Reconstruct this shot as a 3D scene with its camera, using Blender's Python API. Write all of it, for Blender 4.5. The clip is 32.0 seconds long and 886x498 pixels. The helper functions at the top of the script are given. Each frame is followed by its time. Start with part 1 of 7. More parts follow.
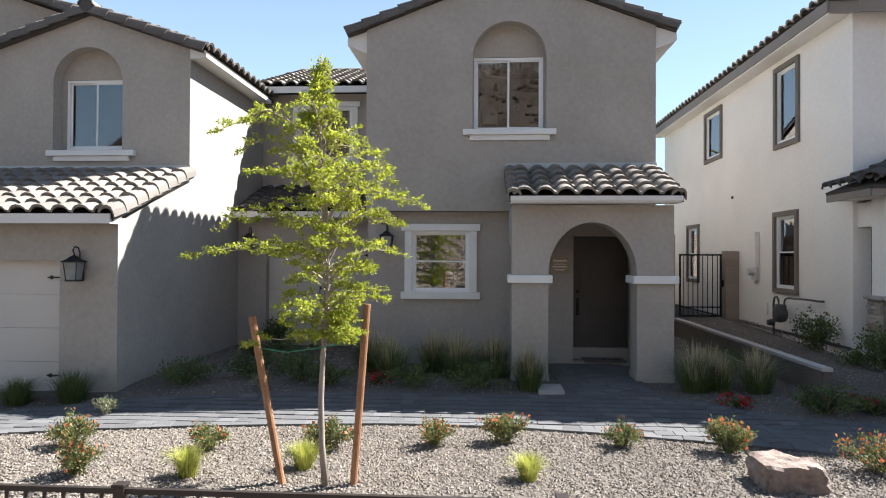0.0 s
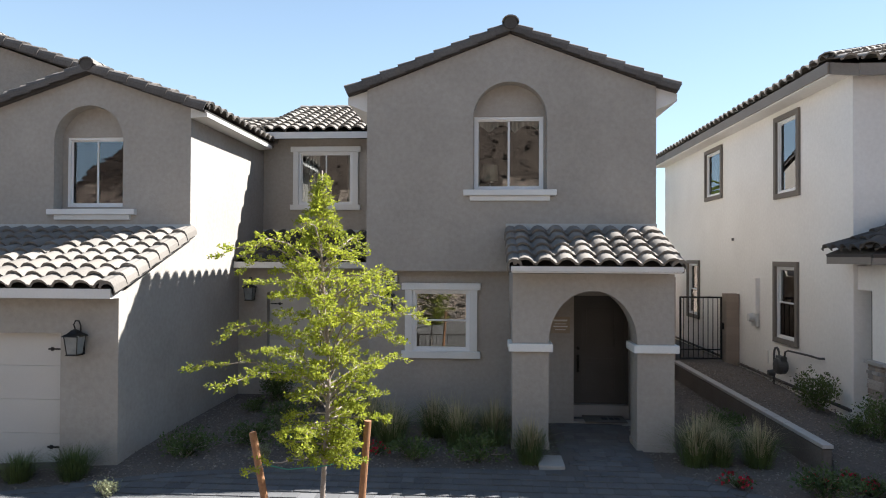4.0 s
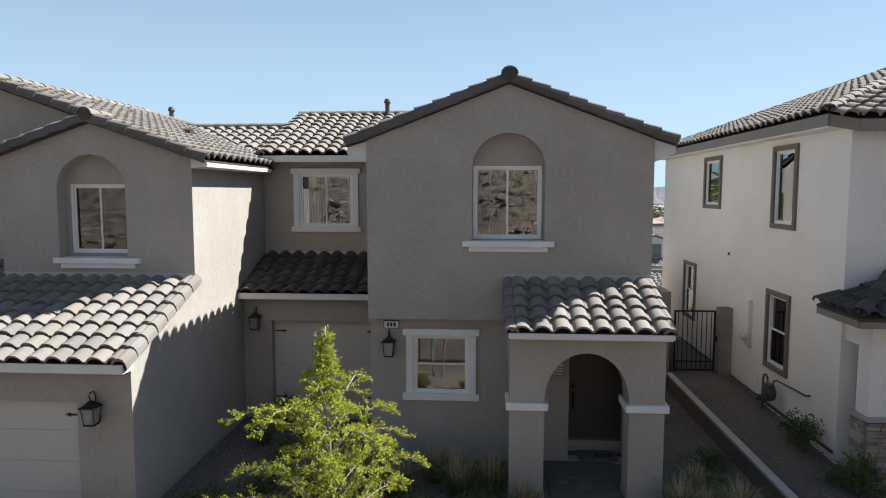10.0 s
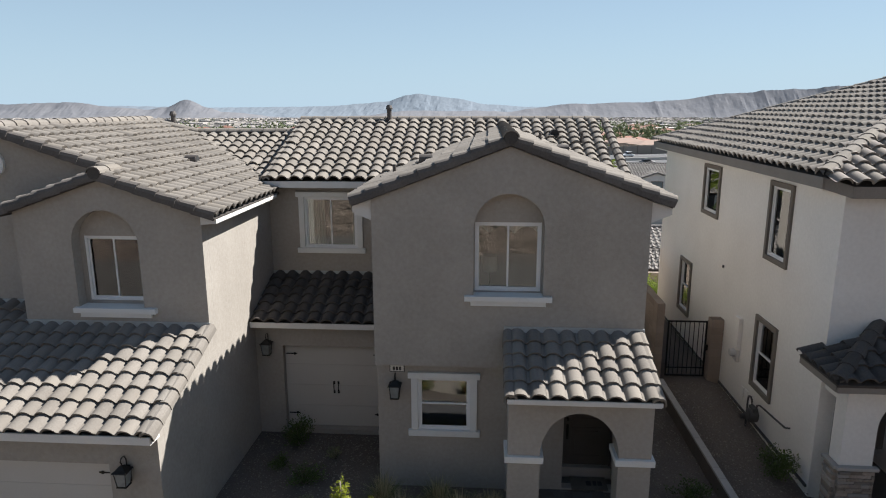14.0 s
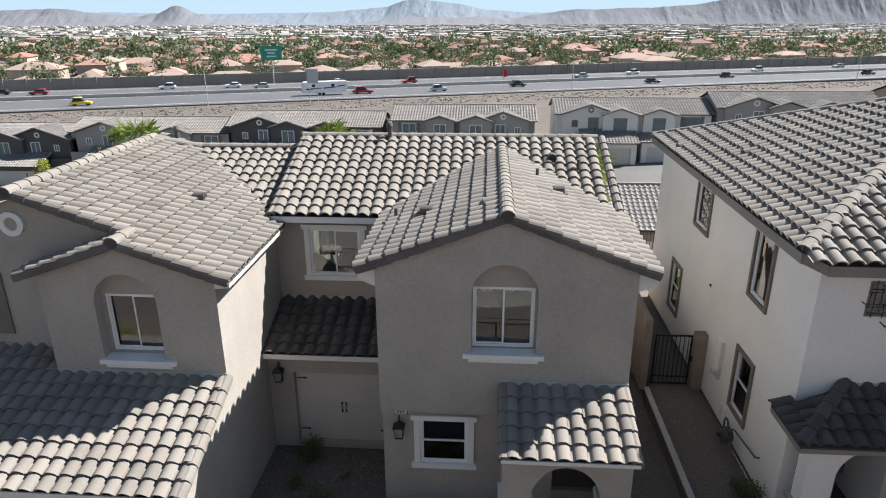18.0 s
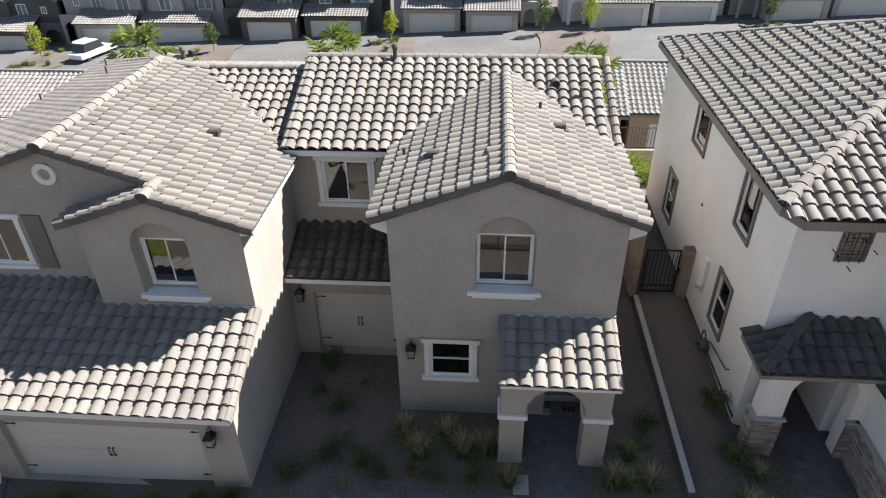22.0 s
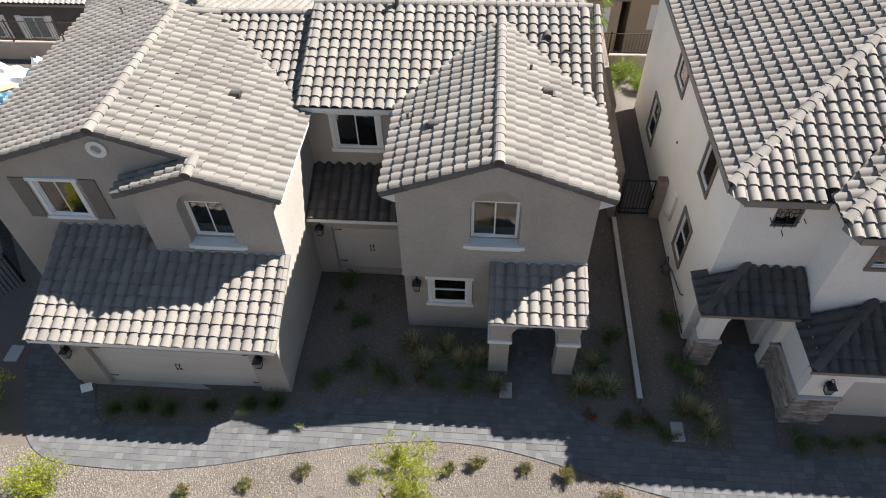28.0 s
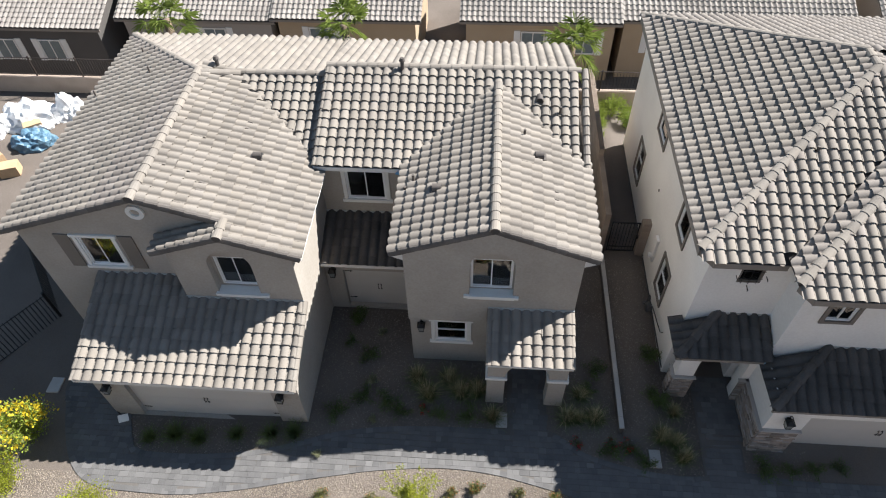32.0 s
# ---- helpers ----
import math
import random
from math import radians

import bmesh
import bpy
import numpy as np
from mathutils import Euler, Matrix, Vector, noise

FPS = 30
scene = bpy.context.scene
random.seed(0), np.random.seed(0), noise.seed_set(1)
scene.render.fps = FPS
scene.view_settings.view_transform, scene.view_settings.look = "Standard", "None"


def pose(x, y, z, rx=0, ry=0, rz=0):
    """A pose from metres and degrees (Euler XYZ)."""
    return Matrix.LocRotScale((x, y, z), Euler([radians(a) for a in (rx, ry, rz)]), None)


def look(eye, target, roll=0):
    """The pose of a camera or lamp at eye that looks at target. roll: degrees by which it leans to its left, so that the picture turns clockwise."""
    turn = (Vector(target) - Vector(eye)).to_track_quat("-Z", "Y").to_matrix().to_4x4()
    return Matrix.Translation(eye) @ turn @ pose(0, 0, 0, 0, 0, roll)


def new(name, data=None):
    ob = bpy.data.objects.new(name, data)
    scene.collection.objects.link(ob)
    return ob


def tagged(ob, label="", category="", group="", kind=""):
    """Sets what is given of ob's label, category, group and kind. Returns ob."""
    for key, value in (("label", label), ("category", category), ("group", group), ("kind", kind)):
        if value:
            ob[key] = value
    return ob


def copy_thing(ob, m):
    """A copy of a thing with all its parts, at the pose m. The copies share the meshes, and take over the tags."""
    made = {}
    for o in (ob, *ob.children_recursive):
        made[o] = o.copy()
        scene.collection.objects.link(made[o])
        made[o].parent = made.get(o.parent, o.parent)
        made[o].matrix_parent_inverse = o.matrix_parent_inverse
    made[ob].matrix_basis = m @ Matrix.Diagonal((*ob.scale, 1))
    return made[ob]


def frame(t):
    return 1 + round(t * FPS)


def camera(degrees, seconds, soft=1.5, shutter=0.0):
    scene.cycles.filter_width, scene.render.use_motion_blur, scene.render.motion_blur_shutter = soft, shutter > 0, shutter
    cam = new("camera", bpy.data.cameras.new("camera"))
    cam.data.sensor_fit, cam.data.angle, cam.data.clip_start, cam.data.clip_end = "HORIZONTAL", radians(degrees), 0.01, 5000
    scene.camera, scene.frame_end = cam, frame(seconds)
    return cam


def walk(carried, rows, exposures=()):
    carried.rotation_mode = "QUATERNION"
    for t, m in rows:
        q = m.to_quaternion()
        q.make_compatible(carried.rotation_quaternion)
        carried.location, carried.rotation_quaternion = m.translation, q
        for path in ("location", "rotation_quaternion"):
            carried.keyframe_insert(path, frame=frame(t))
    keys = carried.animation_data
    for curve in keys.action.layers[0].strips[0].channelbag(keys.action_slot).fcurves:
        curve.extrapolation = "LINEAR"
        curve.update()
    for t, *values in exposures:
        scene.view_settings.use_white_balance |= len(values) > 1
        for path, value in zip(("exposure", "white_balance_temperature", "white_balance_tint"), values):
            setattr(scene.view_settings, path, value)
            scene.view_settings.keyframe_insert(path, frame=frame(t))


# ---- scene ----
cam = camera(68.5, 32.0, soft=1.1)
# seconds; eye x, y, z; yaw, pitch, roll
ROWS = [
    (0, 0.254, -0.009, 1.83, 3.69, 0.65, 0.29),
    (0.5, 0.265, 0.003, 1.991, 3.69, 0.65, 0.29),
    (1, 0.268, -0.015, 2.162, 3.71, 0.66, 0.29),
    (1.5, 0.267, -0.051, 2.309, 3.71, 0.68, 0.29),
    (2, 0.251, -0.073, 2.428, 3.71, 0.69, 0.28),
    (2.5, 0.255, -0.075, 2.541, 3.74, 0.69, 0.28),
    (3, 0.266, -0.055, 2.641, 3.73, 0.69, 0.28),
    (3.5, 0.259, -0.026, 2.756, 3.73, 0.66, 0.28),
    (5.5, 0.227, -0.031, 3.223, 3.66, 0.7, 0.26),
    (6, 0.235, -0.072, 3.352, 3.67, 0.67, 0.26),
    (6.5, 0.232, -0.113, 3.481, 3.66, 0.7, 0.23),
    (7, 0.233, -0.139, 3.613, 3.68, 0.64, 0.2),
    (7.5, 0.235, -0.153, 3.769, 3.72, -0.24, 0.17),
    (8, 0.246, -0.167, 3.936, 3.75, -1.27, 0.14),
    (8.5, 0.266, -0.175, 4.138, 3.77, -2.24, 0.11),
    (9, 0.278, -0.175, 4.377, 3.79, -3.19, 0.09),
    (9.5, 0.275, -0.171, 4.638, 3.79, -4.12, 0.06),
    (10, 0.281, -0.18, 4.894, 3.8, -5.04, 0.03),
    (10.5, 0.281, -0.184, 5.18, 3.79, -6, -0),
    (11, 0.28, -0.182, 5.471, 3.8, -6.94, -0.03),
    (11.5, 0.268, -0.165, 5.777, 3.81, -7.84, -0.06),
    (12, 0.27, -0.148, 6.11, 3.88, -8.76, -0.09),
    (12.5, 0.264, -0.145, 6.432, 3.89, -9.66, -0.1),
    (13, 0.267, -0.173, 6.769, 3.91, -10.6, -0.12),
    (13.5, 0.271, -0.199, 7.103, 3.92, -11.49, -0.13),
    (14, 0.268, -0.245, 7.435, 3.95, -12.42, -0.15),
    (14.5, 0.25, -0.268, 7.792, 3.93, -13.33, -0.16),
    (16.5, 0.255, -0.183, 9.242, 4.06, -17.14, -0.22),
    (17, 0.262, -0.138, 9.597, 4.05, -18.06, -0.23),
    (17.5, 0.277, -0.121, 9.984, 4.05, -19, -0.25),
    (18, 0.292, -0.138, 10.384, 4.05, -20.08, -0.26),
    (18.5, 0.287, -0.172, 10.711, 4.05, -21.6, -0.28),
    (19, 0.257, -0.195, 11.012, 4.06, -23.3, -0.29),
    (19.5, 0.239, -0.255, 11.263, 4.13, -24.95, -0.38),
    (20, 0.252, -0.276, 11.518, 4.24, -26.59, -0.47),
    (20.5, 0.255, -0.271, 11.784, 4.32, -28.25, -0.56),
    (21, 0.258, -0.257, 12.046, 4.41, -29.88, -0.65),
    (21.5, 0.249, -0.236, 12.323, 4.48, -31.55, -0.74),
    (22, 0.257, -0.214, 12.613, 4.57, -33.18, -0.84),
    (22.5, 0.244, -0.191, 12.918, 4.61, -34.8, -0.93),
    (23, 0.244, -0.172, 13.241, 4.66, -36.26, -1.02),
    (23.5, 0.227, -0.154, 13.585, 4.69, -37.5, -1.07),
    (24, 0.271, -0.164, 13.932, 4.77, -38.66, -1.13),
    (24.5, 0.331, -0.16, 14.271, 4.86, -39.81, -1.18),
    (25, 0.365, -0.138, 14.61, 4.92, -40.95, -1.24),
    (25.5, 0.378, -0.155, 14.961, 4.97, -42.1, -1.29),
    (27.5, 0.381, -0.258, 16.222, 5.19, -46.74, -1.51),
    (28, 0.382, -0.266, 16.561, 5.25, -47.81, -1.56),
    (28.5, 0.376, -0.249, 16.915, 5.24, -48.46, -1.57),
    (29, 0.385, -0.218, 17.259, 5.24, -48.58, -1.57),
    (29.5, 0.383, -0.217, 17.606, 5.22, -48.67, -1.57),
    (30, 0.372, -0.238, 17.928, 5.22, -48.75, -1.58),
    (30.5, 0.345, -0.214, 18.256, 5.2, -48.84, -1.58),
    (31, 0.312, -0.167, 18.594, 5.21, -48.94, -1.58),
    (31.5, 0.308, -0.164, 18.903, 5.2, -49, -1.59),
    (32, 0.337, -0.176, 19.245, 5.19, -49.09, -1.59),
]
walk(cam, [(t, pose(x, y, z, 90 + pitch, 0, yaw) @ pose(0, 0, 0, 0, 0, roll)) for t, x, y, z, yaw, pitch, roll in ROWS], exposures=((0.0, 1.56, 6140, 10), (3.5, 1.50, 6140, 10), (6.0, 1.32, 6160, 10), (9.0, 1.06, 6200, 10), (12.0, 0.83, 6240, 10), (14.5, 0.68, 6300, 10), (18.0, 0.96, 6190, 10), (22.0, 1.25, 6210, 10), (26.0, 1.21, 6280, 10), (32.0, 1.08, 6320, 10)))

# ---- light: late-morning sun from behind the houses, clear desert sky ----
SUN_TO = Vector((0.83, 0.48, 1.0)).normalized()
SUN_EL = math.asin(SUN_TO.z)
SUN_AZ = math.atan2(SUN_TO.x, SUN_TO.y)
world = bpy.data.worlds.new("sky")
scene.world = world
world.use_nodes = True
wn = world.node_tree.nodes
sky = wn.new("ShaderNodeTexSky")
sky.sky_type = "NISHITA"
sky.sun_disc = False
sky.sun_elevation, sky.sun_rotation = SUN_EL, SUN_AZ
sky.altitude, sky.air_density, sky.dust_density, sky.ozone_density = 1500.0, 1.0, 0.3, 1.0
# pale desert haze that thins out from the horizon upwards
aim, axes = wn.new("ShaderNodeTexCoord"), wn.new("ShaderNodeSeparateXYZ")
thin = wn.new("ShaderNodeMapRange")
thin.inputs["From Min"].default_value, thin.inputs["From Max"].default_value = 0.0, 1.0
thin.inputs["To Min"].default_value, thin.inputs["To Max"].default_value = 1.0, 0.0
power, spread = wn.new("ShaderNodeMath"), wn.new("ShaderNodeMath")
power.operation, spread.operation = "POWER", "MULTIPLY_ADD"
power.inputs[1].default_value = 2.6
spread.inputs[1].default_value, spread.inputs[2].default_value = 0.82, 0.10
haze = wn.new("ShaderNodeMix")
haze.data_type = "RGBA"
haze.inputs["B"].default_value = (5.6, 7.5, 9.0, 1)
wl = world.node_tree.links
wl.new(aim.outputs["Generated"], axes.inputs[0])
wl.new(axes.outputs["Z"], thin.inputs["Value"])
wl.new(thin.outputs[0], power.inputs[0])
wl.new(power.outputs[0], spread.inputs[0])
wl.new(spread.outputs[0], haze.inputs["Factor"])
wl.new(sky.outputs[0], haze.inputs["A"])
wl.new(haze.outputs["Result"], wn["Background"].inputs[0])
wn["Background"].inputs["Strength"].default_value = 0.056
sun = new("sun", bpy.data.lights.new("sun", "SUN"))
sun.data.energy, sun.data.angle, sun.data.color = 6.4, radians(0.53), (1.0, 0.955, 0.89)
sun.matrix_world = look(SUN_TO * 60, (0, 0, 0))

# ---- materials ----
def nodes_of(name):
    m = bpy.data.materials.new(name)
    m.use_nodes = True
    return m, m.node_tree.nodes, m.node_tree.links, m.node_tree.nodes["Principled BSDF"]


def paint(name, dark, light, rough=0.85, grain=60.0, stain=0.8, bump=0.25, depth=0.004, vary=0.0, metal=0.0, island=0.0, spec=0.5, bump_scale=None, tint=None):
    """Two-scale colour between dark and light, with fine relief; vary: by object, island: by loose piece."""
    m, n, l, b = nodes_of(name)
    co = n.new("ShaderNodeTexCoord")
    fine, wide = n.new("ShaderNodeTexNoise"), n.new("ShaderNodeTexNoise")
    fine.inputs["Scale"].default_value, fine.inputs["Detail"].default_value = grain, 4.0
    wide.inputs["Scale"].default_value, wide.inputs["Detail"].default_value = stain, 5.0
    geo = n.new("ShaderNodeNewGeometry")
    for t in (fine, wide):
        l.new(geo.outputs["Position"], t.inputs["Vector"])
    mixn = n.new("ShaderNodeMath")
    mixn.operation = "MULTIPLY_ADD"
    mixn.inputs[1].default_value = 0.45
    l.new(fine.outputs["Fac"], mixn.inputs[0])
    half = n.new("ShaderNodeMath")
    half.operation = "MULTIPLY"
    half.inputs[1].default_value = 0.55
    l.new(wide.outputs["Fac"], half.inputs[0])
    l.new(half.outputs[0], mixn.inputs[2])
    fac = mixn.outputs[0]
    ramp = n.new("ShaderNodeMapRange")
    ramp.inputs["From Min"].default_value, ramp.inputs["From Max"].default_value = 0.32, 0.68
    l.new(fac, ramp.inputs["Value"])
    mix = n.new("ShaderNodeMix")
    mix.data_type = "RGBA"
    mix.inputs["A"].default_value, mix.inputs["B"].default_value = (*dark, 1), (*light, 1)
    l.new(ramp.outputs[0], mix.inputs["Factor"])
    col = mix.outputs["Result"]
    if vary or island:
        hsv = n.new("ShaderNodeHueSaturation")
        src = n.new("ShaderNodeObjectInfo").outputs["Random"] if vary else geo.outputs["Random Per Island"]
        mr = n.new("ShaderNodeMapRange")
        amount = vary or island
        mr.inputs["To Min"].default_value, mr.inputs["To Max"].default_value = 1 - amount, 1 + amount
        l.new(src, mr.inputs["Value"])
        l.new(mr.outputs[0], hsv.inputs["Value"])
        if tint:
            m2 = n.new("ShaderNodeMix")
            m2.data_type = "RGBA"
            wnz = n.new("ShaderNodeMath")
            wnz.operation = "FRACT"
            mul = n.new("ShaderNodeMath")
            mul.operation = "MULTIPLY"
            mul.inputs[1].default_value = 37.7
            l.new(src, mul.inputs[0])
            l.new(mul.outputs[0], wnz.inputs[0])
            pw = n.new("ShaderNodeMath")
            pw.operation = "POWER"
            pw.inputs[1].default_value = 2.5
            l.new(wnz.outputs[0], pw.inputs[0])
            l.new(pw.outputs[0], m2.inputs["Factor"])
            l.new(col, m2.inputs["A"])
            m2.inputs["B"].default_value = (*tint, 1)
            col = m2.outputs["Result"]
        l.new(col, hsv.inputs["Color"])
        col = hsv.outputs["Color"]
    l.new(col, b.inputs["Base Color"])
    b.inputs["Roughness"].default_value, b.inputs["Metallic"].default_value = rough, metal
    b.inputs["Specular IOR Level"].default_value = spec
    if bump:
        bp = n.new("ShaderNodeBump")
        bp.inputs["Strength"].default_value, bp.inputs["Distance"].default_value = bump, depth
        if bump_scale:
            fb = n.new("ShaderNodeTexNoise")
            fb.inputs["Scale"].default_value, fb.inputs["Detail"].default_value = bump_scale, 5.0
            l.new(geo.outputs["Position"], fb.inputs["Vector"])
            l.new(fb.outputs["Fac"], bp.inputs["Height"])
        else:
            l.new(fine.outputs["Fac"], bp.inputs["Height"])
        l.new(bp.outputs[0], b.inputs["Normal"])
    return m


def glass(name, gloss=0.55, tint=(0.75, 0.8, 0.8)):
    m, n, l, b = nodes_of(name)
    out = n["Material Output"]
    tr, gl, fr, mx = n.new("ShaderNodeBsdfTransparent"), n.new("ShaderNodeBsdfGlossy"), n.new("ShaderNodeFresnel"), n.new("ShaderNodeMixShader")
    tr.inputs[0].default_value = (*tint, 1)
    gl.inputs["Roughness"].default_value = 0.01
    fr.inputs["IOR"].default_value = 1.5 + gloss
    l.new(fr.outputs[0], mx.inputs[0])
    l.new(tr.outputs[0], mx.inputs[1])
    l.new(gl.outputs[0], mx.inputs[2])
    l.new(mx.outputs[0], out.inputs["Surface"])
    n.remove(b)
    return m


STUCCO = paint("taupe_stucco", (0.312, 0.284, 0.249), (0.401, 0.368, 0.328), 0.95, 14, 0.9, 0.5, 0.008, spec=0.15, bump_scale=30)
CREAM = paint("white_stucco", (0.74, 0.71, 0.665), (0.84, 0.81, 0.765), 0.95, 14, 0.8, 0.45, 0.008, spec=0.15, bump_scale=30)
TRIM = paint("white_trim", (0.66, 0.65, 0.62), (0.76, 0.75, 0.72), 0.8, 50, 1.2, 0.2, 0.003)
VINYL = paint("white_vinyl", (0.74, 0.74, 0.73), (0.80, 0.80, 0.79), 0.45, 20, 1.0, 0.0)
BRONZE_TRIM = paint("taupe_trim", (0.15, 0.13, 0.11), (0.19, 0.165, 0.14), 0.85, 60, 1.0, 0.2, 0.003)
TILE = paint("concrete_tile", (0.174, 0.156, 0.137), (0.250, 0.228, 0.203), 0.9, 35, 1.1, 0.4, 0.004, vary=0.12, spec=0.12, tint=(0.230, 0.206, 0.178))
TILE_STUFF = paint("concrete_tile_far", (0.176, 0.156, 0.140), (0.252, 0.228, 0.207), 0.9, 35, 1.1, 0.4, 0.004, island=0.10, spec=0.12, tint=(0.232, 0.206, 0.182))
# darker copy of concrete_tile: shade on the low street-side roofs put into the colour
SHADED_TILE = paint("shaded_tile", (0.064, 0.058, 0.053), (0.110, 0.100, 0.092), 0.9, 35, 1.1, 0.4, 0.004, vary=0.14, spec=0.12)
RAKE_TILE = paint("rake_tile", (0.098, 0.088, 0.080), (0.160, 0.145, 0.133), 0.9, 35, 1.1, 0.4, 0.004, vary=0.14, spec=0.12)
DECK = paint("roof_underlay", (0.05, 0.045, 0.04), (0.08, 0.07, 0.065), 0.95, 30, 1.0, 0.0)
FASCIA = paint("painted_fascia", (0.62, 0.60, 0.57), (0.70, 0.68, 0.65), 0.75, 40, 1.5, 0.1, 0.002)
TAUPE_FASCIA = paint("taupe_fascia", (0.20, 0.175, 0.15), (0.25, 0.22, 0.19), 0.8, 40, 1.5, 0.1, 0.002)
FLASH = paint("grey_flashing", (0.38, 0.40, 0.40), (0.46, 0.48, 0.48), 0.55, 20, 2.0, 0.1, 0.002, metal=0.3)
GARAGE = paint("garage_paint", (0.50, 0.47, 0.43), (0.56, 0.53, 0.485), 0.7, 80, 0.9, 0.15, 0.002)
DOOR = paint("dark_door", (0.066, 0.060, 0.054), (0.090, 0.083, 0.075), 0.55, 70, 2.0, 0.15, 0.002)
IRON = paint("black_iron", (0.012, 0.011, 0.010), (0.022, 0.020, 0.019), 0.5, 60, 4.0, 0.1, 0.001, metal=0.4)
BROWN_IRON = paint("brown_iron", (0.030, 0.022, 0.018), (0.045, 0.034, 0.028), 0.5, 60, 4.0, 0.1, 0.001, metal=0.3)
FROST = paint("frosted_glass", (0.17, 0.18, 0.18), (0.24, 0.25, 0.24), 0.12, 10, 5.0, 0.0)
NEIGHBOUR_GLASS = glass("neighbour_glass", 2.0, (0.80, 0.86, 0.86))
GLASS = glass("window_glass", 0.85, (0.86, 0.90, 0.89))
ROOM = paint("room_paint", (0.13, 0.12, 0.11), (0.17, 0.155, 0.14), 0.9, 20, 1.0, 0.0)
CURTAIN = paint("curtain_cloth", (0.78, 0.77, 0.73), (0.86, 0.85, 0.82), 0.95, 120, 3.0, 0.2, 0.003)
GROUND = paint("desert_ground", (0.092, 0.077, 0.066), (0.168, 0.143, 0.124), 0.95, 38, 0.35, 0.8, 0.02, spec=0.2)
GRAVEL = paint("gravel", (0.142, 0.117, 0.092), (0.225, 0.191, 0.157), 0.95, 60, 3.0, 0.5, 0.004, island=0.17, spec=0.2, tint=(0.27, 0.235, 0.20))
PAVER = paint("paver", (0.078, 0.077, 0.078), (0.140, 0.137, 0.136), 0.92, 60, 1.2, 0.5, 0.004, vary=0.08, spec=0.25, tint=(0.142, 0.139, 0.138))
PAVER_STUFF = paint("paver_far", (0.078, 0.077, 0.078), (0.140, 0.137, 0.136), 0.92, 60, 1.2, 0.5, 0.004, island=0.08, spec=0.25, tint=(0.142, 0.139, 0.138))
SAND = paint("joint_sand", (0.085, 0.078, 0.072), (0.12, 0.11, 0.102), 0.98, 90, 2.0, 0.3, 0.002)
CONCRETE = paint("concrete", (0.33, 0.31, 0.285), (0.44, 0.415, 0.385), 0.92, 50, 1.4, 0.4, 0.004)
BLOCK = paint("tan_block", (0.25, 0.195, 0.155), (0.33, 0.265, 0.215), 0.95, 60, 1.2, 0.5, 0.006, vary=0.10)

# ---- builders ----
AT = {}


def thing(name, at=(0, 0, 0), label="", category="", group="", kind=""):
    ob = new(name)
    ob.location = at
    AT[ob] = Vector(at)
    return tagged(ob, label, category, group, kind)


def mesh_of(name, bm, material, smooth=False):
    bmesh.ops.recalc_face_normals(bm, faces=bm.faces)
    me = bpy.data.meshes.new(name)
    bm.to_mesh(me)
    bm.free()
    me.materials.append(material)
    if smooth:
        for p in me.polygons:
            p.use_smooth = True
    return me


def part(name, bm, material, parent, label="", smooth=False):
    """Links a bmesh, drawn in the place's own metres, as one mesh under a thing or part."""
    at = AT[parent]
    bmesh.ops.translate(bm, verts=bm.verts, vec=-at)
    ob = new(name, mesh_of(name, bm, material, smooth))
    ob.parent = parent
    AT[ob] = at
    return tagged(ob, label)


def solid(name, bm, material, label="", category="", kind="", group="", smooth=False):
    """A top-level thing of one mesh, its origin at the middle of its base."""
    lo = [min(v.co[k] for v in bm.verts) for k in range(3)]
    hi = [max(v.co[k] for v in bm.verts) for k in range(3)]
    at = Vector(((lo[0] + hi[0]) / 2, (lo[1] + hi[1]) / 2, lo[2]))
    bmesh.ops.translate(bm, verts=bm.verts, vec=-at)
    ob = new(name, mesh_of(name, bm, material, smooth))
    ob.location = at
    AT[ob] = at
    return tagged(ob, label, category, group, kind)


def box(x0, x1, y0, y1, z0, z1, bm=None, bevel=0.0):
    bm2 = bmesh.new()
    bmesh.ops.create_cube(bm2, size=1.0)
    for v in bm2.verts:
        v.co = ((x0 + x1) / 2 + v.co.x * (x1 - x0), (y0 + y1) / 2 + v.co.y * (y1 - y0), (z0 + z1) / 2 + v.co.z * (z1 - z0))
    if bevel:
        bmesh.ops.bevel(bm2, geom=bm2.edges[:], offset=bevel, segments=2, affect="EDGES", profile=0.6)
    return joined(bm, bm2)


def joined(bm, extra):
    if bm is None:
        return extra
    me = bpy.data.meshes.new("tmp")
    extra.to_mesh(me)
    extra.free()
    bm.from_mesh(me)
    bpy.data.meshes.remove(me)
    return bm


def moved(bm, m):
    bmesh.ops.transform(bm, matrix=m, verts=bm.verts)
    return bm


def rod(points, radius, sides=8, bm=None, caps=True):
    """A round rod along points; radius: one number or one a point."""
    out = bmesh.new()
    rings = []
    pts = [Vector(p) for p in points]
    for i, p in enumerate(pts):
        d = (pts[min(i + 1, len(pts) - 1)] - pts[max(i - 1, 0)]).normalized()
        a = d.cross(Vector((0, 0, 1)) if abs(d.z) < 0.95 else Vector((1, 0, 0))).normalized()
        b = d.cross(a)
        r = radius[i] if isinstance(radius, (list, tuple)) else radius
        rings.append([out.verts.new(p + (a * math.cos(k * math.tau / sides) + b * math.sin(k * math.tau / sides)) * r) for k in range(sides)])
    for r0, r1 in zip(rings, rings[1:]):
        for k in range(sides):
            out.faces.new((r0[k], r0[(k + 1) % sides], r1[(k + 1) % sides], r1[k]))
    if caps:
        out.faces.new(rings[0][::-1])
        out.faces.new(rings[-1])
    return joined(bm, out)


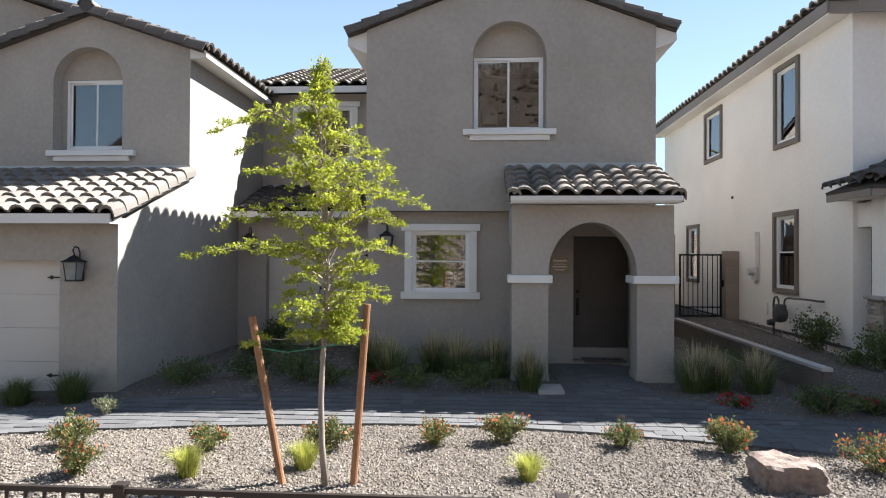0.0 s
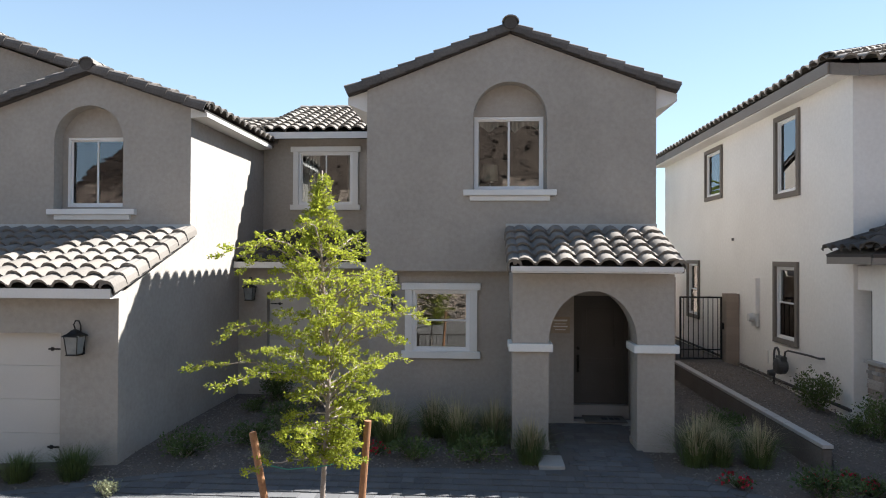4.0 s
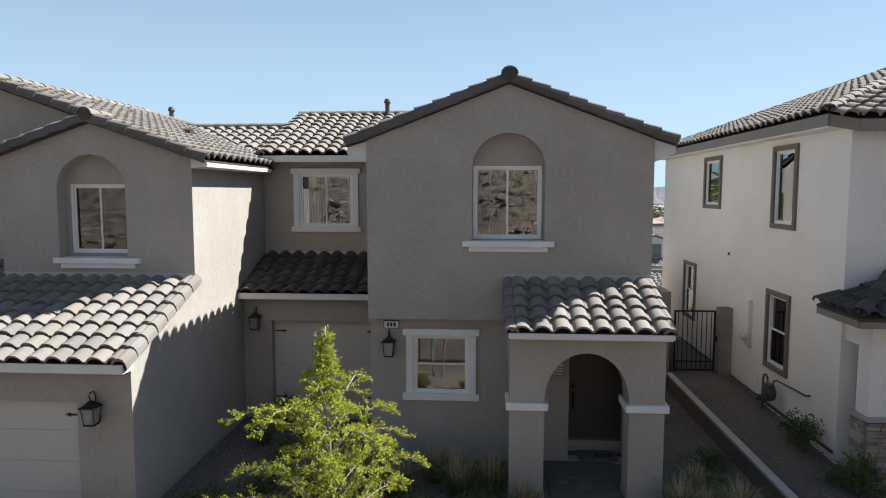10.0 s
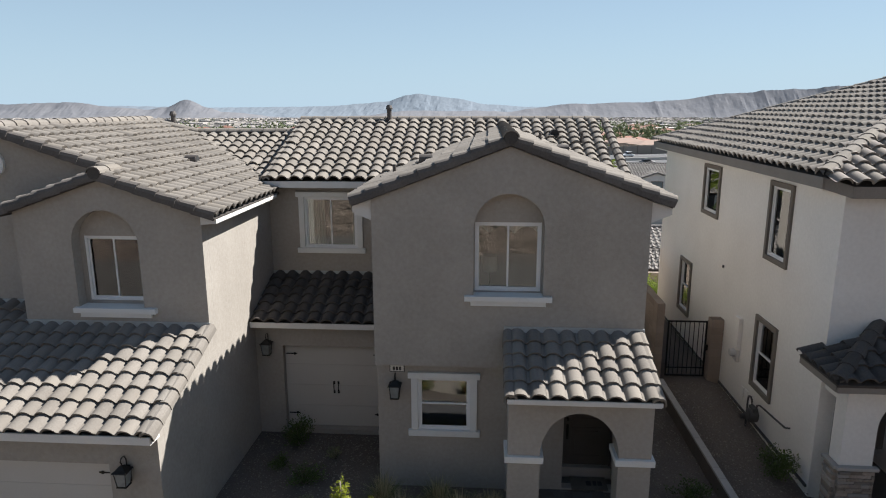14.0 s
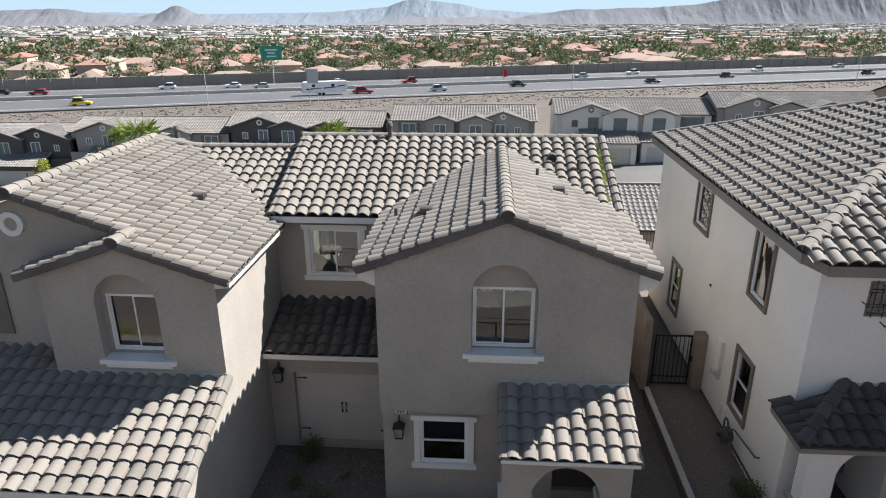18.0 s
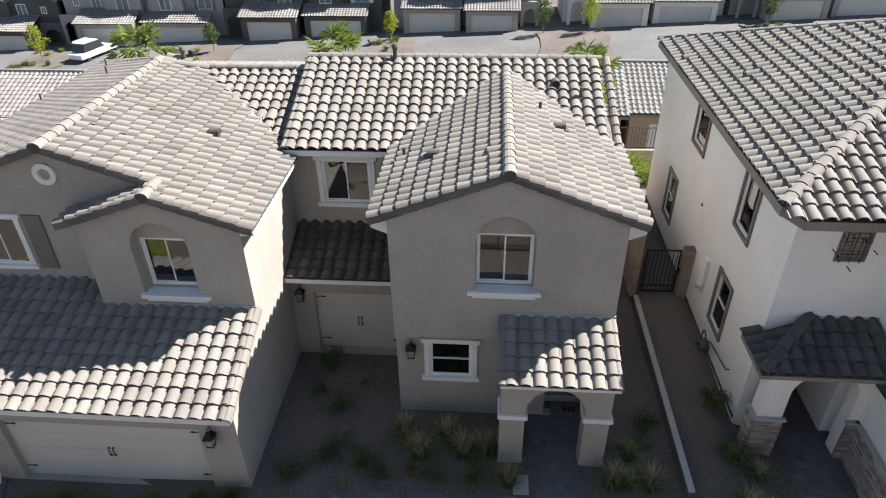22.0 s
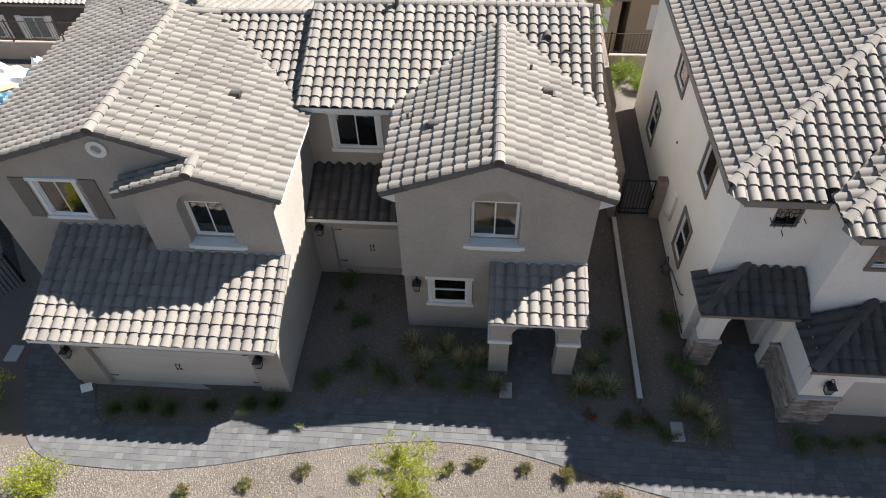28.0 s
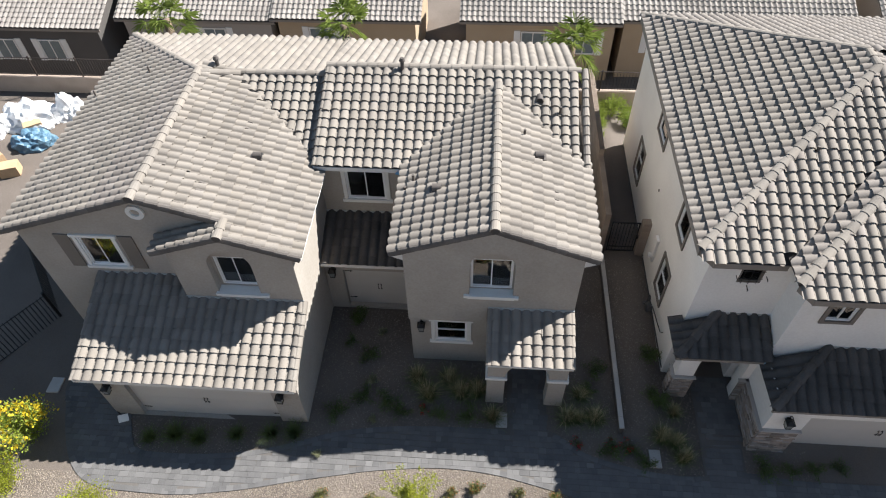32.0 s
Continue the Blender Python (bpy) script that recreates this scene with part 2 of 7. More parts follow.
def prism(outline, holes, thick, m, bm=None):
    """A slab: outline and holes as (u, v) loops, thick along +w; m maps (u, w, v) to the place."""
    out = bmesh.new()
    edges = []
    for loop in [outline, *holes]:
        vs = [out.verts.new((u, 0, v)) for u, v in loop]
        edges += [out.edges.new((vs[i], vs[(i + 1) % len(vs)])) for i in range(len(vs))]
    bmesh.ops.triangle_fill(out, edges=edges, use_beauty=True, use_dissolve=False)
    faces = out.faces[:]
    ext = bmesh.ops.extrude_face_region(out, geom=faces)
    bmesh.ops.translate(out, verts=[g for g in ext["geom"] if isinstance(g, bmesh.types.BMVert)], vec=(0, thick, 0))
    bmesh.ops.recalc_face_normals(out, faces=out.faces)
    bmesh.ops.transform(out, matrix=m, verts=out.verts)
    return joined(bm, out)


def arch(x0, x1, z0, spring, rise, steps=14):
    """A loop with a round head."""
    c, r = (x0 + x1) / 2, (x1 - x0) / 2
    return [(x0, z0), (x1, z0)] + [(c + r * math.cos(a), spring + rise * math.sin(a)) for a in (math.pi * k / steps for k in range(steps + 1))]


def rect(x0, x1, z0, z1):
    return [(x0, z0), (x1, z0), (x1, z1), (x0, z1)]


def face_at(x, y, z, turn):
    """A wall's own axes: u along it, w into it, v up; turn 0: it faces the street."""
    return pose(x, y, z, 0, 0, turn)


# ---- roof tiles ----
TW, TE = 0.300, 0.345


def tile_bm(length=0.43, wide=TW):
    """A barrel tile: a high roll and a flat pan, a thick nose at its lower edge."""
    bm = bmesh.new()
    prof = [(-0.152, 0.014), (-0.128, 0.003), (-0.106, 0.004), (-0.086, 0.036), (-0.046, 0.074), (0.016, 0.088), (0.078, 0.076), (0.124, 0.042), (0.152, 0.004)]
    s = wide / 0.30
    top0 = [bm.verts.new((x * s, 0.0, z + 0.062)) for x, z in prof]
    top1 = [bm.verts.new((x * s, length, z + 0.000)) for x, z in prof]
    nose = [bm.verts.new((x * s, 0.0, z + 0.062)) for x, z in prof]
    low0 = [bm.verts.new((x * s * 0.97, 0.010, z + 0.020)) for x, z in prof]
    for i in range(len(prof) - 1):
        bm.faces.new((top0[i], top0[i + 1], top1[i + 1], top1[i]))
        bm.faces.new((low0[i + 1], low0[i], nose[i], nose[i + 1])[::-1])
    return bm


def cap_bm(length=0.41, r=0.115):
    """A half-round ridge tile, wider at its lower end."""
    bm = bmesh.new()
    n = 7
    a = [bm.verts.new((math.cos(math.pi * k / n) * r, 0, math.sin(math.pi * k / n) * r * 0.85)) for k in range(n + 1)]
    b = [bm.verts.new((math.cos(math.pi * k / n) * r * 0.80, length, math.sin(math.pi * k / n) * r * 0.66)) for k in range(n + 1)]
    c = [bm.verts.new((v.co.x * 0.86, 0.0, v.co.z * 0.82)) for v in a]
    for k in range(n):
        bm.faces.new((a[k], b[k], b[k + 1], a[k + 1]))
        bm.faces.new((a[k], a[k + 1], c[k + 1], c[k]))
    return bm


TILE_MESH = {}


def shared(key, maker, material):
    k = (key, material.name)
    if k not in TILE_MESH:
        TILE_MESH[k] = mesh_of(key, maker(), material, key == "roof_tile")
    return TILE_MESH[k]


def slope_axes(corner, along, up):
    a, u = Vector(along).normalized(), Vector(up).normalized()
    return Matrix((a, u, a.cross(u))).transposed().to_4x4(), Vector(corner)


def tiles(roof, corner, along, up, width, length, material, stuff=None, keep=None, cuts=(), lift=0.03, wonk=0.004, limit=10 ** 6):
    """Lays rows of tiles from a roof's lower corner. keep(p): whether a tile with its middle at p is laid; cuts: (point, normal)
    planes past which tiles are cut off. Tiles past the limit, and all cut ones, go into one mesh."""
    rot, c0 = slope_axes(corner, along, up)
    a, u, w = (rot.col[k].to_3d() for k in range(3))
    cols, rows_n = max(1, round(width / TW)), max(1, round(length / TE))
    sx, sy = width / cols / TW, length / rows_n
    mesh = shared("roof_tile", tile_bm, material)
    base = tile_bm()
    base.verts.index_update()
    vs = [v.co.copy() for v in base.verts]
    fs = [[v.index for v in f.verts] for f in base.faces]
    V, Fc, count = [], [], 0
    rnd = random.Random(int(abs(corner[0] * 91 + corner[1] * 37 + corner[2] * 11)))
    for j in range(rows_n):
        for i in range(cols):
            p = c0 + a * ((i + 0.5) * width / cols) + u * (j * sy) + w * lift
            mid = p + u * (sy * 0.6)
            if keep and not keep(mid):
                continue
            loose = rnd.random() < 0.010
            m = Matrix.Translation(p + w * (0.022 if loose else rnd.uniform(-wonk, wonk)) + u * (rnd.uniform(-0.09, -0.05) if loose else rnd.uniform(-0.008, 0.008))) @ rot @ pose(0, 0, 0, rnd.uniform(-0.6, 0.6), rnd.uniform(-0.7, 0.7), rnd.uniform(-0.9, 0.9)) @ Matrix.Diagonal((sx, 1, 1, 1))
            state = 1
            for q, nrm in cuts:
                d = [(m @ v - q).dot(nrm) for v in (vs[0], vs[8], vs[9], vs[17])]
                if min(d) > 0:
                    state = 0
                elif max(d) > 0:
                    state = min(state, 2) if state else 0
                    if state:
                        state = 2
            if state == 0:
                continue
            if state == 1 and stuff is None and count < limit:
                ob = new("roof_tile", mesh)
                ob.parent = roof
                ob.matrix_basis = Matrix.Translation(-AT[roof]) @ m
                count += 1
                continue
            if state == 1:
                o = len(V)
                V += [m @ v for v in vs]
                Fc += [[k + o for k in f] for f in fs]
            else:
                b = tile_bm()
                bmesh.ops.transform(b, matrix=m, verts=b.verts)
                for q, nrm in cuts:
                    bmesh.ops.bisect_plane(b, geom=b.verts[:] + b.edges[:] + b.faces[:], plane_co=q, plane_no=nrm, clear_outer=True)
                b.verts.index_update()
                o = len(V)
                V += [v.co.copy() for v in b.verts]
                Fc += [[v.index + o for v in f.verts] for f in b.faces]
                b.free()
    base.free()
    if V:
        me = bpy.data.meshes.new("roof_tiles")
        me.from_pydata([v - AT[roof] for v in V], [], Fc)
        me.materials.append(TILE_STUFF if material is TILE else (stuff or material))
        me.polygons.foreach_set("use_smooth", [True] * len(me.polygons))
        ob = new("roof_tiles", me)
        ob.parent = roof
        tagged(ob, kind="stuff")


def caps(roof, p0, p1, material, r=0.115, step=0.34, lift=0.06):
    """Ridge or hip tiles from p0 (lower end) to p1."""
    p0, p1 = Vector(p0), Vector(p1)
    d = (p1 - p0).normalized()
    a = d.cross(Vector((0, 0, 1))).normalized()
    w = a.cross(d)
    rot = Matrix((a, d, w)).transposed().to_4x4()
    n = max(1, round((p1 - p0).length / step))
    mesh = shared("ridge_tile_%g" % r, lambda: cap_bm(r=r), material)
    for k in range(n):
        ob = new("ridge_tile", mesh)
        ob.parent = roof
        wob = pose(0, 0, 0, 1.5, 0, ((k * 7) % 5 - 2) * 0.5)
        ob.matrix_basis = Matrix.Translation(p0 + d * ((p1 - p0).length * k / n) + w * lift - AT[roof]) @ rot @ wob


def rake_bm(s, length=0.42):
    """A rake tile: a roll along the roof's edge that drops over its side; s: which side is outside."""
    bm = bmesh.new()
    prof = [(-0.14, 0.03), (-0.115, 0.085), (-0.06, 0.125), (0.01, 0.132), (0.06, 0.105), (0.085, 0.05), (0.09, 0.0), (0.092, -0.05)]
    lo = [bm.verts.new((x * s, 0.0, z + 0.025)) for x, z in prof]
    hi = [bm.verts.new(((x * 0.9 - 0.004) * s, length, z * 0.9 - 0.012)) for x, z in prof]
    ins = [bm.verts.new((x * s * 0.80, 0.004, z * 0.80)) for x, z in prof]
    for k in range(len(prof) - 1):
        bm.faces.new((lo[k], lo[k + 1], hi[k + 1], hi[k]))
        bm.faces.new((lo[k], ins[k], ins[k + 1], lo[k + 1]))
    return bm


def rakes(roof, p0, p1, material, out, step=0.35):
    """Rake tiles up a roof's free edge, from p0 (lower end) to p1."""
    p0, p1, o = Vector(p0), Vector(p1), Vector(out)
    d = (p1 - p0).normalized()
    s = 1 if o.cross(d).z > 0 else -1
    a = o * s
    rot = Matrix((a, d, a.cross(d))).transposed().to_4x4()
    n = max(1, round((p1 - p0).length / step))
    mesh = shared("rake_tile_%d" % s, lambda: rake_bm(s), material)
    for k in range(n):
        ob = new("rake_tile", mesh)
        ob.parent = roof
        ob.matrix_basis = Matrix.Translation(p0 + d * ((p1 - p0).length * k / n) - AT[roof]) @ rot @ pose(0, 0, 0, 0.6, 0, ((k * 7) % 5 - 2) * 0.3)


def deck(house, pts, thick=0.05, material=DECK, name="roof"):
    """A roof plane's underside slab from its corner points (in order)."""
    bm = bmesh.new()
    vs = [bm.verts.new(p) for p in pts]
    f = bm.faces.new(vs)
    f.normal_update()
    nrm = f.normal.copy()
    if nrm.z < 0:
        nrm = -nrm
    ext = bmesh.ops.extrude_face_region(bm, geom=[f])
    bmesh.ops.translate(bm, verts=[g for g in ext["geom"] if isinstance(g, bmesh.types.BMVert)], vec=-nrm * thick)
    return part(name, bm, material, house)

# ---- windows, doors, lamps ----
def window(house, m, w, h, split="slide", frame_mat=VINYL, trim=None, sill=None, room=True, trim_w=0.13, label="", pane=None):
    """A vinyl window, its lower middle at m: u along the wall, w into it, v up."""
    f = 0.045
    bm = prism(rect(-w / 2, w / 2, 0, h), [rect(-w / 2 + f, w / 2 - f, f, h - f)], 0.09, m)
    win = part("window", bm, frame_mat, house, label)
    if split == "slide":
        cells = [(-w / 2 + f, 0.01, f, h - f, 0.045), (-0.01, w / 2 - f, f, h - f, 0.02)]
    elif split == "hung":
        cells = [(-w / 2 + f, w / 2 - f, f, h / 2 + 0.015, 0.02), (-w / 2 + f, w / 2 - f, h / 2 - 0.015, h - f, 0.045)]
    else:
        cells = [(-w / 2 + f, w / 2 - f, f, h - f, 0.03)]
    for x0, x1, z0, z1, d in cells:
        s = 0.028
        part("sash", moved(prism(rect(x0, x1, z0, z1), [rect(x0 + s, x1 - s, z0 + s, z1 - s)], 0.025, Matrix.Translation((0, d, 0))), m), frame_mat, win)
        p = part("pane", moved(box(x0 + s - 0.003, x1 - s + 0.003, d + 0.010, d + 0.014, z0 + s - 0.003, z1 - s + 0.003), m), pane or GLASS, win)
        p.visible_shadow = False
    if trim:
        t = trim_w
        if sill == "box":
            bm = prism(rect(-w / 2 - t, w / 2 + t, -t, h + t), [rect(-w / 2 + 0.004, w / 2 - 0.004, 0.004, h - 0.004)], 0.05, m @ Matrix.Translation((0, -0.05, 0)))
            part("window_trim", bm, trim, win)
        else:
            part("side_trim", moved(box(-w / 2 - t, -w / 2, -0.045, 0.02, 0, h, bevel=0.006), m), trim, win)
            part("side_trim", moved(box(w / 2, w / 2 + t, -0.045, 0.02, 0, h, bevel=0.006), m), trim, win)
            part("head_trim", moved(box(-w / 2 - t - 0.06, w / 2 + t + 0.06, -0.065, 0.02, h, h + t * 0.95, bevel=0.008), m), trim, win)
            part("window_sill", moved(box(-w / 2 - t - 0.06, w / 2 + t + 0.06, -0.075, 0.02, -t * 0.95, 0, bevel=0.008), m), trim, win)
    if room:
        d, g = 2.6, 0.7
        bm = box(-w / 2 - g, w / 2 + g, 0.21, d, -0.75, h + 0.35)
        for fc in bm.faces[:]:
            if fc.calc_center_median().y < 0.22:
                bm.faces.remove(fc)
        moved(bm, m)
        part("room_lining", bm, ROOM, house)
    return win


def niche_sill(house, x0, x1, y0, y1, z):
    """The stepped white sill under a niche window."""
    bm = box(x0, x1, y0, y1, z - 0.10, z, bevel=0.008)
    box(x0 + 0.11, x1 - 0.11, y0 + 0.045, y1, z - 0.19, z - 0.10, bm, 0.008)
    part("window_sill", bm, TRIM, house, "white stepped plaster sill")


def garage_door(house, x0, x1, y, z0, z1, handles=True):
    n = 4
    h = (z1 - z0) / n
    top = part("garage_door", box(x0, x1, y + 0.03, y + 0.06, z0, z1), GARAGE, house, "cream sectional garage door with black strap hinges")
    for k in range(n):
        part("door_panel", box(x0, x1, y, y + 0.03, z0 + k * h + 0.0015, z0 + (k + 1) * h - 0.0015, bevel=0.003), GARAGE, top)
    for side, s in ((x0 + 0.02, 1), (x1 - 0.02, -1)):
        for k in (0.6, n - 0.5):
            zc = z0 + h * k
            bm = box(min(side, side + s * 0.26), max(side, side + s * 0.26), y - 0.012, y, zc - 0.012, zc + 0.012)
            box(side + s * 0.20 - 0.02, side + s * 0.20 + 0.02, y - 0.014, y, zc - 0.028, zc + 0.028, bm)
            part("strap_hinge", bm, IRON, top)
    if handles:
        xm = (x0 + x1) / 2
        for s in (-1, 1):
            zc = (z0 + z1) / 2 - 0.05
            bm = rod([(xm + s * 0.05, y - 0.004, zc - 0.12), (xm + s * 0.05, y - 0.04, zc - 0.09), (xm + s * 0.055, y - 0.04, zc + 0.09), (xm + s * 0.05, y - 0.004, zc + 0.12)], 0.011, 6)
            box(xm + s * 0.05 - 0.022, xm + s * 0.05 + 0.022, y - 0.008, y, zc - 0.15, zc - 0.08, bm)
            box(xm + s * 0.05 - 0.022, xm + s * 0.05 + 0.022, y - 0.008, y, zc + 0.08, zc + 0.15, bm)
            part("pull_handle", bm, IRON, top)


# ---- the right-hand home of the pair ----
home = thing("house", (0.6, 14.5, 0), "two-storey taupe stucco home with an arched porch and tiled gable roofs", "house")
XL, XR, YF, YL = -1.83, 3.15, 11.26, 11.50
I4 = Matrix.Identity(4)
bm = prism([(XL, 2.62), (XR, 2.62), (XR, 5.79), (0.665, 6.735), (XL, 5.79)], [arch(0.03, 1.30, 4.00, 5.30, 0.61, 20)], 0.24, Matrix.Translation((0, YF, 0)))
part("wall", bm, STUCCO, home, "taupe stucco gable wall with an arched niche")
part("wall", prism(rect(-0.20, 1.50, 3.8, 6.05), [rect(0.045, 1.265, 4.05, 5.355)], 0.12, Matrix.Translation((0, YL + 0.004, 0))), STUCCO, home)
part("wall", prism(rect(XL, XR, -0.3, 2.616), [rect(-1.04, -0.02, 1.20, 2.28), rect(1.80, 2.86, 0.0, 2.20)], 0.20, Matrix.Translation((0, YL, 0))), STUCCO, home)
part("wall", box(XL, XL + 0.2, YL + 0.202, 15.2, -0.3, 5.60), STUCCO, home)
part("wall", prism([(YL + 0.202, -0.3), (21.4, -0.3), (21.4, 5.66), (18.19, 6.84), (14.9, 5.64), (YL + 0.202, 5.64)], [], 0.2, pose(XR, 0, 0, 0, 0, 90)), STUCCO, home)
part("wall", prism(rect(-4.976, XL - 0.002, 2.3, 5.62), [rect(-4.13, -2.85, 4.07, 5.31)], 0.2, Matrix.Translation((0, 15.0, 0))), STUCCO, home)
part("wall", prism(rect(-4.976, XL - 0.002, -0.3, 2.66), [rect(-4.36, -2.02, 0.05, 2.10)], 0.3, Matrix.Translation((0, 13.5, 0))), STUCCO, home)
part("wall", box(-4.97, XR - 0.2, 21.2, 21.4, -0.3, 5.6), STUCCO, home)
garage_door(home, -4.36, -2.02, 13.68, 0.06, 2.10)
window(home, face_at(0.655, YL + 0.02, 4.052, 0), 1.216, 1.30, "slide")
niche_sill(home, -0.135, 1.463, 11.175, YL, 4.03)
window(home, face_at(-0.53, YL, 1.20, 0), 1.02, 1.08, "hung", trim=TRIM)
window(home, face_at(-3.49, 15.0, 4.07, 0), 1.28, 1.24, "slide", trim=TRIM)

# porch: an arched front on two capped piers
def arch_wall(x0, x1, z1, a0, a1, spring, rise, thick, m, zb=0.0, steps=20):
    """A wall with an arched opening down to its foot."""
    c, r = (a0 + a1) / 2, (a1 - a0) / 2
    curve = [(c + r * math.cos(math.pi * k / steps), spring + rise * math.sin(math.pi * k / steps)) for k in range(steps + 1)]
    return prism([(x0, zb), (a0, zb)] + curve[::-1] + [(a1, zb), (x1, zb), (x1, z1), (x0, z1)], [], thick, m)


part("porch_wall", arch_wall(0.67, 3.10, 2.62, 1.22, 2.55, 1.58, 0.78, 0.46, Matrix.Translation((0, 10.0, 0)), -0.1), STUCCO, home, "stucco arch on two piers")
for x in (0.87, 3.10):
    part("porch_wall", arch_wall(10.462, 11.498, 2.62, 10.56, 11.42, 1.58, 0.45, 0.20, pose(x, 0, 0, 0, 0, 90), -0.1), STUCCO, home)
part("porch_ceiling", box(0.88, 2.89, 10.47, 11.49, 2.50, 2.56), STUCCO, home)
for x0, x1 in ((0.67, 1.22), (2.55, 3.10)):
    part("pier_cap", box(x0 - 0.06, x1 + 0.06, 9.935, 10.525, 1.43, 1.55, bevel=0.012), TRIM, home, "white moulded pier cap")
    part("pier_foot", box(x0 - 0.015, x1 + 0.015, 9.985, 10.475, -0.12, 0.06, bevel=0.01), STUCCO, home)
part("fascia", box(0.63, 3.14, 9.670, 9.698, 2.660, 2.735), FASCIA, home)
part("fascia", box(0.64, 3.13, 9.70, 9.998, 2.635, 2.658), FASCIA, home)

# roofs
EZ = 5.70
def gable_z(x):
    return 6.80 - 0.380 * abs(x - 0.665)
def main_z(y):
    return EZ + 0.366 * (y - 14.70)
g1 = deck(home, [(-2.18, 11.22, 5.72), (0.665, 11.22, 6.80), (0.665, 17.45, 6.80), (-2.18, 14.75, 5.72)])
g2 = deck(home, [(3.51, 11.22, 5.72), (0.665, 11.22, 6.80), (0.665, 17.45, 6.80), (3.51, 14.75, 5.72)])
up = Vector((2.845, 0, 1.08))
tiles(g1, (-2.20, 17.6, 5.72), (0, -1, 0), up, 6.40, up.length, TILE, keep=lambda p: p.z > main_z(p.y) - 0.02)
tiles(g2, (3.53, 11.20, 5.72), (0, 1, 0), (-2.845, 0, 1.08), 6.40, up.length, TILE, keep=lambda p: p.z > main_z(p.y) - 0.02)
caps(g1, (0.665, 11.12, 6.84), (0.665, 17.5, 6.84), TILE, 0.15)
part("ridge_end", rod([(0.665, 11.135, 6.90), (0.665, 11.20, 6.90)], [0.115, 0.12], 14), SHADED_TILE, g1)
for s, xe in ((-1, -2.18), (1, 3.51)):
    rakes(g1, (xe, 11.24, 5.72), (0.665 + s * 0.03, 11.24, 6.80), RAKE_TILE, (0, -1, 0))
    xw = XL - 0.002 if s < 0 else XR + 0.002
    part("boxed_eave", prism([(xw, 5.40), (xe, 5.55), (xe, 5.668), (xw, 5.78)], [], 3.4, Matrix.Translation((0, 11.30, 0))), FASCIA, home, "white boxed eave")
r1 = deck(home, [(-5.0, 14.68, EZ), (3.21, 14.68, EZ), (3.21, 18.19, 6.98), (-5.0, 18.19, 6.98)])
up = Vector((0, 3.50, 1.28))
tiles(r1, (-5.0, 14.66, EZ), (1, 0, 0), up, 8.21, up.length, TILE, keep=lambda p: abs(p.x - 0.665) > 2.9 or p.z > gable_z(p.x) - 0.02)
r2 = deck(home, [(-5.0, 21.70, EZ), (3.21, 21.70, EZ), (3.21, 18.19, 6.98), (-5.0, 18.19, 6.98)])
tiles(r2, (3.21, 21.72, EZ), (-1, 0, 0), (0, -3.50, 1.28), 8.21, up.length, TILE)
caps(r1, (-5.0, 18.19, 6.98), (3.25, 18.19, 6.98), TILE, 0.145)
rakes(r1, (3.46, 14.66, EZ + 0.01), (3.46, 18.19, 6.99), TILE, (1, 0, 0))
rakes(r1, (-4.96, 14.66, EZ + 0.01), (-4.96, 18.19, 6.99), TILE, (-1, 0, 0))
part("fascia", box(-5.0, -2.2, 14.645, 14.675, EZ - 0.13, EZ + 0.02), FASCIA, home)
p1 = deck(home, [(0.62, 9.70, 2.70), (3.16, 9.70, 2.70), (3.16, 11.26, 3.29), (0.62, 11.26, 3.29)], 0.06)
up = Vector((0, 1.56, 0.59))
tiles(p1, (0.66, 9.68, 2.70), (1, 0, 0), up, 2.46, up.length, TILE)
rakes(p1, (3.10, 9.68, 2.70), (3.10, 11.24, 3.29), TILE, (1, 0, 0))
rakes(p1, (0.66, 9.68, 2.70), (0.66, 11.24, 3.29), TILE, (-1, 0, 0))
part("flashing", box(0.60, 3.16, 11.235, 11.258, 3.33, 3.445), FLASH, home)
b1 = deck(home, [(-4.975, 13.22, 2.70), (XL, 13.22, 2.70), (XL, 15.0, 3.36), (-4.975, 15.0, 3.36)], 0.06)
up = Vector((0, 1.78, 0.66))
# tile colour already carries the shade under the wall
tiles(b1, (-4.975, 13.20, 2.70), (1, 0, 0), up, 3.14, up.length, SHADED_TILE)
part("fascia", box(-4.97, XL - 0.005, 13.19, 13.218, 2.62, 2.745), FASCIA, home)
part("flashing", box(-4.97, XL - 0.005, 14.975, 14.998, 3.39, 3.485), FLASH, home)

# ---- the left-hand home of the pair ----
home2 = thing("house", (-8.5, 14.5, -0.2), "two-storey taupe stucco home with a double garage and tiled roofs", "house")
part("wall", prism([(-8.60, 2.9), (-4.98, 2.9), (-4.98, 5.515), (-6.83, 6.21), (-8.60, 5.535)], [arch(-7.515, -6.225, 3.66, 4.93, 0.63, 20)], 0.25, Matrix.Translation((0, 11.20, 0))), STUCCO, home2, "taupe stucco gable wall with an arched niche")
part("wall", prism(rect(-7.75, -6.0, 3.4, 5.65), [rect(-7.425, -6.315, 3.75, 5.03)], 0.12, Matrix.Translation((0, 11.453, 0))), STUCCO, home2)
part("wall", prism([(-13.35, -0.6), (-5.2, -0.6), (-5.2, 5.52), (-9.2, 6.90), (-13.35, 5.46)], [rect(-11.62, -10.52, 3.93, 5.22)], 0.2, Matrix.Translation((0, 11.85, 0))), STUCCO, home2)
part("wall", box(-8.60, -8.40, 11.452, 11.848, 2.9, 5.42), STUCCO, home2)
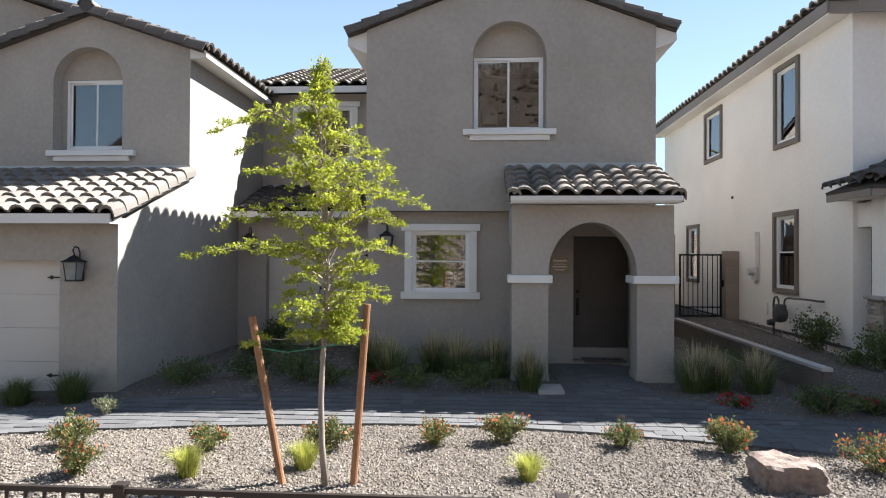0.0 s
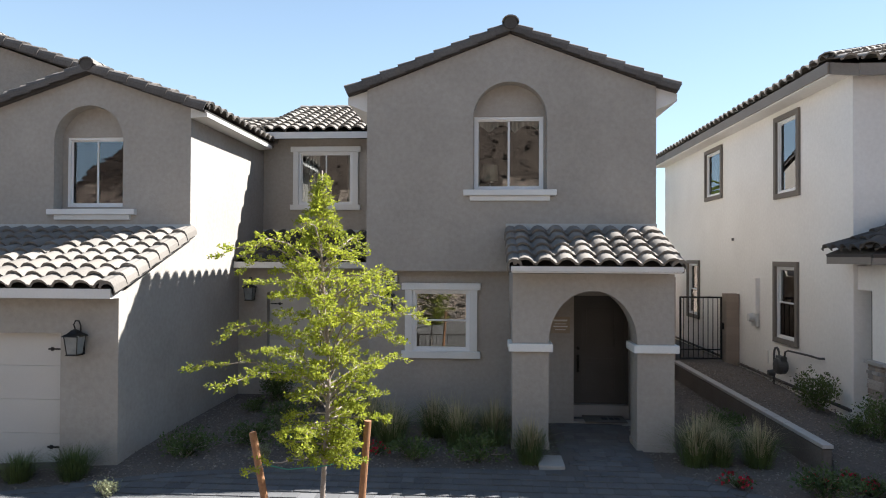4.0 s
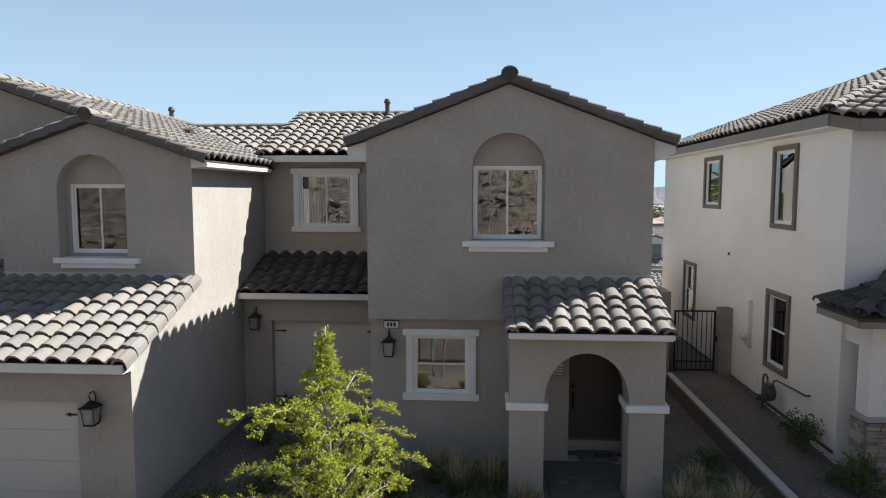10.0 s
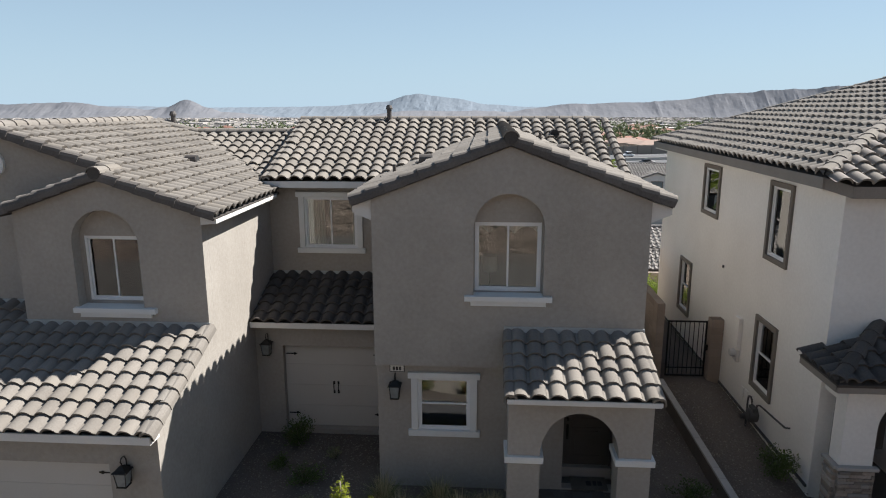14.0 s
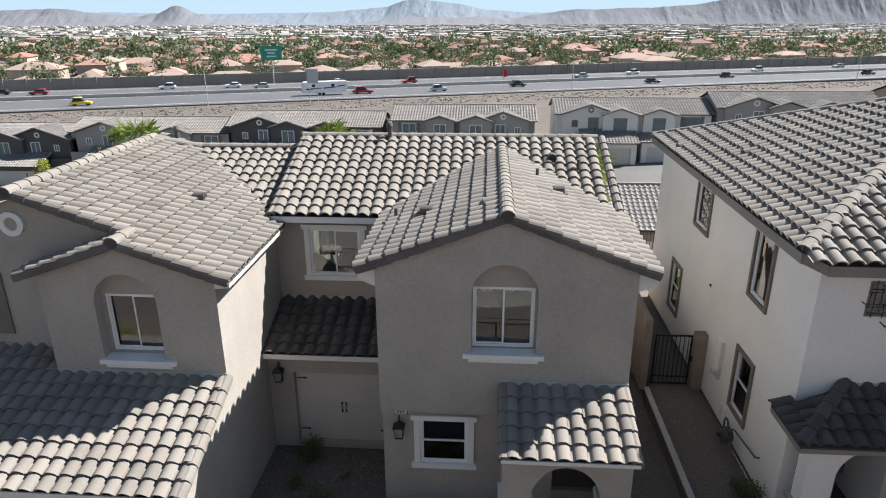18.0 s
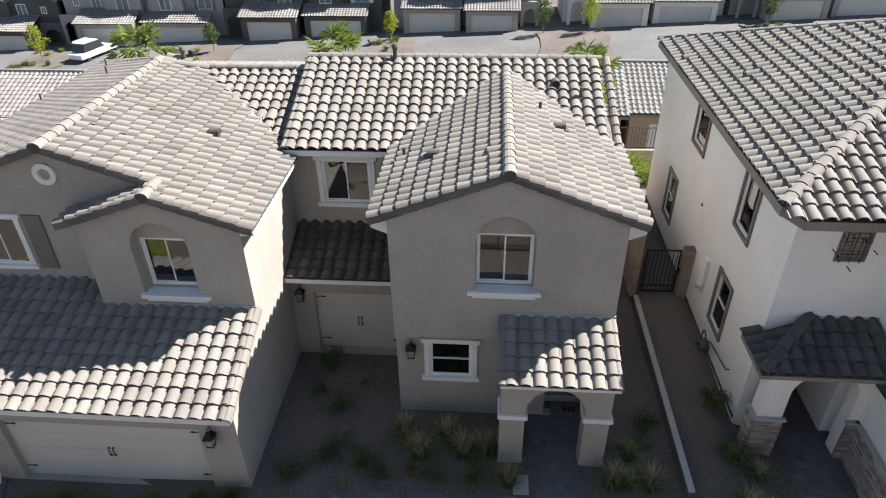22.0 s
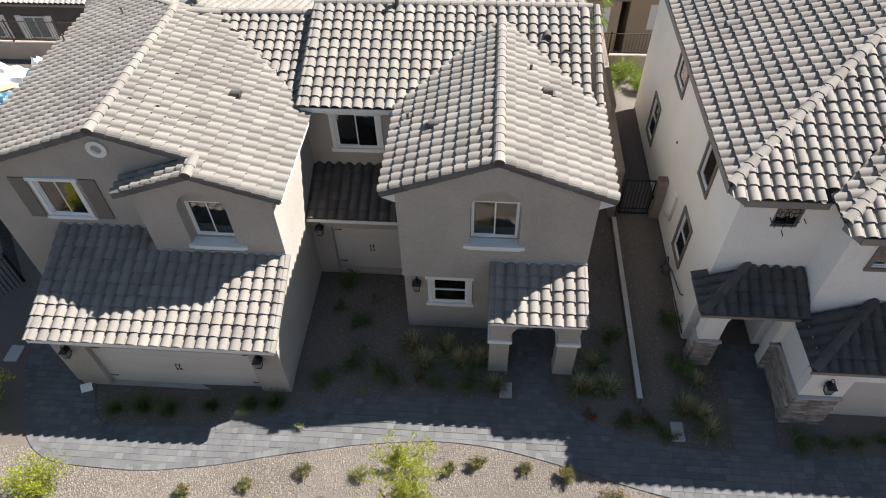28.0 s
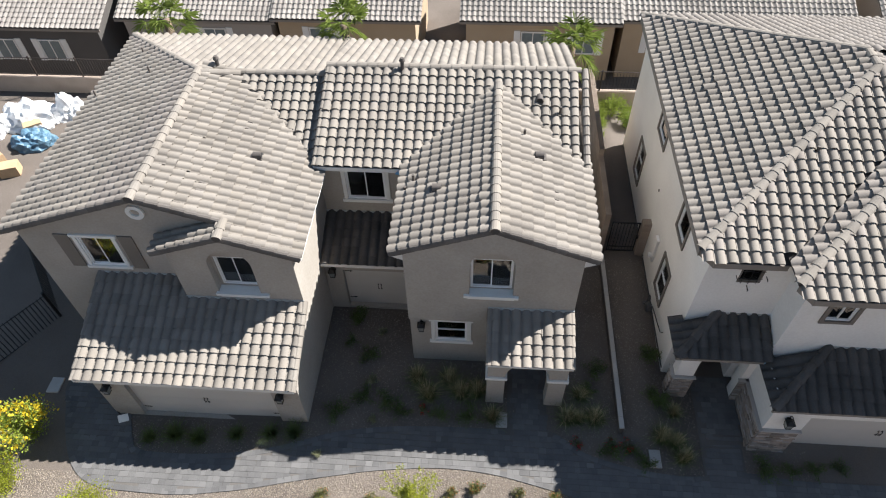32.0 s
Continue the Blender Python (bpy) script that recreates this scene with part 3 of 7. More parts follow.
part("wall", prism([(9.202, -0.6), (15.2, -0.6), (15.2, 5.38), (11.452, 5.38), (11.452, 3.30), (9.202, 2.36)], [], 0.2, pose(-4.98, 0, 0, 0, 0, 90)), STUCCO, home2, "sunlit stucco side wall")
part("wall", prism(rect(-11.38, -4.98, -0.6, 2.36), [rect(-10.42, -5.84, -0.23, 1.74)], 0.23, Matrix.Translation((0, 8.97, 0))), STUCCO, home2)
part("wall", box(-11.38, -11.18, 9.202, 11.848, -0.6, 2.3), STUCCO, home2)
part("wall", box(-13.35, -13.15, 12.052, 21.4, -0.6, 5.3), STUCCO, home2)
part("wall", box(-13.14, -4.99, 21.2, 21.4, -0.6, 5.3), STUCCO, home2)
garage_door(home2, -10.42, -5.84, 9.12, -0.23, 1.74)
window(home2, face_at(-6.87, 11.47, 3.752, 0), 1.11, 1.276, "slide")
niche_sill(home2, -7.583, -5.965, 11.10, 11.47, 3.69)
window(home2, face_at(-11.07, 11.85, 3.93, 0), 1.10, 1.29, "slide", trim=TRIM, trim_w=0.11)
for x in (-12.05, -10.09):
    part("shutter", box(x - 0.22, x + 0.22, 11.81, 11.85, 3.85, 5.30, bevel=0.01), BRONZE_TRIM, home2, "dark taupe plank shutter")
bm = bmesh.new()
ring = [[bm.verts.new((-9.35 + r * math.cos(a), 11.85 - d, 6.36 + r * math.sin(a))) for a in (k * math.tau / 28 for k in range(28))] for r, d in ((0.26, 0.0), (0.26, 0.06), (0.14, 0.06), (0.13, 0.0))]
for q0, q1 in zip(ring, ring[1:]):
    for k in range(28):
        bm.faces.new((q0[k], q0[(k + 1) % 28], q1[(k + 1) % 28], q1[k]))
part("oculus_ring", bm, TRIM, home2, "round white plaster ring")

RZ, EL = 6.98, 5.44
SL = (RZ - EL) / 4.52
def slope_b(x):
    return RZ - SL * abs(x + 9.20)
def back_z(y):
    return 5.44 + 0.35 * (y - 14.75)
h1 = deck(home2, [(-4.68, 11.10, EL), (-6.83, 11.10, slope_b(-6.83)), (-6.83, 11.68, slope_b(-6.83)), (-9.2, 11.68, RZ), (-9.2, 17.6, RZ), (-7.96, 18.1, slope_b(-7.96)), (-4.68, 14.85, EL)])
up = Vector((-4.52, 0, RZ - EL))
tiles(h1, (-4.66, 11.08, EL), (0, 1, 0), up, 7.2, up.length, TILE, keep=lambda p: (p.x > -6.86 or p.y > 11.66) and p.z > back_z(p.y) - 0.02 or p.y < 15.0 and (p.x > -6.86 or p.y > 11.66), limit=300)
h2 = deck(home2, [(-8.97, 11.10, EL), (-6.83, 11.10, slope_b(-6.83) + 0.0), (-6.83, 11.84, slope_b(-6.83)), (-8.97, 11.84, EL)])
up2 = Vector((2.14, 0, slope_b(-6.83) - EL))
tiles(h2, (-8.99, 11.84, EL), (0, -1, 0), up2, 0.76, up2.length, TILE)
caps(h2, (-6.83, 11.02, slope_b(-6.83) + 0.03), (-6.83, 11.70, slope_b(-6.83) + 0.03), TILE, 0.15)
part("ridge_end", rod([(-6.83, 11.035, slope_b(-6.83) + 0.09), (-6.83, 11.10, slope_b(-6.83) + 0.09)], [0.115, 0.12], 14), SHADED_TILE, h2)
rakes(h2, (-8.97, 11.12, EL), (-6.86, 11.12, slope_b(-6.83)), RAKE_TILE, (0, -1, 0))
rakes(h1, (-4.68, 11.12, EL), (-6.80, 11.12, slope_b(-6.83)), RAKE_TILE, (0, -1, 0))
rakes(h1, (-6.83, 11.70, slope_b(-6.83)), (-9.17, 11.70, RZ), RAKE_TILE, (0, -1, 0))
HB = (Vector((-9.2, 17.7, RZ)), Vector((-1, -1, 0)).normalized())
h3 = deck(home2, [(-13.72, 11.68, EL), (-9.2, 11.68, RZ), (-9.2, 17.7, RZ), (-13.72, 22.2, EL)])
tiles(h3, (-13.74, 22.4, EL), (0, -1, 0), (4.52, 0, RZ - EL), 10.74, up.length, TILE, cuts=[(Vector((-9.2, 17.7, 0)), Vector((1, 1, 0)).normalized())], limit=300)
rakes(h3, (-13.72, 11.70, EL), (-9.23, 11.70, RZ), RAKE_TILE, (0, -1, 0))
caps(h3, (-9.2, 11.60, RZ + 0.02), (-9.2, 17.7, RZ + 0.02), TILE, 0.155)
part("ridge_end", rod([(-9.2, 11.615, RZ + 0.08), (-9.2, 11.68, RZ + 0.08)], [0.12, 0.125], 14), SHADED_TILE, h3)
caps(h3, (-13.72, 22.2, EL), (-9.2, 17.7, RZ), TILE, 0.145)
h4 = deck(home2, [(-4.95, 14.75, 5.44), (-4.95, 18.15, 6.63), (-9.2, 18.15, 6.63), (-9.2, 14.75, 5.44)])
up4 = Vector((0, 3.4, 1.19))
tiles(h4, (-9.2, 14.75, 5.44), (1, 0, 0), up4, 4.25, up4.length, TILE, keep=lambda p: p.z > slope_b(p.x) - 0.02)
h5 = deck(home2, [(-4.95, 22.2, 5.46), (-4.95, 18.15, 6.63), (-9.65, 18.15, 6.63), (-13.72, 22.2, 5.46)])
up8 = Vector((0, -4.07, 1.17))
tiles(h5, (-4.95, 22.22, 5.46), (-1, 0, 0), up8, 8.8, up8.length, TILE, cuts=[(Vector((-9.2, 17.7, 0)), Vector((-1, -1, 0)).normalized())])
caps(h4, (-8.1, 18.15, 6.65), (-5.05, 18.15, 6.65), TILE, 0.145)
caps(h4, (-8.0, 18.05, 6.65), (-9.2, 17.6, RZ), TILE, 0.145)
part("boxed_eave", prism([(-4.978, 5.31), (-4.68, 5.335), (-4.68, 5.405), (-4.978, 5.50)], [], 3.5, Matrix.Translation((0, 11.18, 0))), FASCIA, home2, "white boxed eave")
q1 = deck(home2, [(-11.60, 8.70, 2.36), (-4.90, 8.70, 2.36), (-4.90, 11.20, 3.26), (-8.6, 11.20, 3.26), (-8.6, 11.85, 3.494), (-11.60, 11.85, 3.494)], 0.06)
up5 = Vector((0, 3.15, 1.134))
tiles(q1, (-11.62, 8.68, 2.36), (1, 0, 0), up5, 6.72, up5.length, TILE, keep=lambda p: p.y < 11.19 or p.x < -8.62)
rakes(q1, (-4.95, 8.66, 2.37), (-4.95, 11.16, 3.27), TILE, (1, 0, 0))
rakes(q1, (-11.56, 8.66, 2.37), (-11.56, 11.85, 3.515), TILE, (-1, 0, 0))
part("fascia", box(-11.6, -4.93, 8.670, 8.698, 2.265, 2.40), FASCIA, home2)
part("fascia", prism([(8.70, 2.265), (8.968, 2.265), (8.968, 2.44), (8.70, 2.335)], [], 0.03, pose(-4.93, 0, 0, 0, 0, 90)), FASCIA, home2)
part("flashing", box(-8.62, -4.96, 11.178, 11.198, 3.31, 3.42), FLASH, home2)
part("flashing", box(-11.5, -8.62, 11.825, 11.848, 3.53, 3.62), FLASH, home2)

MEMBRANE = paint("blue_membrane", (0.10, 0.26, 0.42), (0.18, 0.38, 0.56), 0.5, 20, 3, 0.2, 0.004)
part("valley_membrane", prism([(-2.42, 5.60), (-2.12, 5.56), (-2.16, 5.78)], [], 0.10, Matrix.Translation((0, 14.55, 0))), MEMBRANE, home, "scrap of blue roofing membrane at the valley")

# ---- the white neighbour ----
home3 = thing("house", (12, 15, 0.1), "two-storey white stucco neighbour with taupe window surrounds and a hip roof", "house")
part("wall", prism([(11.35, -0.3), (22.85, -0.3), (22.85, 6.0), (11.35, 6.0)], [rect(13.28, 14.19, 4.22, 5.75), rect(17.47, 18.6, 4.54, 5.74), rect(13.34, 14.23, 1.2, 2.7), rect(19.27, 20.2, 1.2, 2.7)], 0.2, pose(6.63, 0, 0, 0, 0, 90)), CREAM, home3, "white stucco side wall")
part("wall", prism(rect(6.433, 8.75, -0.3, 6.0), [rect(7.33, 7.97, 5.0, 5.72), rect(6.72, 8.50, -0.2, 2.40)], 0.2, Matrix.Translation((0, 11.347, 0))), CREAM, home3)
part("wall", prism([(10.45, 2.2), (11.348, 2.2), (11.348, 6.0), (10.45, 6.0)], [], 0.2, pose(8.95, 0, 0, 0, 0, 90)), CREAM, home3)
part("wall", prism(rect(8.952, 18.5, 2.2, 6.0), [rect(9.52, 10.22, 4.66, 5.58)], 0.2, Matrix.Translation((0, 10.45, 0))), CREAM, home3)
part("wall", box(6.64, 18.5, 22.65, 22.85, -0.3, 6.0), CREAM, home3)
part("wall", box(18.3, 18.5, 10.66, 22.64, -0.3, 6.0), CREAM, home3)
for y, z, w, h, sp in ((13.735, 4.22, 0.91, 1.53, "fixed"), (18.035, 4.54, 1.13, 1.20, "fixed"), (13.785, 1.2, 0.89, 1.5, "hung"), (19.735, 1.2, 0.93, 1.5, "hung")):
    window(home3, pose(6.43, y, z, 0, 0, -90), w, h, sp, trim=BRONZE_TRIM, sill="box", trim_w=0.10, pane=NEIGHBOUR_GLASS)
window(home3, face_at(7.65, 11.35, 5.0, 0), 0.64, 0.72, "fixed", frame_mat=BRONZE_TRIM)
window(home3, face_at(9.87, 10.45, 4.66, 0), 0.70, 0.92, "slide", trim=BRONZE_TRIM, sill="box", trim_w=0.10)
HZ, HS, LZ = 6.08, 0.375, 6.20
EX, EY, BX, BY = 6.06, 11.09, 8.28, 10.00
HY, CY = 11.41, 10.32          # where the two hips leave the side eaves
RUN = 5.45                      # from the side eave in to the ridge
RX, RTOP, RBACK = EX + RUN, LZ + RUN * HS, 17.70
n1 = Vector((1, -1, 0)).normalized()
hip_a, hip_b, hip_c = Vector((EX, HY, 0)), Vector((BX, CY, 0)), Vector((EX, RBACK + RUN, 0))
n2 = Vector((1, 1, 0)).normalized()
k1 = deck(home3, [(EX, HY, LZ), (RX, HY + RUN, RTOP), (RX, RBACK, RTOP), (EX, RBACK + RUN, LZ)])
k_up = Vector((RUN, 0, RUN * HS))
tiles(k1, (EX - 0.02, RBACK + RUN, LZ), (0, -1, 0), k_up, RBACK + RUN - HY + 0.3, k_up.length, TILE, cuts=[(hip_a, n1), (hip_c, n2)], limit=420)
k2 = deck(home3, [(6.40, EY, HZ), (EX, HY, LZ), (RX, HY + RUN, RTOP), (19, HY + RUN, RTOP), (19, EY, HZ)])
k_up2 = Vector((0, HY + RUN - EY, (HY + RUN - EY) * HS))
def block_z(x, y):
    return min(HZ + HS * (y - BY), LZ + HS * (x - BX))
tiles(k2, (EX, EY - 0.02, HZ), (1, 0, 0), k_up2, 12.9, k_up2.length, TILE, cuts=[(hip_a, -n1)], keep=lambda p: p.z > block_z(p.x, p.y) - 0.03 and p.x + p.y > 17.44, limit=300)
caps(k1, (EX, HY, LZ), (RX, HY + RUN, RTOP), TILE, 0.155)
caps(k1, (EX, RBACK + RUN, LZ), (RX, RBACK, RTOP), TILE, 0.155)
caps(k1, (RX, HY + RUN, RTOP), (RX, RBACK, RTOP), TILE, 0.155)
k5 = deck(home3, [(RX, HY + RUN, RTOP), (RX, RBACK, RTOP), (19, RBACK, RTOP - (19 - RX) * HS), (19, HY + RUN, RTOP - (19 - RX) * HS)])
k_up5 = Vector((RX - 19, 0, (19 - RX) * HS))
tiles(k5, (19, HY + RUN, RTOP - (19 - RX) * HS), (0, 1, 0), k_up5, RBACK - HY - RUN, k_up5.length, TILE, limit=0)
k6 = deck(home3, [(EX, RBACK + RUN, LZ), (RX, RBACK, RTOP), (19, RBACK, RTOP), (19, RBACK + RUN, LZ)])
tiles(k6, (19, RBACK + RUN, LZ), (-1, 0, 0), (0, -RUN, RUN * HS), 19 - EX, k_up.length, TILE, cuts=[(hip_c, -n2)], limit=0)
k3 = deck(home3, [(8.62, BY, HZ), (19, BY, HZ), (19, BY + 5.9, HZ + 5.9 * HS), (BX + 5.58, CY + 5.58, LZ + 5.58 * HS), (BX, CY, LZ)])
k_up3 = Vector((0, 5.9, 5.9 * HS))
tiles(k3, (BX, BY - 0.02, HZ), (1, 0, 0), k_up3, 10.5, k_up3.length, TILE, cuts=[(hip_b, -n1)], keep=lambda p: p.x + p.y > 18.55, limit=200)
k4 = deck(home3, [(BX, CY, LZ), (BX, HY, LZ), (BX + 4.5, HY + 4.5, LZ + 4.5 * HS), (BX + 4.5, CY + 4.5, LZ + 4.5 * HS)])
tiles(k4, (BX - 0.02, HY + 4.6, LZ), (0, -1, 0), (4.5, 0, 4.5 * HS), 5.7, 4.81, TILE, cuts=[(hip_b, n1), (Vector((BX, HY - 0.3, 0)), -n1)])
caps(k3, (BX, CY, LZ), (BX + 5.58, CY + 5.58, LZ + 5.58 * HS), TILE, 0.155)
part("fascia", box(EX - 0.028, EX - 0.002, HY - 0.03, RBACK + RUN, LZ - 0.19, LZ + 0.01), TAUPE_FASCIA, home3)
part("fascia", prism([(0, -0.19), (0.467, -0.31), (0.467, -0.11), (0, 0.01)], [], 0.03, pose(EX, HY, LZ, 0, 0, -43.3)), TAUPE_FASCIA, home3)
part("fascia", box(6.39, BX + 0.02, EY - 0.03, EY - 0.003, HZ - 0.19, HZ + 0.01), TAUPE_FASCIA, home3)
part("fascia", prism([(0, -0.19), (0.467, -0.31), (0.467, -0.11), (0, 0.01)], [], 0.03, pose(BX, CY, LZ, 0, 0, -43.3)), TAUPE_FASCIA, home3)
part("fascia", box(8.61, 19.0, BY - 0.03, BY - 0.003, HZ - 0.19, HZ + 0.01), TAUPE_FASCIA, home3)
part("soffit", box(EX, 6.428, HY, 22.95, HZ - 0.10, HZ - 0.07), CREAM, home3)
# its porch and garage fronts
part("porch_wall", arch_wall(6.50, 8.74, 2.93, 7.06, 8.50, 1.95, 0.66, 0.36, Matrix.Translation((0, 10.58, 0)), 0.0), CREAM, home3)
part("porch_wall", box(8.745, 9.05, 9.26, 11.345, -0.2, 2.75), CREAM, home3)
part("garage_wall", prism(rect(8.745, 18.5, -0.3, 2.55), [rect(9.85, 14.7, -0.12, 2.0)], 0.3, Matrix.Translation((0, 8.95, 0))), CREAM, home3)
garage_door(home3, 9.85, 14.7, 9.17, -0.12, 2.0)
# porch and garage roofs: the shade they lie in is in the tile colour
s1 = deck(home3, [(6.04, 10.12, 2.94), (8.75, 10.12, 2.94), (8.75, 11.345, 3.47), (7.265, 11.345, 3.47)], 0.06)
up6 = Vector((0, 1.225, 0.53))
tiles(s1, (6.04, 10.10, 2.94), (1, 0, 0), up6, 2.70, up6.length, SHADED_TILE, cuts=[(Vector((6.04, 10.12, 0)), -n1)])
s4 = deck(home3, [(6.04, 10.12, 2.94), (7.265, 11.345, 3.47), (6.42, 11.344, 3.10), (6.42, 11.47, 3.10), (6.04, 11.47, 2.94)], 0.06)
tiles(s4, (6.02, 11.50, 2.94), (0, -1, 0), (1.225, 0, 0.53), 1.38, up6.length, SHADED_TILE, cuts=[(Vector((6.04, 10.12, 0)), n1)], keep=lambda p: p.y < 11.30 or p.x < 6.40)
caps(s1, (6.04, 10.12, 2.97), (7.30, 11.36, 3.53), SHADED_TILE, 0.14)
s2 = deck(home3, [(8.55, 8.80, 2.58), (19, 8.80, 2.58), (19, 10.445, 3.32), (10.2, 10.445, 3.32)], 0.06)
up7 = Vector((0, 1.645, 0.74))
tiles(s2, (8.55, 8.78, 2.58), (1, 0, 0), up7, 10.5, up7.length, SHADED_TILE, cuts=[(Vector((8.55, 8.80, 0)), -n1)])
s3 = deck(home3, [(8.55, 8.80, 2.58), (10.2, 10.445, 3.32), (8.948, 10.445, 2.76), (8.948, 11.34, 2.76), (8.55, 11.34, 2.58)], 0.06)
tiles(s3, (8.53, 11.34, 2.58), (0, -1, 0), (1.645, 0, 0.74), 2.54, up7.length, SHADED_TILE, cuts=[(Vector((8.55, 8.80, 0)), n1)], keep=lambda p: p.y < 10.40 or p.x < 8.93)
caps(s2, (8.55, 8.80, 2.62), (10.2, 10.445, 3.36), SHADED_TILE, 0.14)
part("valley_membrane", prism([(10.20, 2.62), (10.75, 2.78), (10.75, 2.92), (10.12, 2.90)], [], 0.02, pose(8.565, 0, 0, 0, 0, 90)), MEMBRANE, home3, "scrap of blue roofing membrane at the valley")
part("fascia", box(8.57, 19.0, 8.83, 8.87, 2.41, 2.54), TAUPE_FASCIA, home3)
part("fascia", box(6.07, 8.56, 10.15, 10.19, 2.78, 2.91), TAUPE_FASCIA, home3)
part("fascia", box(6.06, 6.10, 10.195, 11.48, 2.78, 2.91), TAUPE_FASCIA, home3)
part("soffit", box(6.105, 6.498, 10.195, 11.34, 2.79, 2.82), CREAM, home3)
part("soffit", box(6.50, 8.55, 10.195, 10.575, 2.79, 2.82), CREAM, home3)
for x0, x1 in ((6.635, 6.715), (8.505, 8.585)):
    part("porch_recess", box(x0, x1, 11.55, 13.3, -0.2, 2.5), CREAM, home3)
part("porch_recess", box(6.635, 8.585, 13.3, 13.4, -0.2, 2.5), CREAM, home3)
part("porch_recess", box(6.72, 8.50, 11.55, 13.295, 2.41, 2.5), CREAM, home3)
part("porch_ceiling", box(6.64, 8.74, 10.945, 11.34, 2.75, 2.79), CREAM, home3)
part("door", box(7.15, 8.07, 13.25, 13.296, 0.0, 2.05, bevel=0.004), DOOR, home3, "dark front door at the back of the porch")
part("porch_beam", box(6.50, 6.74, 10.942, 11.345, 2.35, 2.75), CREAM, home3)
part("flashing", box(7.2, 8.73, 11.320, 11.345, 3.50, 3.58), FLASH, home3)
part("flashing", box(10.0, 18.4, 10.425, 10.448, 3.36, 3.44), FLASH, home3)

# ---- ground ----
def smooth(a, b, t):
    t = min(1.0, max(0.0, (t - a) / (b - a)))
    return t * t * (3 - 2 * t)


def ground_z(x, y):
    z = -0.06 - 0.14 * (1 - smooth(7.6, 9.9, y))
    z -= 0.25 * (1 - smooth(2.5, 5.6, y))
    if x > 4.98:
        z += (0.22 * smooth(8.9, 9.3, y) + 0.20 * smooth(9.5, 16.0, y)) * (1 - smooth(22.0, 26.0, y)) * (1 - smooth(6.4, 6.6, x) * 0.7)
    z -= 0.16 * smooth(-4.0, -9.0, x) * (1 - smooth(9.0, 12.0, y)) if y < 12 else 0
    drop = smooth(26.0, 33.0, y) * 6.0 + smooth(85.0, 135.0, y) * 4.6
    z -= drop + smooth(20, 60, y) * (0.045 * (12 - max(-60.0, min(60.0, x)))) * (1 - smooth(90, 140, y))
    if y > 200:
        z -= (y - 200) * 0.0143
    return z


def sheet(name, xs, ys, zf, material, label, kind="structure"):
    bm = bmesh.new()
    grid = [[bm.verts.new((x, y, zf(x, y))) for x in xs] for y in ys]
    for r0, r1 in zip(grid, grid[1:]):
        for k in range(len(xs) - 1):
            bm.faces.new((r0[k], r0[k + 1], r1[k + 1], r1[k]))
    me = mesh_of(name, bm, material, True)
    return tagged(new(name, me), label, name, kind=kind)


gx = sorted(set([s * v for v in (0, 1, 2, 3, 4, 4.96, 5.0, 6, 7, 8, 9, 10, 12, 14, 17, 20, 25, 30, 40, 50, 60, 80, 110, 150, 200, 300, 450, 700, 1100, 1700, 2600, 4000) for s in (-1, 1)]))
gy = [-160, -60, -30, -14, -8, -4, -2, 0, 2, 3, 4, 5, 5.5, 6, 6.5, 7, 7.5, 8, 8.5, 8.9, 9.0, 9.1, 9.2, 9.3, 9.4, 9.6, 10, 10.5, 11, 12, 13, 14, 15, 16, 18, 20, 22, 24, 26, 27, 28, 29, 30, 31, 32, 33, 35, 40, 45, 50, 60, 70, 80, 85, 95, 105, 115, 125, 135, 150, 170, 185, 200, 215, 240, 280, 340, 420, 550, 750, 1100, 1600, 2400, 3300, 4300]
ground = sheet("ground", gx, gy, ground_z, GROUND, "tan desert ground with gravel")
ground.data.materials.append(paint("valley_floor", (0.21, 0.185, 0.165), (0.30, 0.27, 0.245), 1.0, 0.05, 0.004, 0.0, spec=0.1))
for f in ground.data.polygons:
    if f.center.y > 540:
        f.material_index = 1

ROCK = paint("hill_rock", (0.020, 0.016, 0.013), (0.360, 0.280, 0.222), 0.95, 7.0, 1.6, 0.9, 0.25, spec=0.1)


def hill_z(x, y):
    d = smooth(-10.0, -42.0, y)
    n = noise.fractal((x * 0.12, y * 0.12, 3.0), 1.0, 2.0, 5) + 0.7 * noise.fractal((x * 0.6, y * 0.6, 9.0), 1.0, 2.0, 3)
    return -0.6 + (8.0 + 13.5 * smooth(-46.0, -20.0, x)) * d + 1.3 * n * smooth(-10.0, -17.0, y) + 6.0 * smooth(-42.0, -90.0, y)


VARNISH = paint("varnished_slope", (0.030, 0.023, 0.019), (0.110, 0.082, 0.064), 0.95, 5.0, 1.2, 0.9, 0.25, spec=0.1)
hillside = sheet("hillside", [-90 + 1.5 * k for k in range(121)], [-110, -90, -75, -65, -58] + [-54 + 1.1 * k for k in range(41)] + [-9.5], hill_z, ROCK, "rocky brown hillside across the street")
hillside.data.materials.append(VARNISH)
for f in hillside.data.polygons:
    if f.center.z > 8.2 + 1.6 * noise.noise(f.center * 0.15):
        f.material_index = 1

STREET = paint("street_asphalt", (0.085, 0.076, 0.067), (0.135, 0.122, 0.108), 0.92, 30, 0.5, 0.3, 0.003)
sheet("road", [-60 + 4 * k for k in range(31)], [-9.0, -7.0, -4.0, -1.0, 1.2], lambda x, y: ground_z(x, y) + 0.03, STREET, "worn brownish street before the houses")

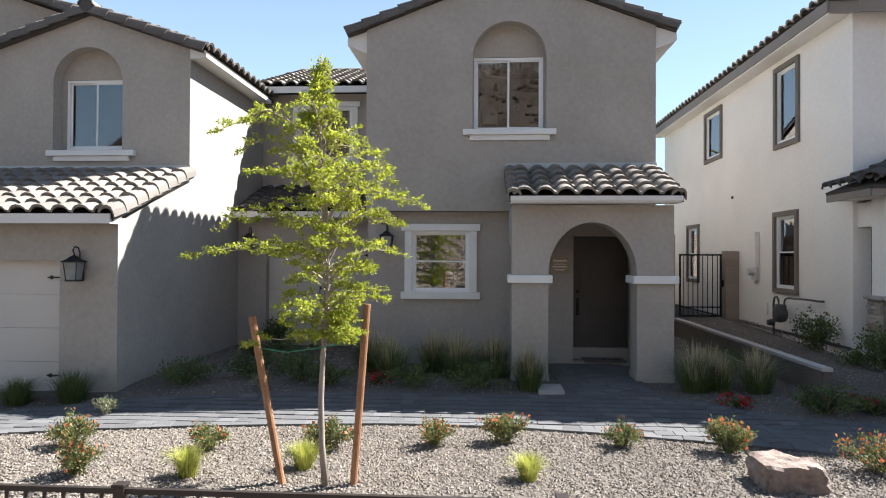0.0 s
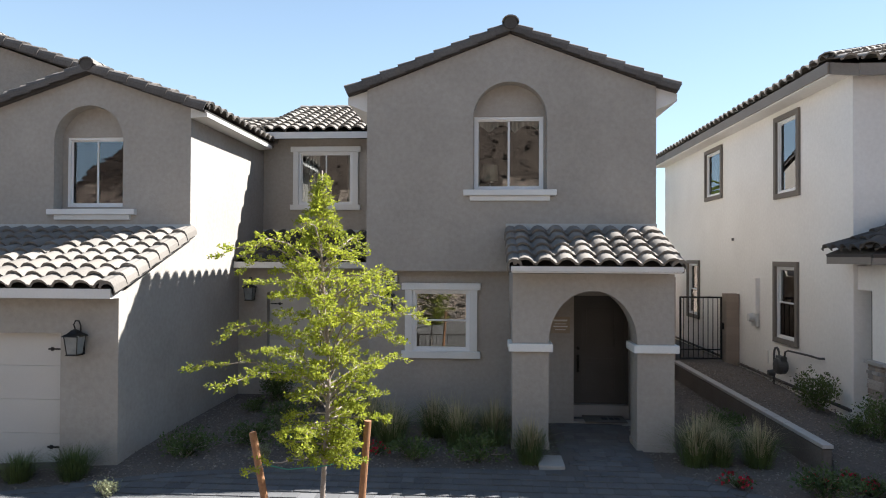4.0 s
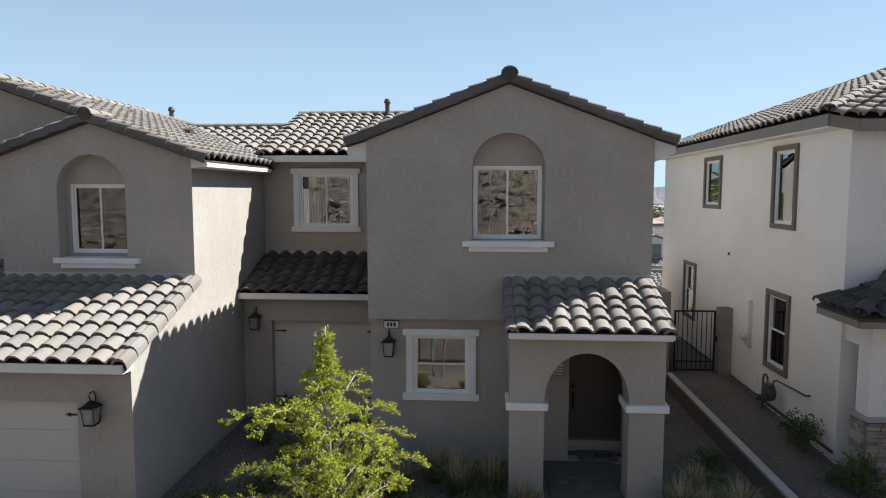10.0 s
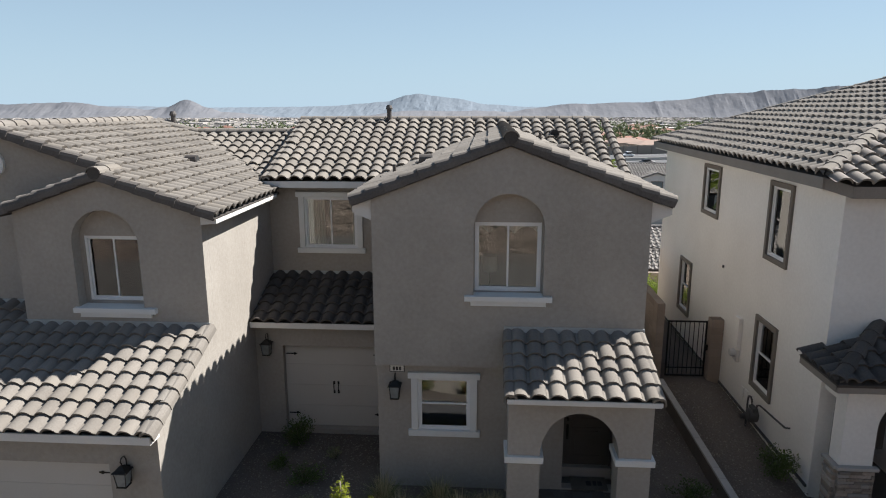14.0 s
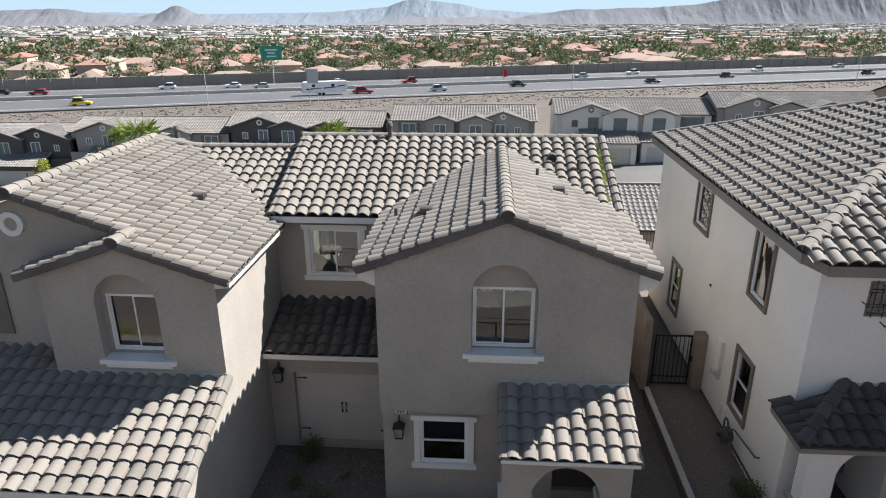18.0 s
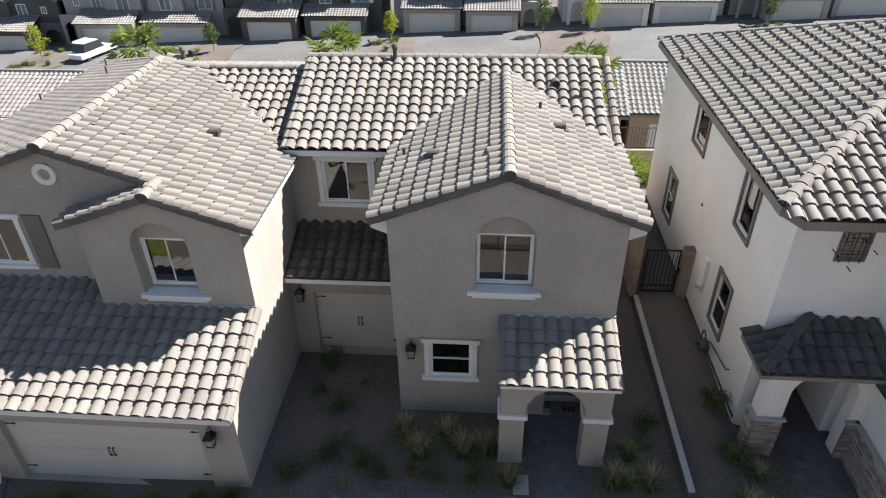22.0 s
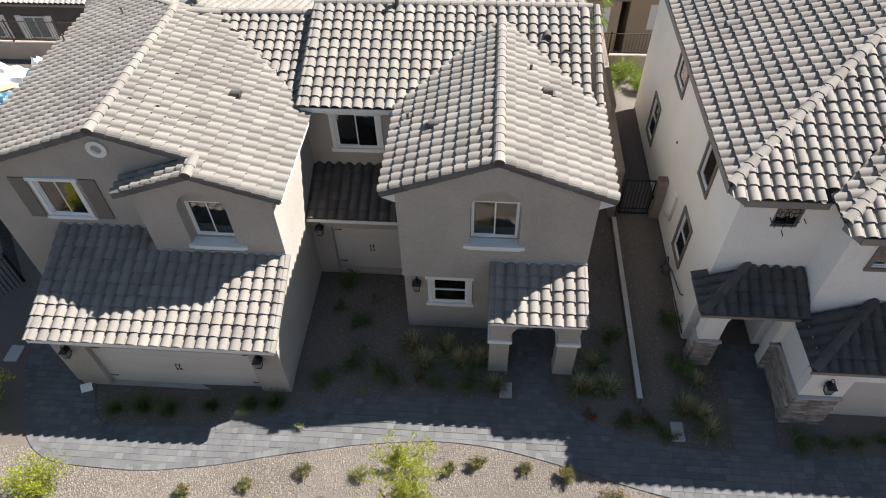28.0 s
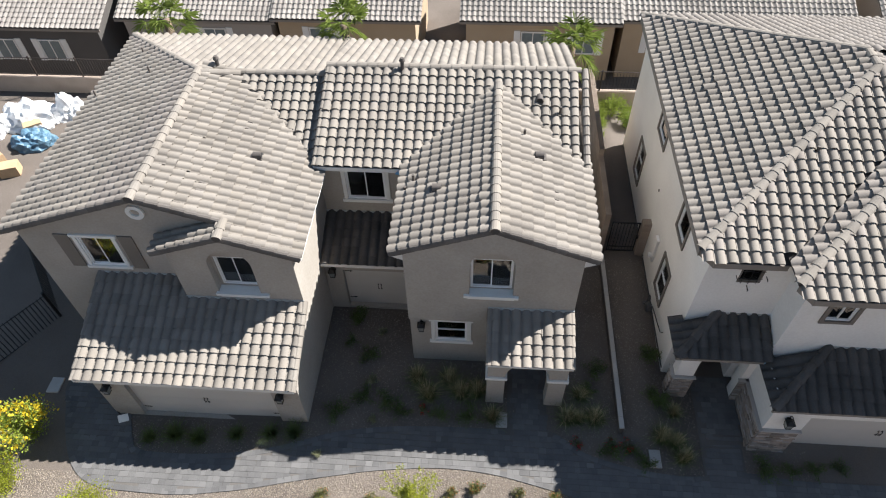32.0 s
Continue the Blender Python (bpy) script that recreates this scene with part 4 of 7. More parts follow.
# ---- paving ----
LOW = [(-13.7, 10.6), (-13.3, 9.3), (-12.9, 8.2), (-12.45, 7.40), (-12.0, 6.95), (-11.35, 6.58), (-10.3, 6.5), (-8.5, 6.47), (-6.5, 6.74), (-5.0, 7.08), (-4.0, 7.27), (-2.8, 7.52), (-1.2, 7.71), (-0.24, 7.75), (1.03, 7.64), (2.13, 7.40), (3.04, 7.17), (4.4, 6.80), (6.0, 6.45), (9.0, 6.2), (13.0, 6.2)]
UPP = [(-13.7, 11.0), (-11.3, 10.8), (-10.95, 8.3), (-10.5, 7.8), (-9.3, 7.75), (-8.0, 7.79), (-6.5, 7.97), (-5.2, 8.30), (-4.3, 8.63), (-3.6, 8.80), (-2.0, 9.0), (-0.3, 9.07), (1.0, 9.06), (1.35, 9.10), (2.75, 9.3), (3.13, 8.78), (3.9, 8.39), (5.0, 8.12), (6.0, 7.96), (7.0, 7.92), (8.77, 8.2), (9.14, 8.10), (10.0, 7.99), (13.0, 8.0)]


def along(line, x):
    for (xa, ya), (xb, yb) in zip(line, line[1:]):
        if xa <= x <= xb:
            t = (x - xa) / (xb - xa)
            return ya + (yb - ya) * t
    return -99


def curve_x(line, x):
    """A smooth height of the line at x."""
    return sum(along(line, min(12.9, max(-13.69, x + d))) for d in (-0.5, -0.3, -0.1, 0.1, 0.3, 0.5)) / 6


def edge_low(x):
    return curve_x(LOW, x)


def edge_up(x):
    return curve_x(UPP, x)


def paved(x, y, m=0.0):
    if x > -13.5 and edge_low(x) + m < y < edge_up(x) - m:
        return True
    if 1.36 + m < x < 2.62 + 0.25 * (1 - smooth(8.9, 10.0, y)) - m and 8.9 < y < 12.0:
        return True
    if -13.4 + m < x < -11.3 - m and 10.2 < y < 13:
        return True
    return 7.32 + m < x < 8.58 and 7.7 < y < 11.3


bm = bmesh.new()
def bed(cols):
    prev = None
    for lo, hi in cols:
        n = 8
        cur = [bm.verts.new((lo[0] + (hi[0] - lo[0]) * k / n, lo[1] + (hi[1] - lo[1]) * k / n, ground_z(lo[0], lo[1] + (hi[1] - lo[1]) * k / n) + 0.024)) for k in range(n + 1)]
        if prev:
            for k in range(n):
                bm.faces.new((prev[k], cur[k], cur[k + 1], prev[k + 1]))
        prev = cur
bed([((x, edge_low(x)), (x, edge_up(x))) for x in (-13.45 + 0.15 * k for k in range(176))])
bed([((x, edge_up(x) - 0.1), (x, 12.0)) for x in (1.36, 1.7, 2.0, 2.3, 2.62)])
bed([((x, edge_up(x) - 0.1), (x, 11.3)) for x in (7.32, 7.7, 8.1, 8.58)])
bed([((x, edge_up(x) - 0.1), (x, 13.0)) for x in (-13.4, -12.9, -12.4, -11.9, -11.3)])
pavement = tagged(new("pavement", mesh_of("pavement", bm, SAND)), "grey concrete paver path and entry walks", "pavement", kind="structure")
AT[pavement] = Vector((0, 0, 0))


def paver_bm(w, d):
    return box(-w / 2, w / 2, -d / 2, d / 2, -0.05, 0.0, bevel=0.006)


PV, PF, near = [], [], 0
meshes = {w: shared("paver_%d" % round(w * 1000), lambda w=w: paver_bm(w - 0.005, 0.175), PAVER) for w in (0.16, 0.22, 0.30)}
tmpl = {w: ([v.co.copy() for v in m.vertices], [list(p.vertices) for p in m.polygons]) for w, m in meshes.items()}
rp = random.Random(4)
def lay(xc, y, w, turn, single):
    global near
    m = Matrix.Translation((xc, y, ground_z(xc, y) + 0.032 + rp.uniform(-0.003, 0.003))) @ pose(0, 0, 0, rp.uniform(-0.5, 0.5), rp.uniform(-0.5, 0.5), turn + rp.uniform(-0.8, 0.8))
    if single and near < 300:
        ob = new("paver", meshes[w])
        ob.parent = pavement
        ob.matrix_basis = m
        near += 1
    else:
        o = len(PV)
        PV.extend([m @ v for v in tmpl[w][0]])
        PF.extend([[k + o for k in f] for f in tmpl[w][1]])
for j in range(33, 75):
    y = j * 0.18
    x = -15.0 + rp.random() * 0.2
    while x < 13:
        w = rp.choice((0.16, 0.22, 0.22, 0.30))
        xc = x + w / 2
        x += w
        if paved(xc, y, 0.17):
            lay(xc, y, w, 0, 0.2 < xc < 3.2 and y < 9.4)
for edge, off in ((edge_low, 0.085), (edge_up, -0.085)):
    x = -13.3
    while x < 12.8:
        s0 = (edge(x + 0.1) - edge(x - 0.1)) / 0.2
        if not (off < 0 and (1.3 < x < 2.8 or 7.3 < x < 8.6 or x < -11.1)):
            lay(x, edge(x) + off * math.sqrt(1 + s0 * s0), 0.22, math.degrees(math.atan(s0)), False)
        x += 0.22 / math.sqrt(1 + s0 * s0)
me = bpy.data.meshes.new("pavers")
me.from_pydata(PV, [], PF)
me.materials.append(PAVER_STUFF)
ob = tagged(new("pavers", me), kind="stuff")
ob.parent = pavement

# loose gravel: small angular stones, one joined scatter
def gravel(name, n, x0, x1, y0, y1, smin, smax, seed, label, keep):
    r = np.random.default_rng(seed)
    pts = np.column_stack((r.uniform(x0, x1, n), r.uniform(y0, y1, n)))
    base = np.array([(1, 0, 0), (-1, 0, 0), (0, 1, 0), (0, -1, 0), (0, 0, 1), (0, 0, -0.6)], float)
    tri = np.array([(0, 2, 4), (2, 1, 4), (1, 3, 4), (3, 0, 4), (2, 0, 5), (1, 2, 5), (3, 1, 5), (0, 3, 5)])
    V, Fc, k = [], [], 0
    for x, y in pts:
        if not keep(x, y):
            continue
        s = r.uniform(smin, smax) * np.array([1, r.uniform(0.6, 1.0), r.uniform(0.4, 0.75)])
        a = r.uniform(0, 6.28)
        b = base * s + r.normal(0, smin * 0.22, (6, 3))
        c, d = math.cos(a), math.sin(a)
        q = np.column_stack((b[:, 0] * c - b[:, 1] * d + x, b[:, 0] * d + b[:, 1] * c + y, b[:, 2] + ground_z(x, y) + smin * 0.3))
        V.append(q)
        Fc.append(tri + 6 * k)
        k += 1
    me = bpy.data.meshes.new(name)
    me.from_pydata(np.concatenate(V).tolist(), [], np.concatenate(Fc).tolist())
    me.materials.append(GRAVEL)
    return tagged(new(name, me), label, "gravel", kind="stuff")


def built(x, y):
    return (-1.85 < x < 3.2 and y > 11.45) or (-5.0 > x > -11.4 and y > 8.9) or x > 6.4 and y > 11.3 or (x < -1.8 and y > 13.4) or 8.5 < x and y > 8.9 or x < -11.3 and y > 11.8


gravel("gravel", 42000, -7.5, 6.5, 5.1, 7.8, 0.012, 0.026, 5, "loose tan and grey landscaping gravel", lambda x, y: not paved(x, y))
gravel("gravel", 13000, -14.5, -7.5, 5.0, 7.0, 0.014, 0.028, 6, "loose tan and grey landscaping gravel", lambda x, y: not paved(x, y))
gravel("gravel", 42000, -11.5, 10.5, 7.7, 16.0, 0.012, 0.026, 7, "loose tan and grey landscaping gravel", lambda x, y: not paved(x, y) and not built(x, y))

# ---- garden walls, gate, fence ----
# brown block, painted darker still for the shade on its side face
WALL_BODY = paint("brown_shaded_block", (0.085, 0.072, 0.062), (0.150, 0.128, 0.110), 0.95, 30, 1.2, 0.5, 0.006)
bm = prism([(9.15, -0.4), (16.2, -0.4), (16.2, 0.315), (9.15, 0.290)], [], 0.12, pose(4.95, 0, 0, 0, 0, 90))
bmesh.ops.bevel(bm, geom=[e for e in bm.edges], offset=0.012, segments=2, affect="EDGES")
retaining = solid("retaining_wall", bm, WALL_BODY, "low brown block retaining wall with a pale concrete cap", "wall", kind="structure")
for k in range(18):
    y0, y1 = 9.13 + k * 0.393, 9.13 + (k + 1) * 0.393 - 0.005
    part("cap_stone", box(4.815, 4.965, y0, y1, 0.292 + k * 0.0014, 0.345 + k * 0.0014, bevel=0.008), CONCRETE, retaining)


def block_wall(x0, x1, y0, y1, z0, z1, label):
    """Courses of tan concrete blocks on a core, each block a piece."""
    core = solid("garden_wall", box(x0 + 0.006, x1 - 0.006, y0 + 0.006, y1 - 0.006, z0, z1 - 0.004), BLOCK, label, "wall", kind="structure")
    lng_y = (y1 - y0) > (x1 - x0)
    L = (y1 - y0) if lng_y else (x1 - x0)
    n, h = max(1, round(L / 0.40)), 0.20
    rows_n = max(1, round((z1 - z0) / h))
    for j in range(rows_n):
        for i in range(n):
            a, b = i * L / n + 0.005, (i + 1) * L / n - 0.005
            t = (x1 - x0) if lng_y else (y1 - y0)
            key = "block_%d_%d" % (round((b - a) * 1000), round(t * 1000))
            hh = (z1 - z0) / rows_n
            mesh = shared(key, lambda: (box(-t / 2, t / 2, (a - b) / 2, (b - a) / 2, 0.004, hh - 0.004, bevel=0.006) if lng_y else box((a - b) / 2, (b - a) / 2, -t / 2, t / 2, 0.004, hh - 0.004, bevel=0.006)), BLOCK)
            ob = new("block", mesh)
            ob.parent = core
            c = ((x0 + x1) / 2, y0 + (a + b) / 2) if lng_y else (x0 + (a + b) / 2, (y0 + y1) / 2)
            ob.location = Vector((c[0], c[1], z0 + j * hh)) - AT[core]


block_wall(4.72, 4.92, 16.3, 19.5, 0.2, 2.4, "tan concrete block party wall beside the side yard")
block_wall(4.72, 4.92, 19.5, 25.2, 0.2, 2.7, "tan concrete block party wall beside the side yard")
block_wall(6.11, 6.43, 16.25, 16.55, 0.2, 2.0, "tan block gate pier beside the white house")
solid("garden_wall", box(-34.0, 19.0, 26.0, 26.2, -1.5, 0.75), BLOCK, "tan block wall behind the back yards", "wall", kind="structure")
backfence = thing("fence", (-8.0, 26.1, 0.75), "dark brown iron fence on the low wall behind the yards", "fence")
for x0, x1 in ((-34.0, -12.0), (3.2, 12.0)):
    for z in (0.85, 1.75):
        part("rail", box(x0, x1, 26.085, 26.115, z, z + 0.03), BROWN_IRON, backfence)
    for k in range(int((x1 - x0) / 0.14)):
        x = x0 + k * 0.14
        if k % 17 == 0:
            part("post", box(x - 0.03, x + 0.03, 26.07, 26.13, 0.75, 1.85), BROWN_IRON, backfence)
        else:
            part("picket", box(x - 0.008, x + 0.008, 26.092, 26.108, 0.80, 1.76), BROWN_IRON, backfence)

gate = thing("metal_gate", (5.55, 16.4, 0.36), "black wrought-iron side-yard gate, closed", "gate")
part("gate_frame", prism(rect(5.04, 6.06, 0.38, 1.92), [rect(5.08, 6.02, 0.42, 1.88)], 0.04, Matrix.Translation((0, 16.38, 0))), IRON, gate)
for k in range(8):
    x = 5.08 + (k + 0.5) * 0.94 / 8
    part("picket", box(x - 0.008, x + 0.008, 16.39, 16.41, 0.42, 1.88), IRON, gate)
part("latch", box(6.03, 6.10, 16.35, 16.39, 1.12, 1.28, bevel=0.01), IRON, gate, "black gate latch")
part("rail", box(5.08, 6.02, 16.385, 16.415, 0.60, 0.63), IRON, gate)

fence = thing("fence", (1.0, 3.5, -0.45), "low dark brown metal picket fence along the street", "fence")
for x in np.arange(-9.05, 9.0, 2.43):
    post = part("post", box(x - 0.03, x + 0.03, 3.47, 3.53, -0.5, 0.545, bevel=0.004), BROWN_IRON, fence)
    part("post_cap", box(x - 0.037, x + 0.037, 3.463, 3.537, 0.545, 0.563, bevel=0.006), BROWN_IRON, post)
    part("top_rail", box(x + 0.03, x + 2.40, 3.485, 3.515, 0.505, 0.535), BROWN_IRON, fence)
    part("bottom_rail", box(x + 0.03, x + 2.40, 3.485, 3.515, -0.35, -0.32), BROWN_IRON, fence)
    for k in range(1, 22):
        xx = x + 2.43 * k / 22
        part("picket", box(xx - 0.008, xx + 0.008, 3.492, 3.508, -0.40, 0.505), BROWN_IRON, fence)


# boulders and desert scrub on the hillside
r = np.random.default_rng(12)
HV, HF = [], []
ico = bmesh.new()
bmesh.ops.create_icosphere(ico, subdivisions=1, radius=1.0)
ico.verts.index_update()
iv = np.array([v.co[:] for v in ico.verts])
if_ = [[v.index for v in f.verts] for f in ico.faces]
ico.free()
for k in range(20000):
    x, y = r.uniform(-60, 60), -11 - 45 * r.random() ** 1.2
    s_ = 0.06 + 0.20 * r.random() ** 3
    q = iv * (1 + r.normal(0, 0.18, (len(iv), 1))) * s_ * np.array([1, 0.8, 0.7]) + np.array([x, y, hill_z(x, y) + s_ * 0.2])
    o = len(HV)
    HV += q.tolist()
    HF += [[a + o for a in f] for f in if_]
me = bpy.data.meshes.new("hill_boulders")
me.from_pydata(HV, [], HF)
me.materials.append(VARNISH)
for f in me.polygons:
    f.material_index = 0 if f.center.z > 8.4 else 1
me.materials.append(paint("hill_boulder", (0.03, 0.025, 0.020), (0.36, 0.285, 0.230), 0.95, 9, 0.6, 0.5, 0.03, island=0.6))
tagged(new("hill_boulders", me), "brown boulders strewn over the hillside", "rock", kind="stuff")

# ---- plants ----
def leafy(name, dark, light, glow=0.35, island=0.3):
    m = paint(name, dark, light, 0.6, 8, 1.0, 0.0, island=island, spec=0.3)
    n, l = m.node_tree.nodes, m.node_tree.links
    b = n["Principled BSDF"]
    tr, mx = n.new("ShaderNodeBsdfTranslucent"), n.new("ShaderNodeMixShader")
    src = b.inputs["Base Color"].links[0].from_socket
    l.new(src, tr.inputs["Color"])
    mx.inputs[0].default_value = glow
    l.new(b.outputs[0], mx.inputs[1])
    l.new(tr.outputs[0], mx.inputs[2])
    l.new(mx.outputs[0], n["Material Output"].inputs["Surface"])
    return m


TREE_LEAF = leafy("bright_leaf", (0.170, 0.205, 0.018), (0.430, 0.455, 0.055), 0.55)
SHRUB_LEAF = leafy("shrub_leaf", (0.05, 0.08, 0.025), (0.13, 0.175, 0.055), 0.3)
ROSE_LEAF = leafy("rose_leaf", (0.075, 0.088, 0.030), (0.205, 0.215, 0.075), 0.3)
PALE_LEAF = leafy("pale_leaf", (0.16, 0.17, 0.09), (0.30, 0.31, 0.18), 0.3)
PLUME = leafy("grass_plume", (0.37, 0.32, 0.19), (0.56, 0.49, 0.31), 0.4)
BLADE = leafy("grass_blade", (0.06, 0.09, 0.03), (0.17, 0.21, 0.07), 0.3)
YELLOW = leafy("yellow_grass", (0.28, 0.29, 0.05), (0.50, 0.50, 0.13), 0.4)
FLOWER = leafy("red_petal", (0.42, 0.015, 0.03), (0.60, 0.04, 0.07), 0.3)
GOLD = leafy("gold_petal", (0.62, 0.45, 0.02), (0.80, 0.62, 0.06), 0.4)
ORANGE = leafy("coral_petal", (0.42, 0.10, 0.04), (0.60, 0.22, 0.10), 0.3)
BARK = paint("pale_bark", (0.20, 0.16, 0.13), (0.36, 0.30, 0.25), 0.9, 60, 6.0, 0.6, 0.004)
STAKE = paint("stake_wood", (0.22, 0.10, 0.045), (0.36, 0.18, 0.085), 0.75, 40, 5.0, 0.4, 0.003)
TIE = paint("green_tie", (0.03, 0.17, 0.11), (0.05, 0.24, 0.16), 0.5, 20, 2.0, 0.0)


def leaf_mesh(name, spots, size, material, seed, slim=0.5):
    """Small folded leaves, one at each spot (point, outward way)."""
    r = np.random.default_rng(seed)
    V, Fc = [], []
    for p, out in spots:
        a = Vector(r.normal(0, 1, 3)).normalized() * 0.9 + out * 0.8 + Vector((0, 0, 0.15))
        a.normalize()
        b = a.cross(Vector(r.normal(0, 1, 3))).normalized()
        c = a.cross(b)
        s = size * r.uniform(0.6, 1.3)
        o = len(V)
        V += [p, p + a * s * 0.5 + b * s * slim * 0.5 + c * s * 0.06, p + a * s, p + a * s * 0.5 - b * s * slim * 0.5 + c * s * 0.06]
        Fc += [(o, o + 1, o + 2), (o, o + 2, o + 3)]
    me = bpy.data.meshes.new(name)
    me.from_pydata([tuple(v) for v in V], [], Fc)
    me.materials.append(material)
    return me


def under(name, mesh, parent, label=""):
    ob = new(name, mesh)
    ob.parent = parent
    AT[ob] = AT[parent]
    return tagged(ob, label)


def reach(h, a):
    """How far the young tree's limbs reach at height h, towards the angle a."""
    def level(rows):
        for (h0, r0), (h1, r1) in zip(rows, rows[1:]):
            if h0 <= h <= h1:
                return r0 + (r1 - r0) * (h - h0) / (h1 - h0)
        return rows[-1][1]
    west = level([(1.3, 0.45), (1.6, 0.80), (1.9, 1.00), (2.1, 1.15), (2.4, 0.86), (2.9, 0.84), (3.2, 0.56), (3.4, 0.24), (3.5, 0.12), (3.9, 0.05)])
    east = level([(1.3, 0.18), (1.8, 0.34), (2.1, 0.64), (2.5, 0.72), (3.0, 0.60), (3.3, 0.30), (3.5, 0.12), (3.9, 0.05)])
    k = 0.5 + 0.5 * math.cos(a)
    return east * k + west * (1 - k)


def young_tree(at, height, seed, material=TREE_LEAF):
    """A slim trunk with arching limbs; flat sprays of twigs carry the leaves, with gaps between them."""
    r = random.Random(seed)
    tree = thing("tree", at, "young staked tree with fine bright yellow-green foliage", "tree")
    pts = [Vector((-0.035 * math.sin(k * 0.9) - 0.006 * k, 0.006 * k, height * k / 10)) for k in range(11)]
    radii = [0.027 * (1 - 0.88 * k / 10) + 0.003 for k in range(11)]
    under("trunk", mesh_of("trunk", rod(pts, radii, 9), BARK, True), tree)
    limbs = bmesh.new()
    spots = []

    def spray(p, d, length, leaves):
        """One twig with leaves along it."""
        e = p + d * length + Vector((0, 0, -0.05 * length))
        for _ in range(leaves):
            t = r.random() ** 0.75
            spots.append((p.lerp(e, t) + Vector((r.gauss(0, 0.014), r.gauss(0, 0.014), r.gauss(0, 0.011))), d))
        return e

    for i in range(124):
        h = 1.28 + (height - 1.40) * (i / 123) ** 1.22
        k = min(9, int(h / height * 10))
        p = pts[k].lerp(pts[k + 1], h / height * 10 - k)
        a = i * 2.399 + r.uniform(-0.9, 0.9)
        ln = reach(min(3.9, h + 0.22), a) * r.choice((0.40, 0.50, 0.60, 0.72, 0.85, 1.05, 1.20))
        out = Vector((math.cos(a), math.sin(a), 0))
        side = Vector((-math.sin(a), math.cos(a), 0))
        rise = r.uniform(0.05, 1.15) * (1 if h > 1.7 else 0.25)
        n = max(4, int(ln / 0.10))
        bend = r.uniform(-0.5, 0.5)
        line = []
        for q in range(n + 1):
            t = q / n
            line.append(p + out * ln * t + side * ln * bend * t * t + Vector((r.uniform(-0.012, 0.012), r.uniform(-0.012, 0.012), ln * (rise * 2.0 * t - rise * 1.45 * t * t) + r.uniform(-0.012, 0.012))))
        limbs = rod(line, [0.0085 * (1 - 0.85 * q / n) + 0.001 for q in range(n + 1)], 5, limbs, False)
        for q in range(1, n + 1):
            fwd = (line[q] - line[q - 1]).normalized()
            for s in (-1, 1):
                if r.random() < 0.08:
                    continue
                t = q / n
                d = (fwd * r.uniform(0.5, 1.0) + side * s * r.uniform(0.5, 1.1) + Vector((0, 0, r.uniform(-0.15, 0.45)))).normalized()
                tl = r.uniform(0.07, 0.20) * (1.2 - 0.6 * t) * (0.6 + 0.5 * min(1.0, ln))
                e = spray(line[q], d, tl, int((23 + 18 * r.random()) * min(1.0, max(0.30, 1.25 - 0.62 * max(0.0, h - 2.2)))))
                limbs = rod([line[q], e], [0.0026, 0.0012], 3, limbs, False)
        spray(line[-2], (line[-1] - line[-2]).normalized(), 0.14, 26)
    spray(pts[8], Vector((-0.1, 0, 1)).normalized(), height * 0.2, 34)
    under("branchwork", mesh_of("branchwork", limbs, BARK), tree)
    under("crown", leaf_mesh("crown", spots, 0.029, material, seed, 0.55), tree)
    return tree


tree = young_tree((-1.14, 5.66, -0.22), 3.86, 11)
for i, (foot, top) in enumerate((((-1.50, 5.70, -0.4), (-1.84, 5.74, 1.28)), ((-0.915, 5.72, -0.4), (-0.795, 5.76, 1.40)))):
    st = solid("tree_stake", rod([foot, top], 0.033, 12), STAKE, "round orange-brown wooden stake beside the young tree", "stake", group="stakes of the young tree")
bm = rod([(-1.78, 5.74, 1.00), (-1.5, 5.69, 0.97), (-1.15, 5.63, 1.03), (-1.0, 5.66, 1.06), (-0.9, 5.72, 1.10), (-0.80, 5.76, 1.08)], 0.006, 5)
solid("tree_tie", bm, TIE, "thin green plastic tie between tree and stakes", "tie")


def grass_clump(name, n, h, spread, seed, material, plume=0, label=""):
    r = np.random.default_rng(seed)
    def blades(n, h, spread, width, lo=0.0):
        V, Fc = [], []
        for _ in range(n):
            a, t = r.uniform(0, 6.28), abs(r.normal(0, 0.45))
            d = np.array([math.cos(a), math.sin(a), 0.0])
            s = np.array([-d[1], d[0], 0]) * width
            b = d * r.uniform(0, spread * 0.3)
            hh = h * r.uniform(0.55, 1.1)
            mid = b + d * spread * t * 0.35 + np.array([0, 0, hh * 0.6])
            tip = b + d * spread * t * r.uniform(0.8, 1.2) + np.array([0, 0, hh * (1 - 0.25 * t)])
            if lo:
                b = b * (1 - lo) + mid * lo
            o = len(V)
            V += [b - s, b + s, mid + s * 0.8, mid - s * 0.8, tip]
            Fc += [(o, o + 1, o + 2, o + 3), (o + 3, o + 2, o + 4)]
        me = bpy.data.meshes.new(name)
        me.from_pydata(V, [], Fc)
        return me
    g = thing(name, (0, 0, 0), label, "grass")
    me = blades(n, h, spread, 0.0034)
    me.materials.append(material)
    under("tuft", me, g)
    if plume:
        me = blades(plume, h * 1.35, spread * 0.75, 0.005, 0.55)
        me.materials.append(PLUME)
        under("plume", me, g, "straw-coloured seed plumes")
    return g


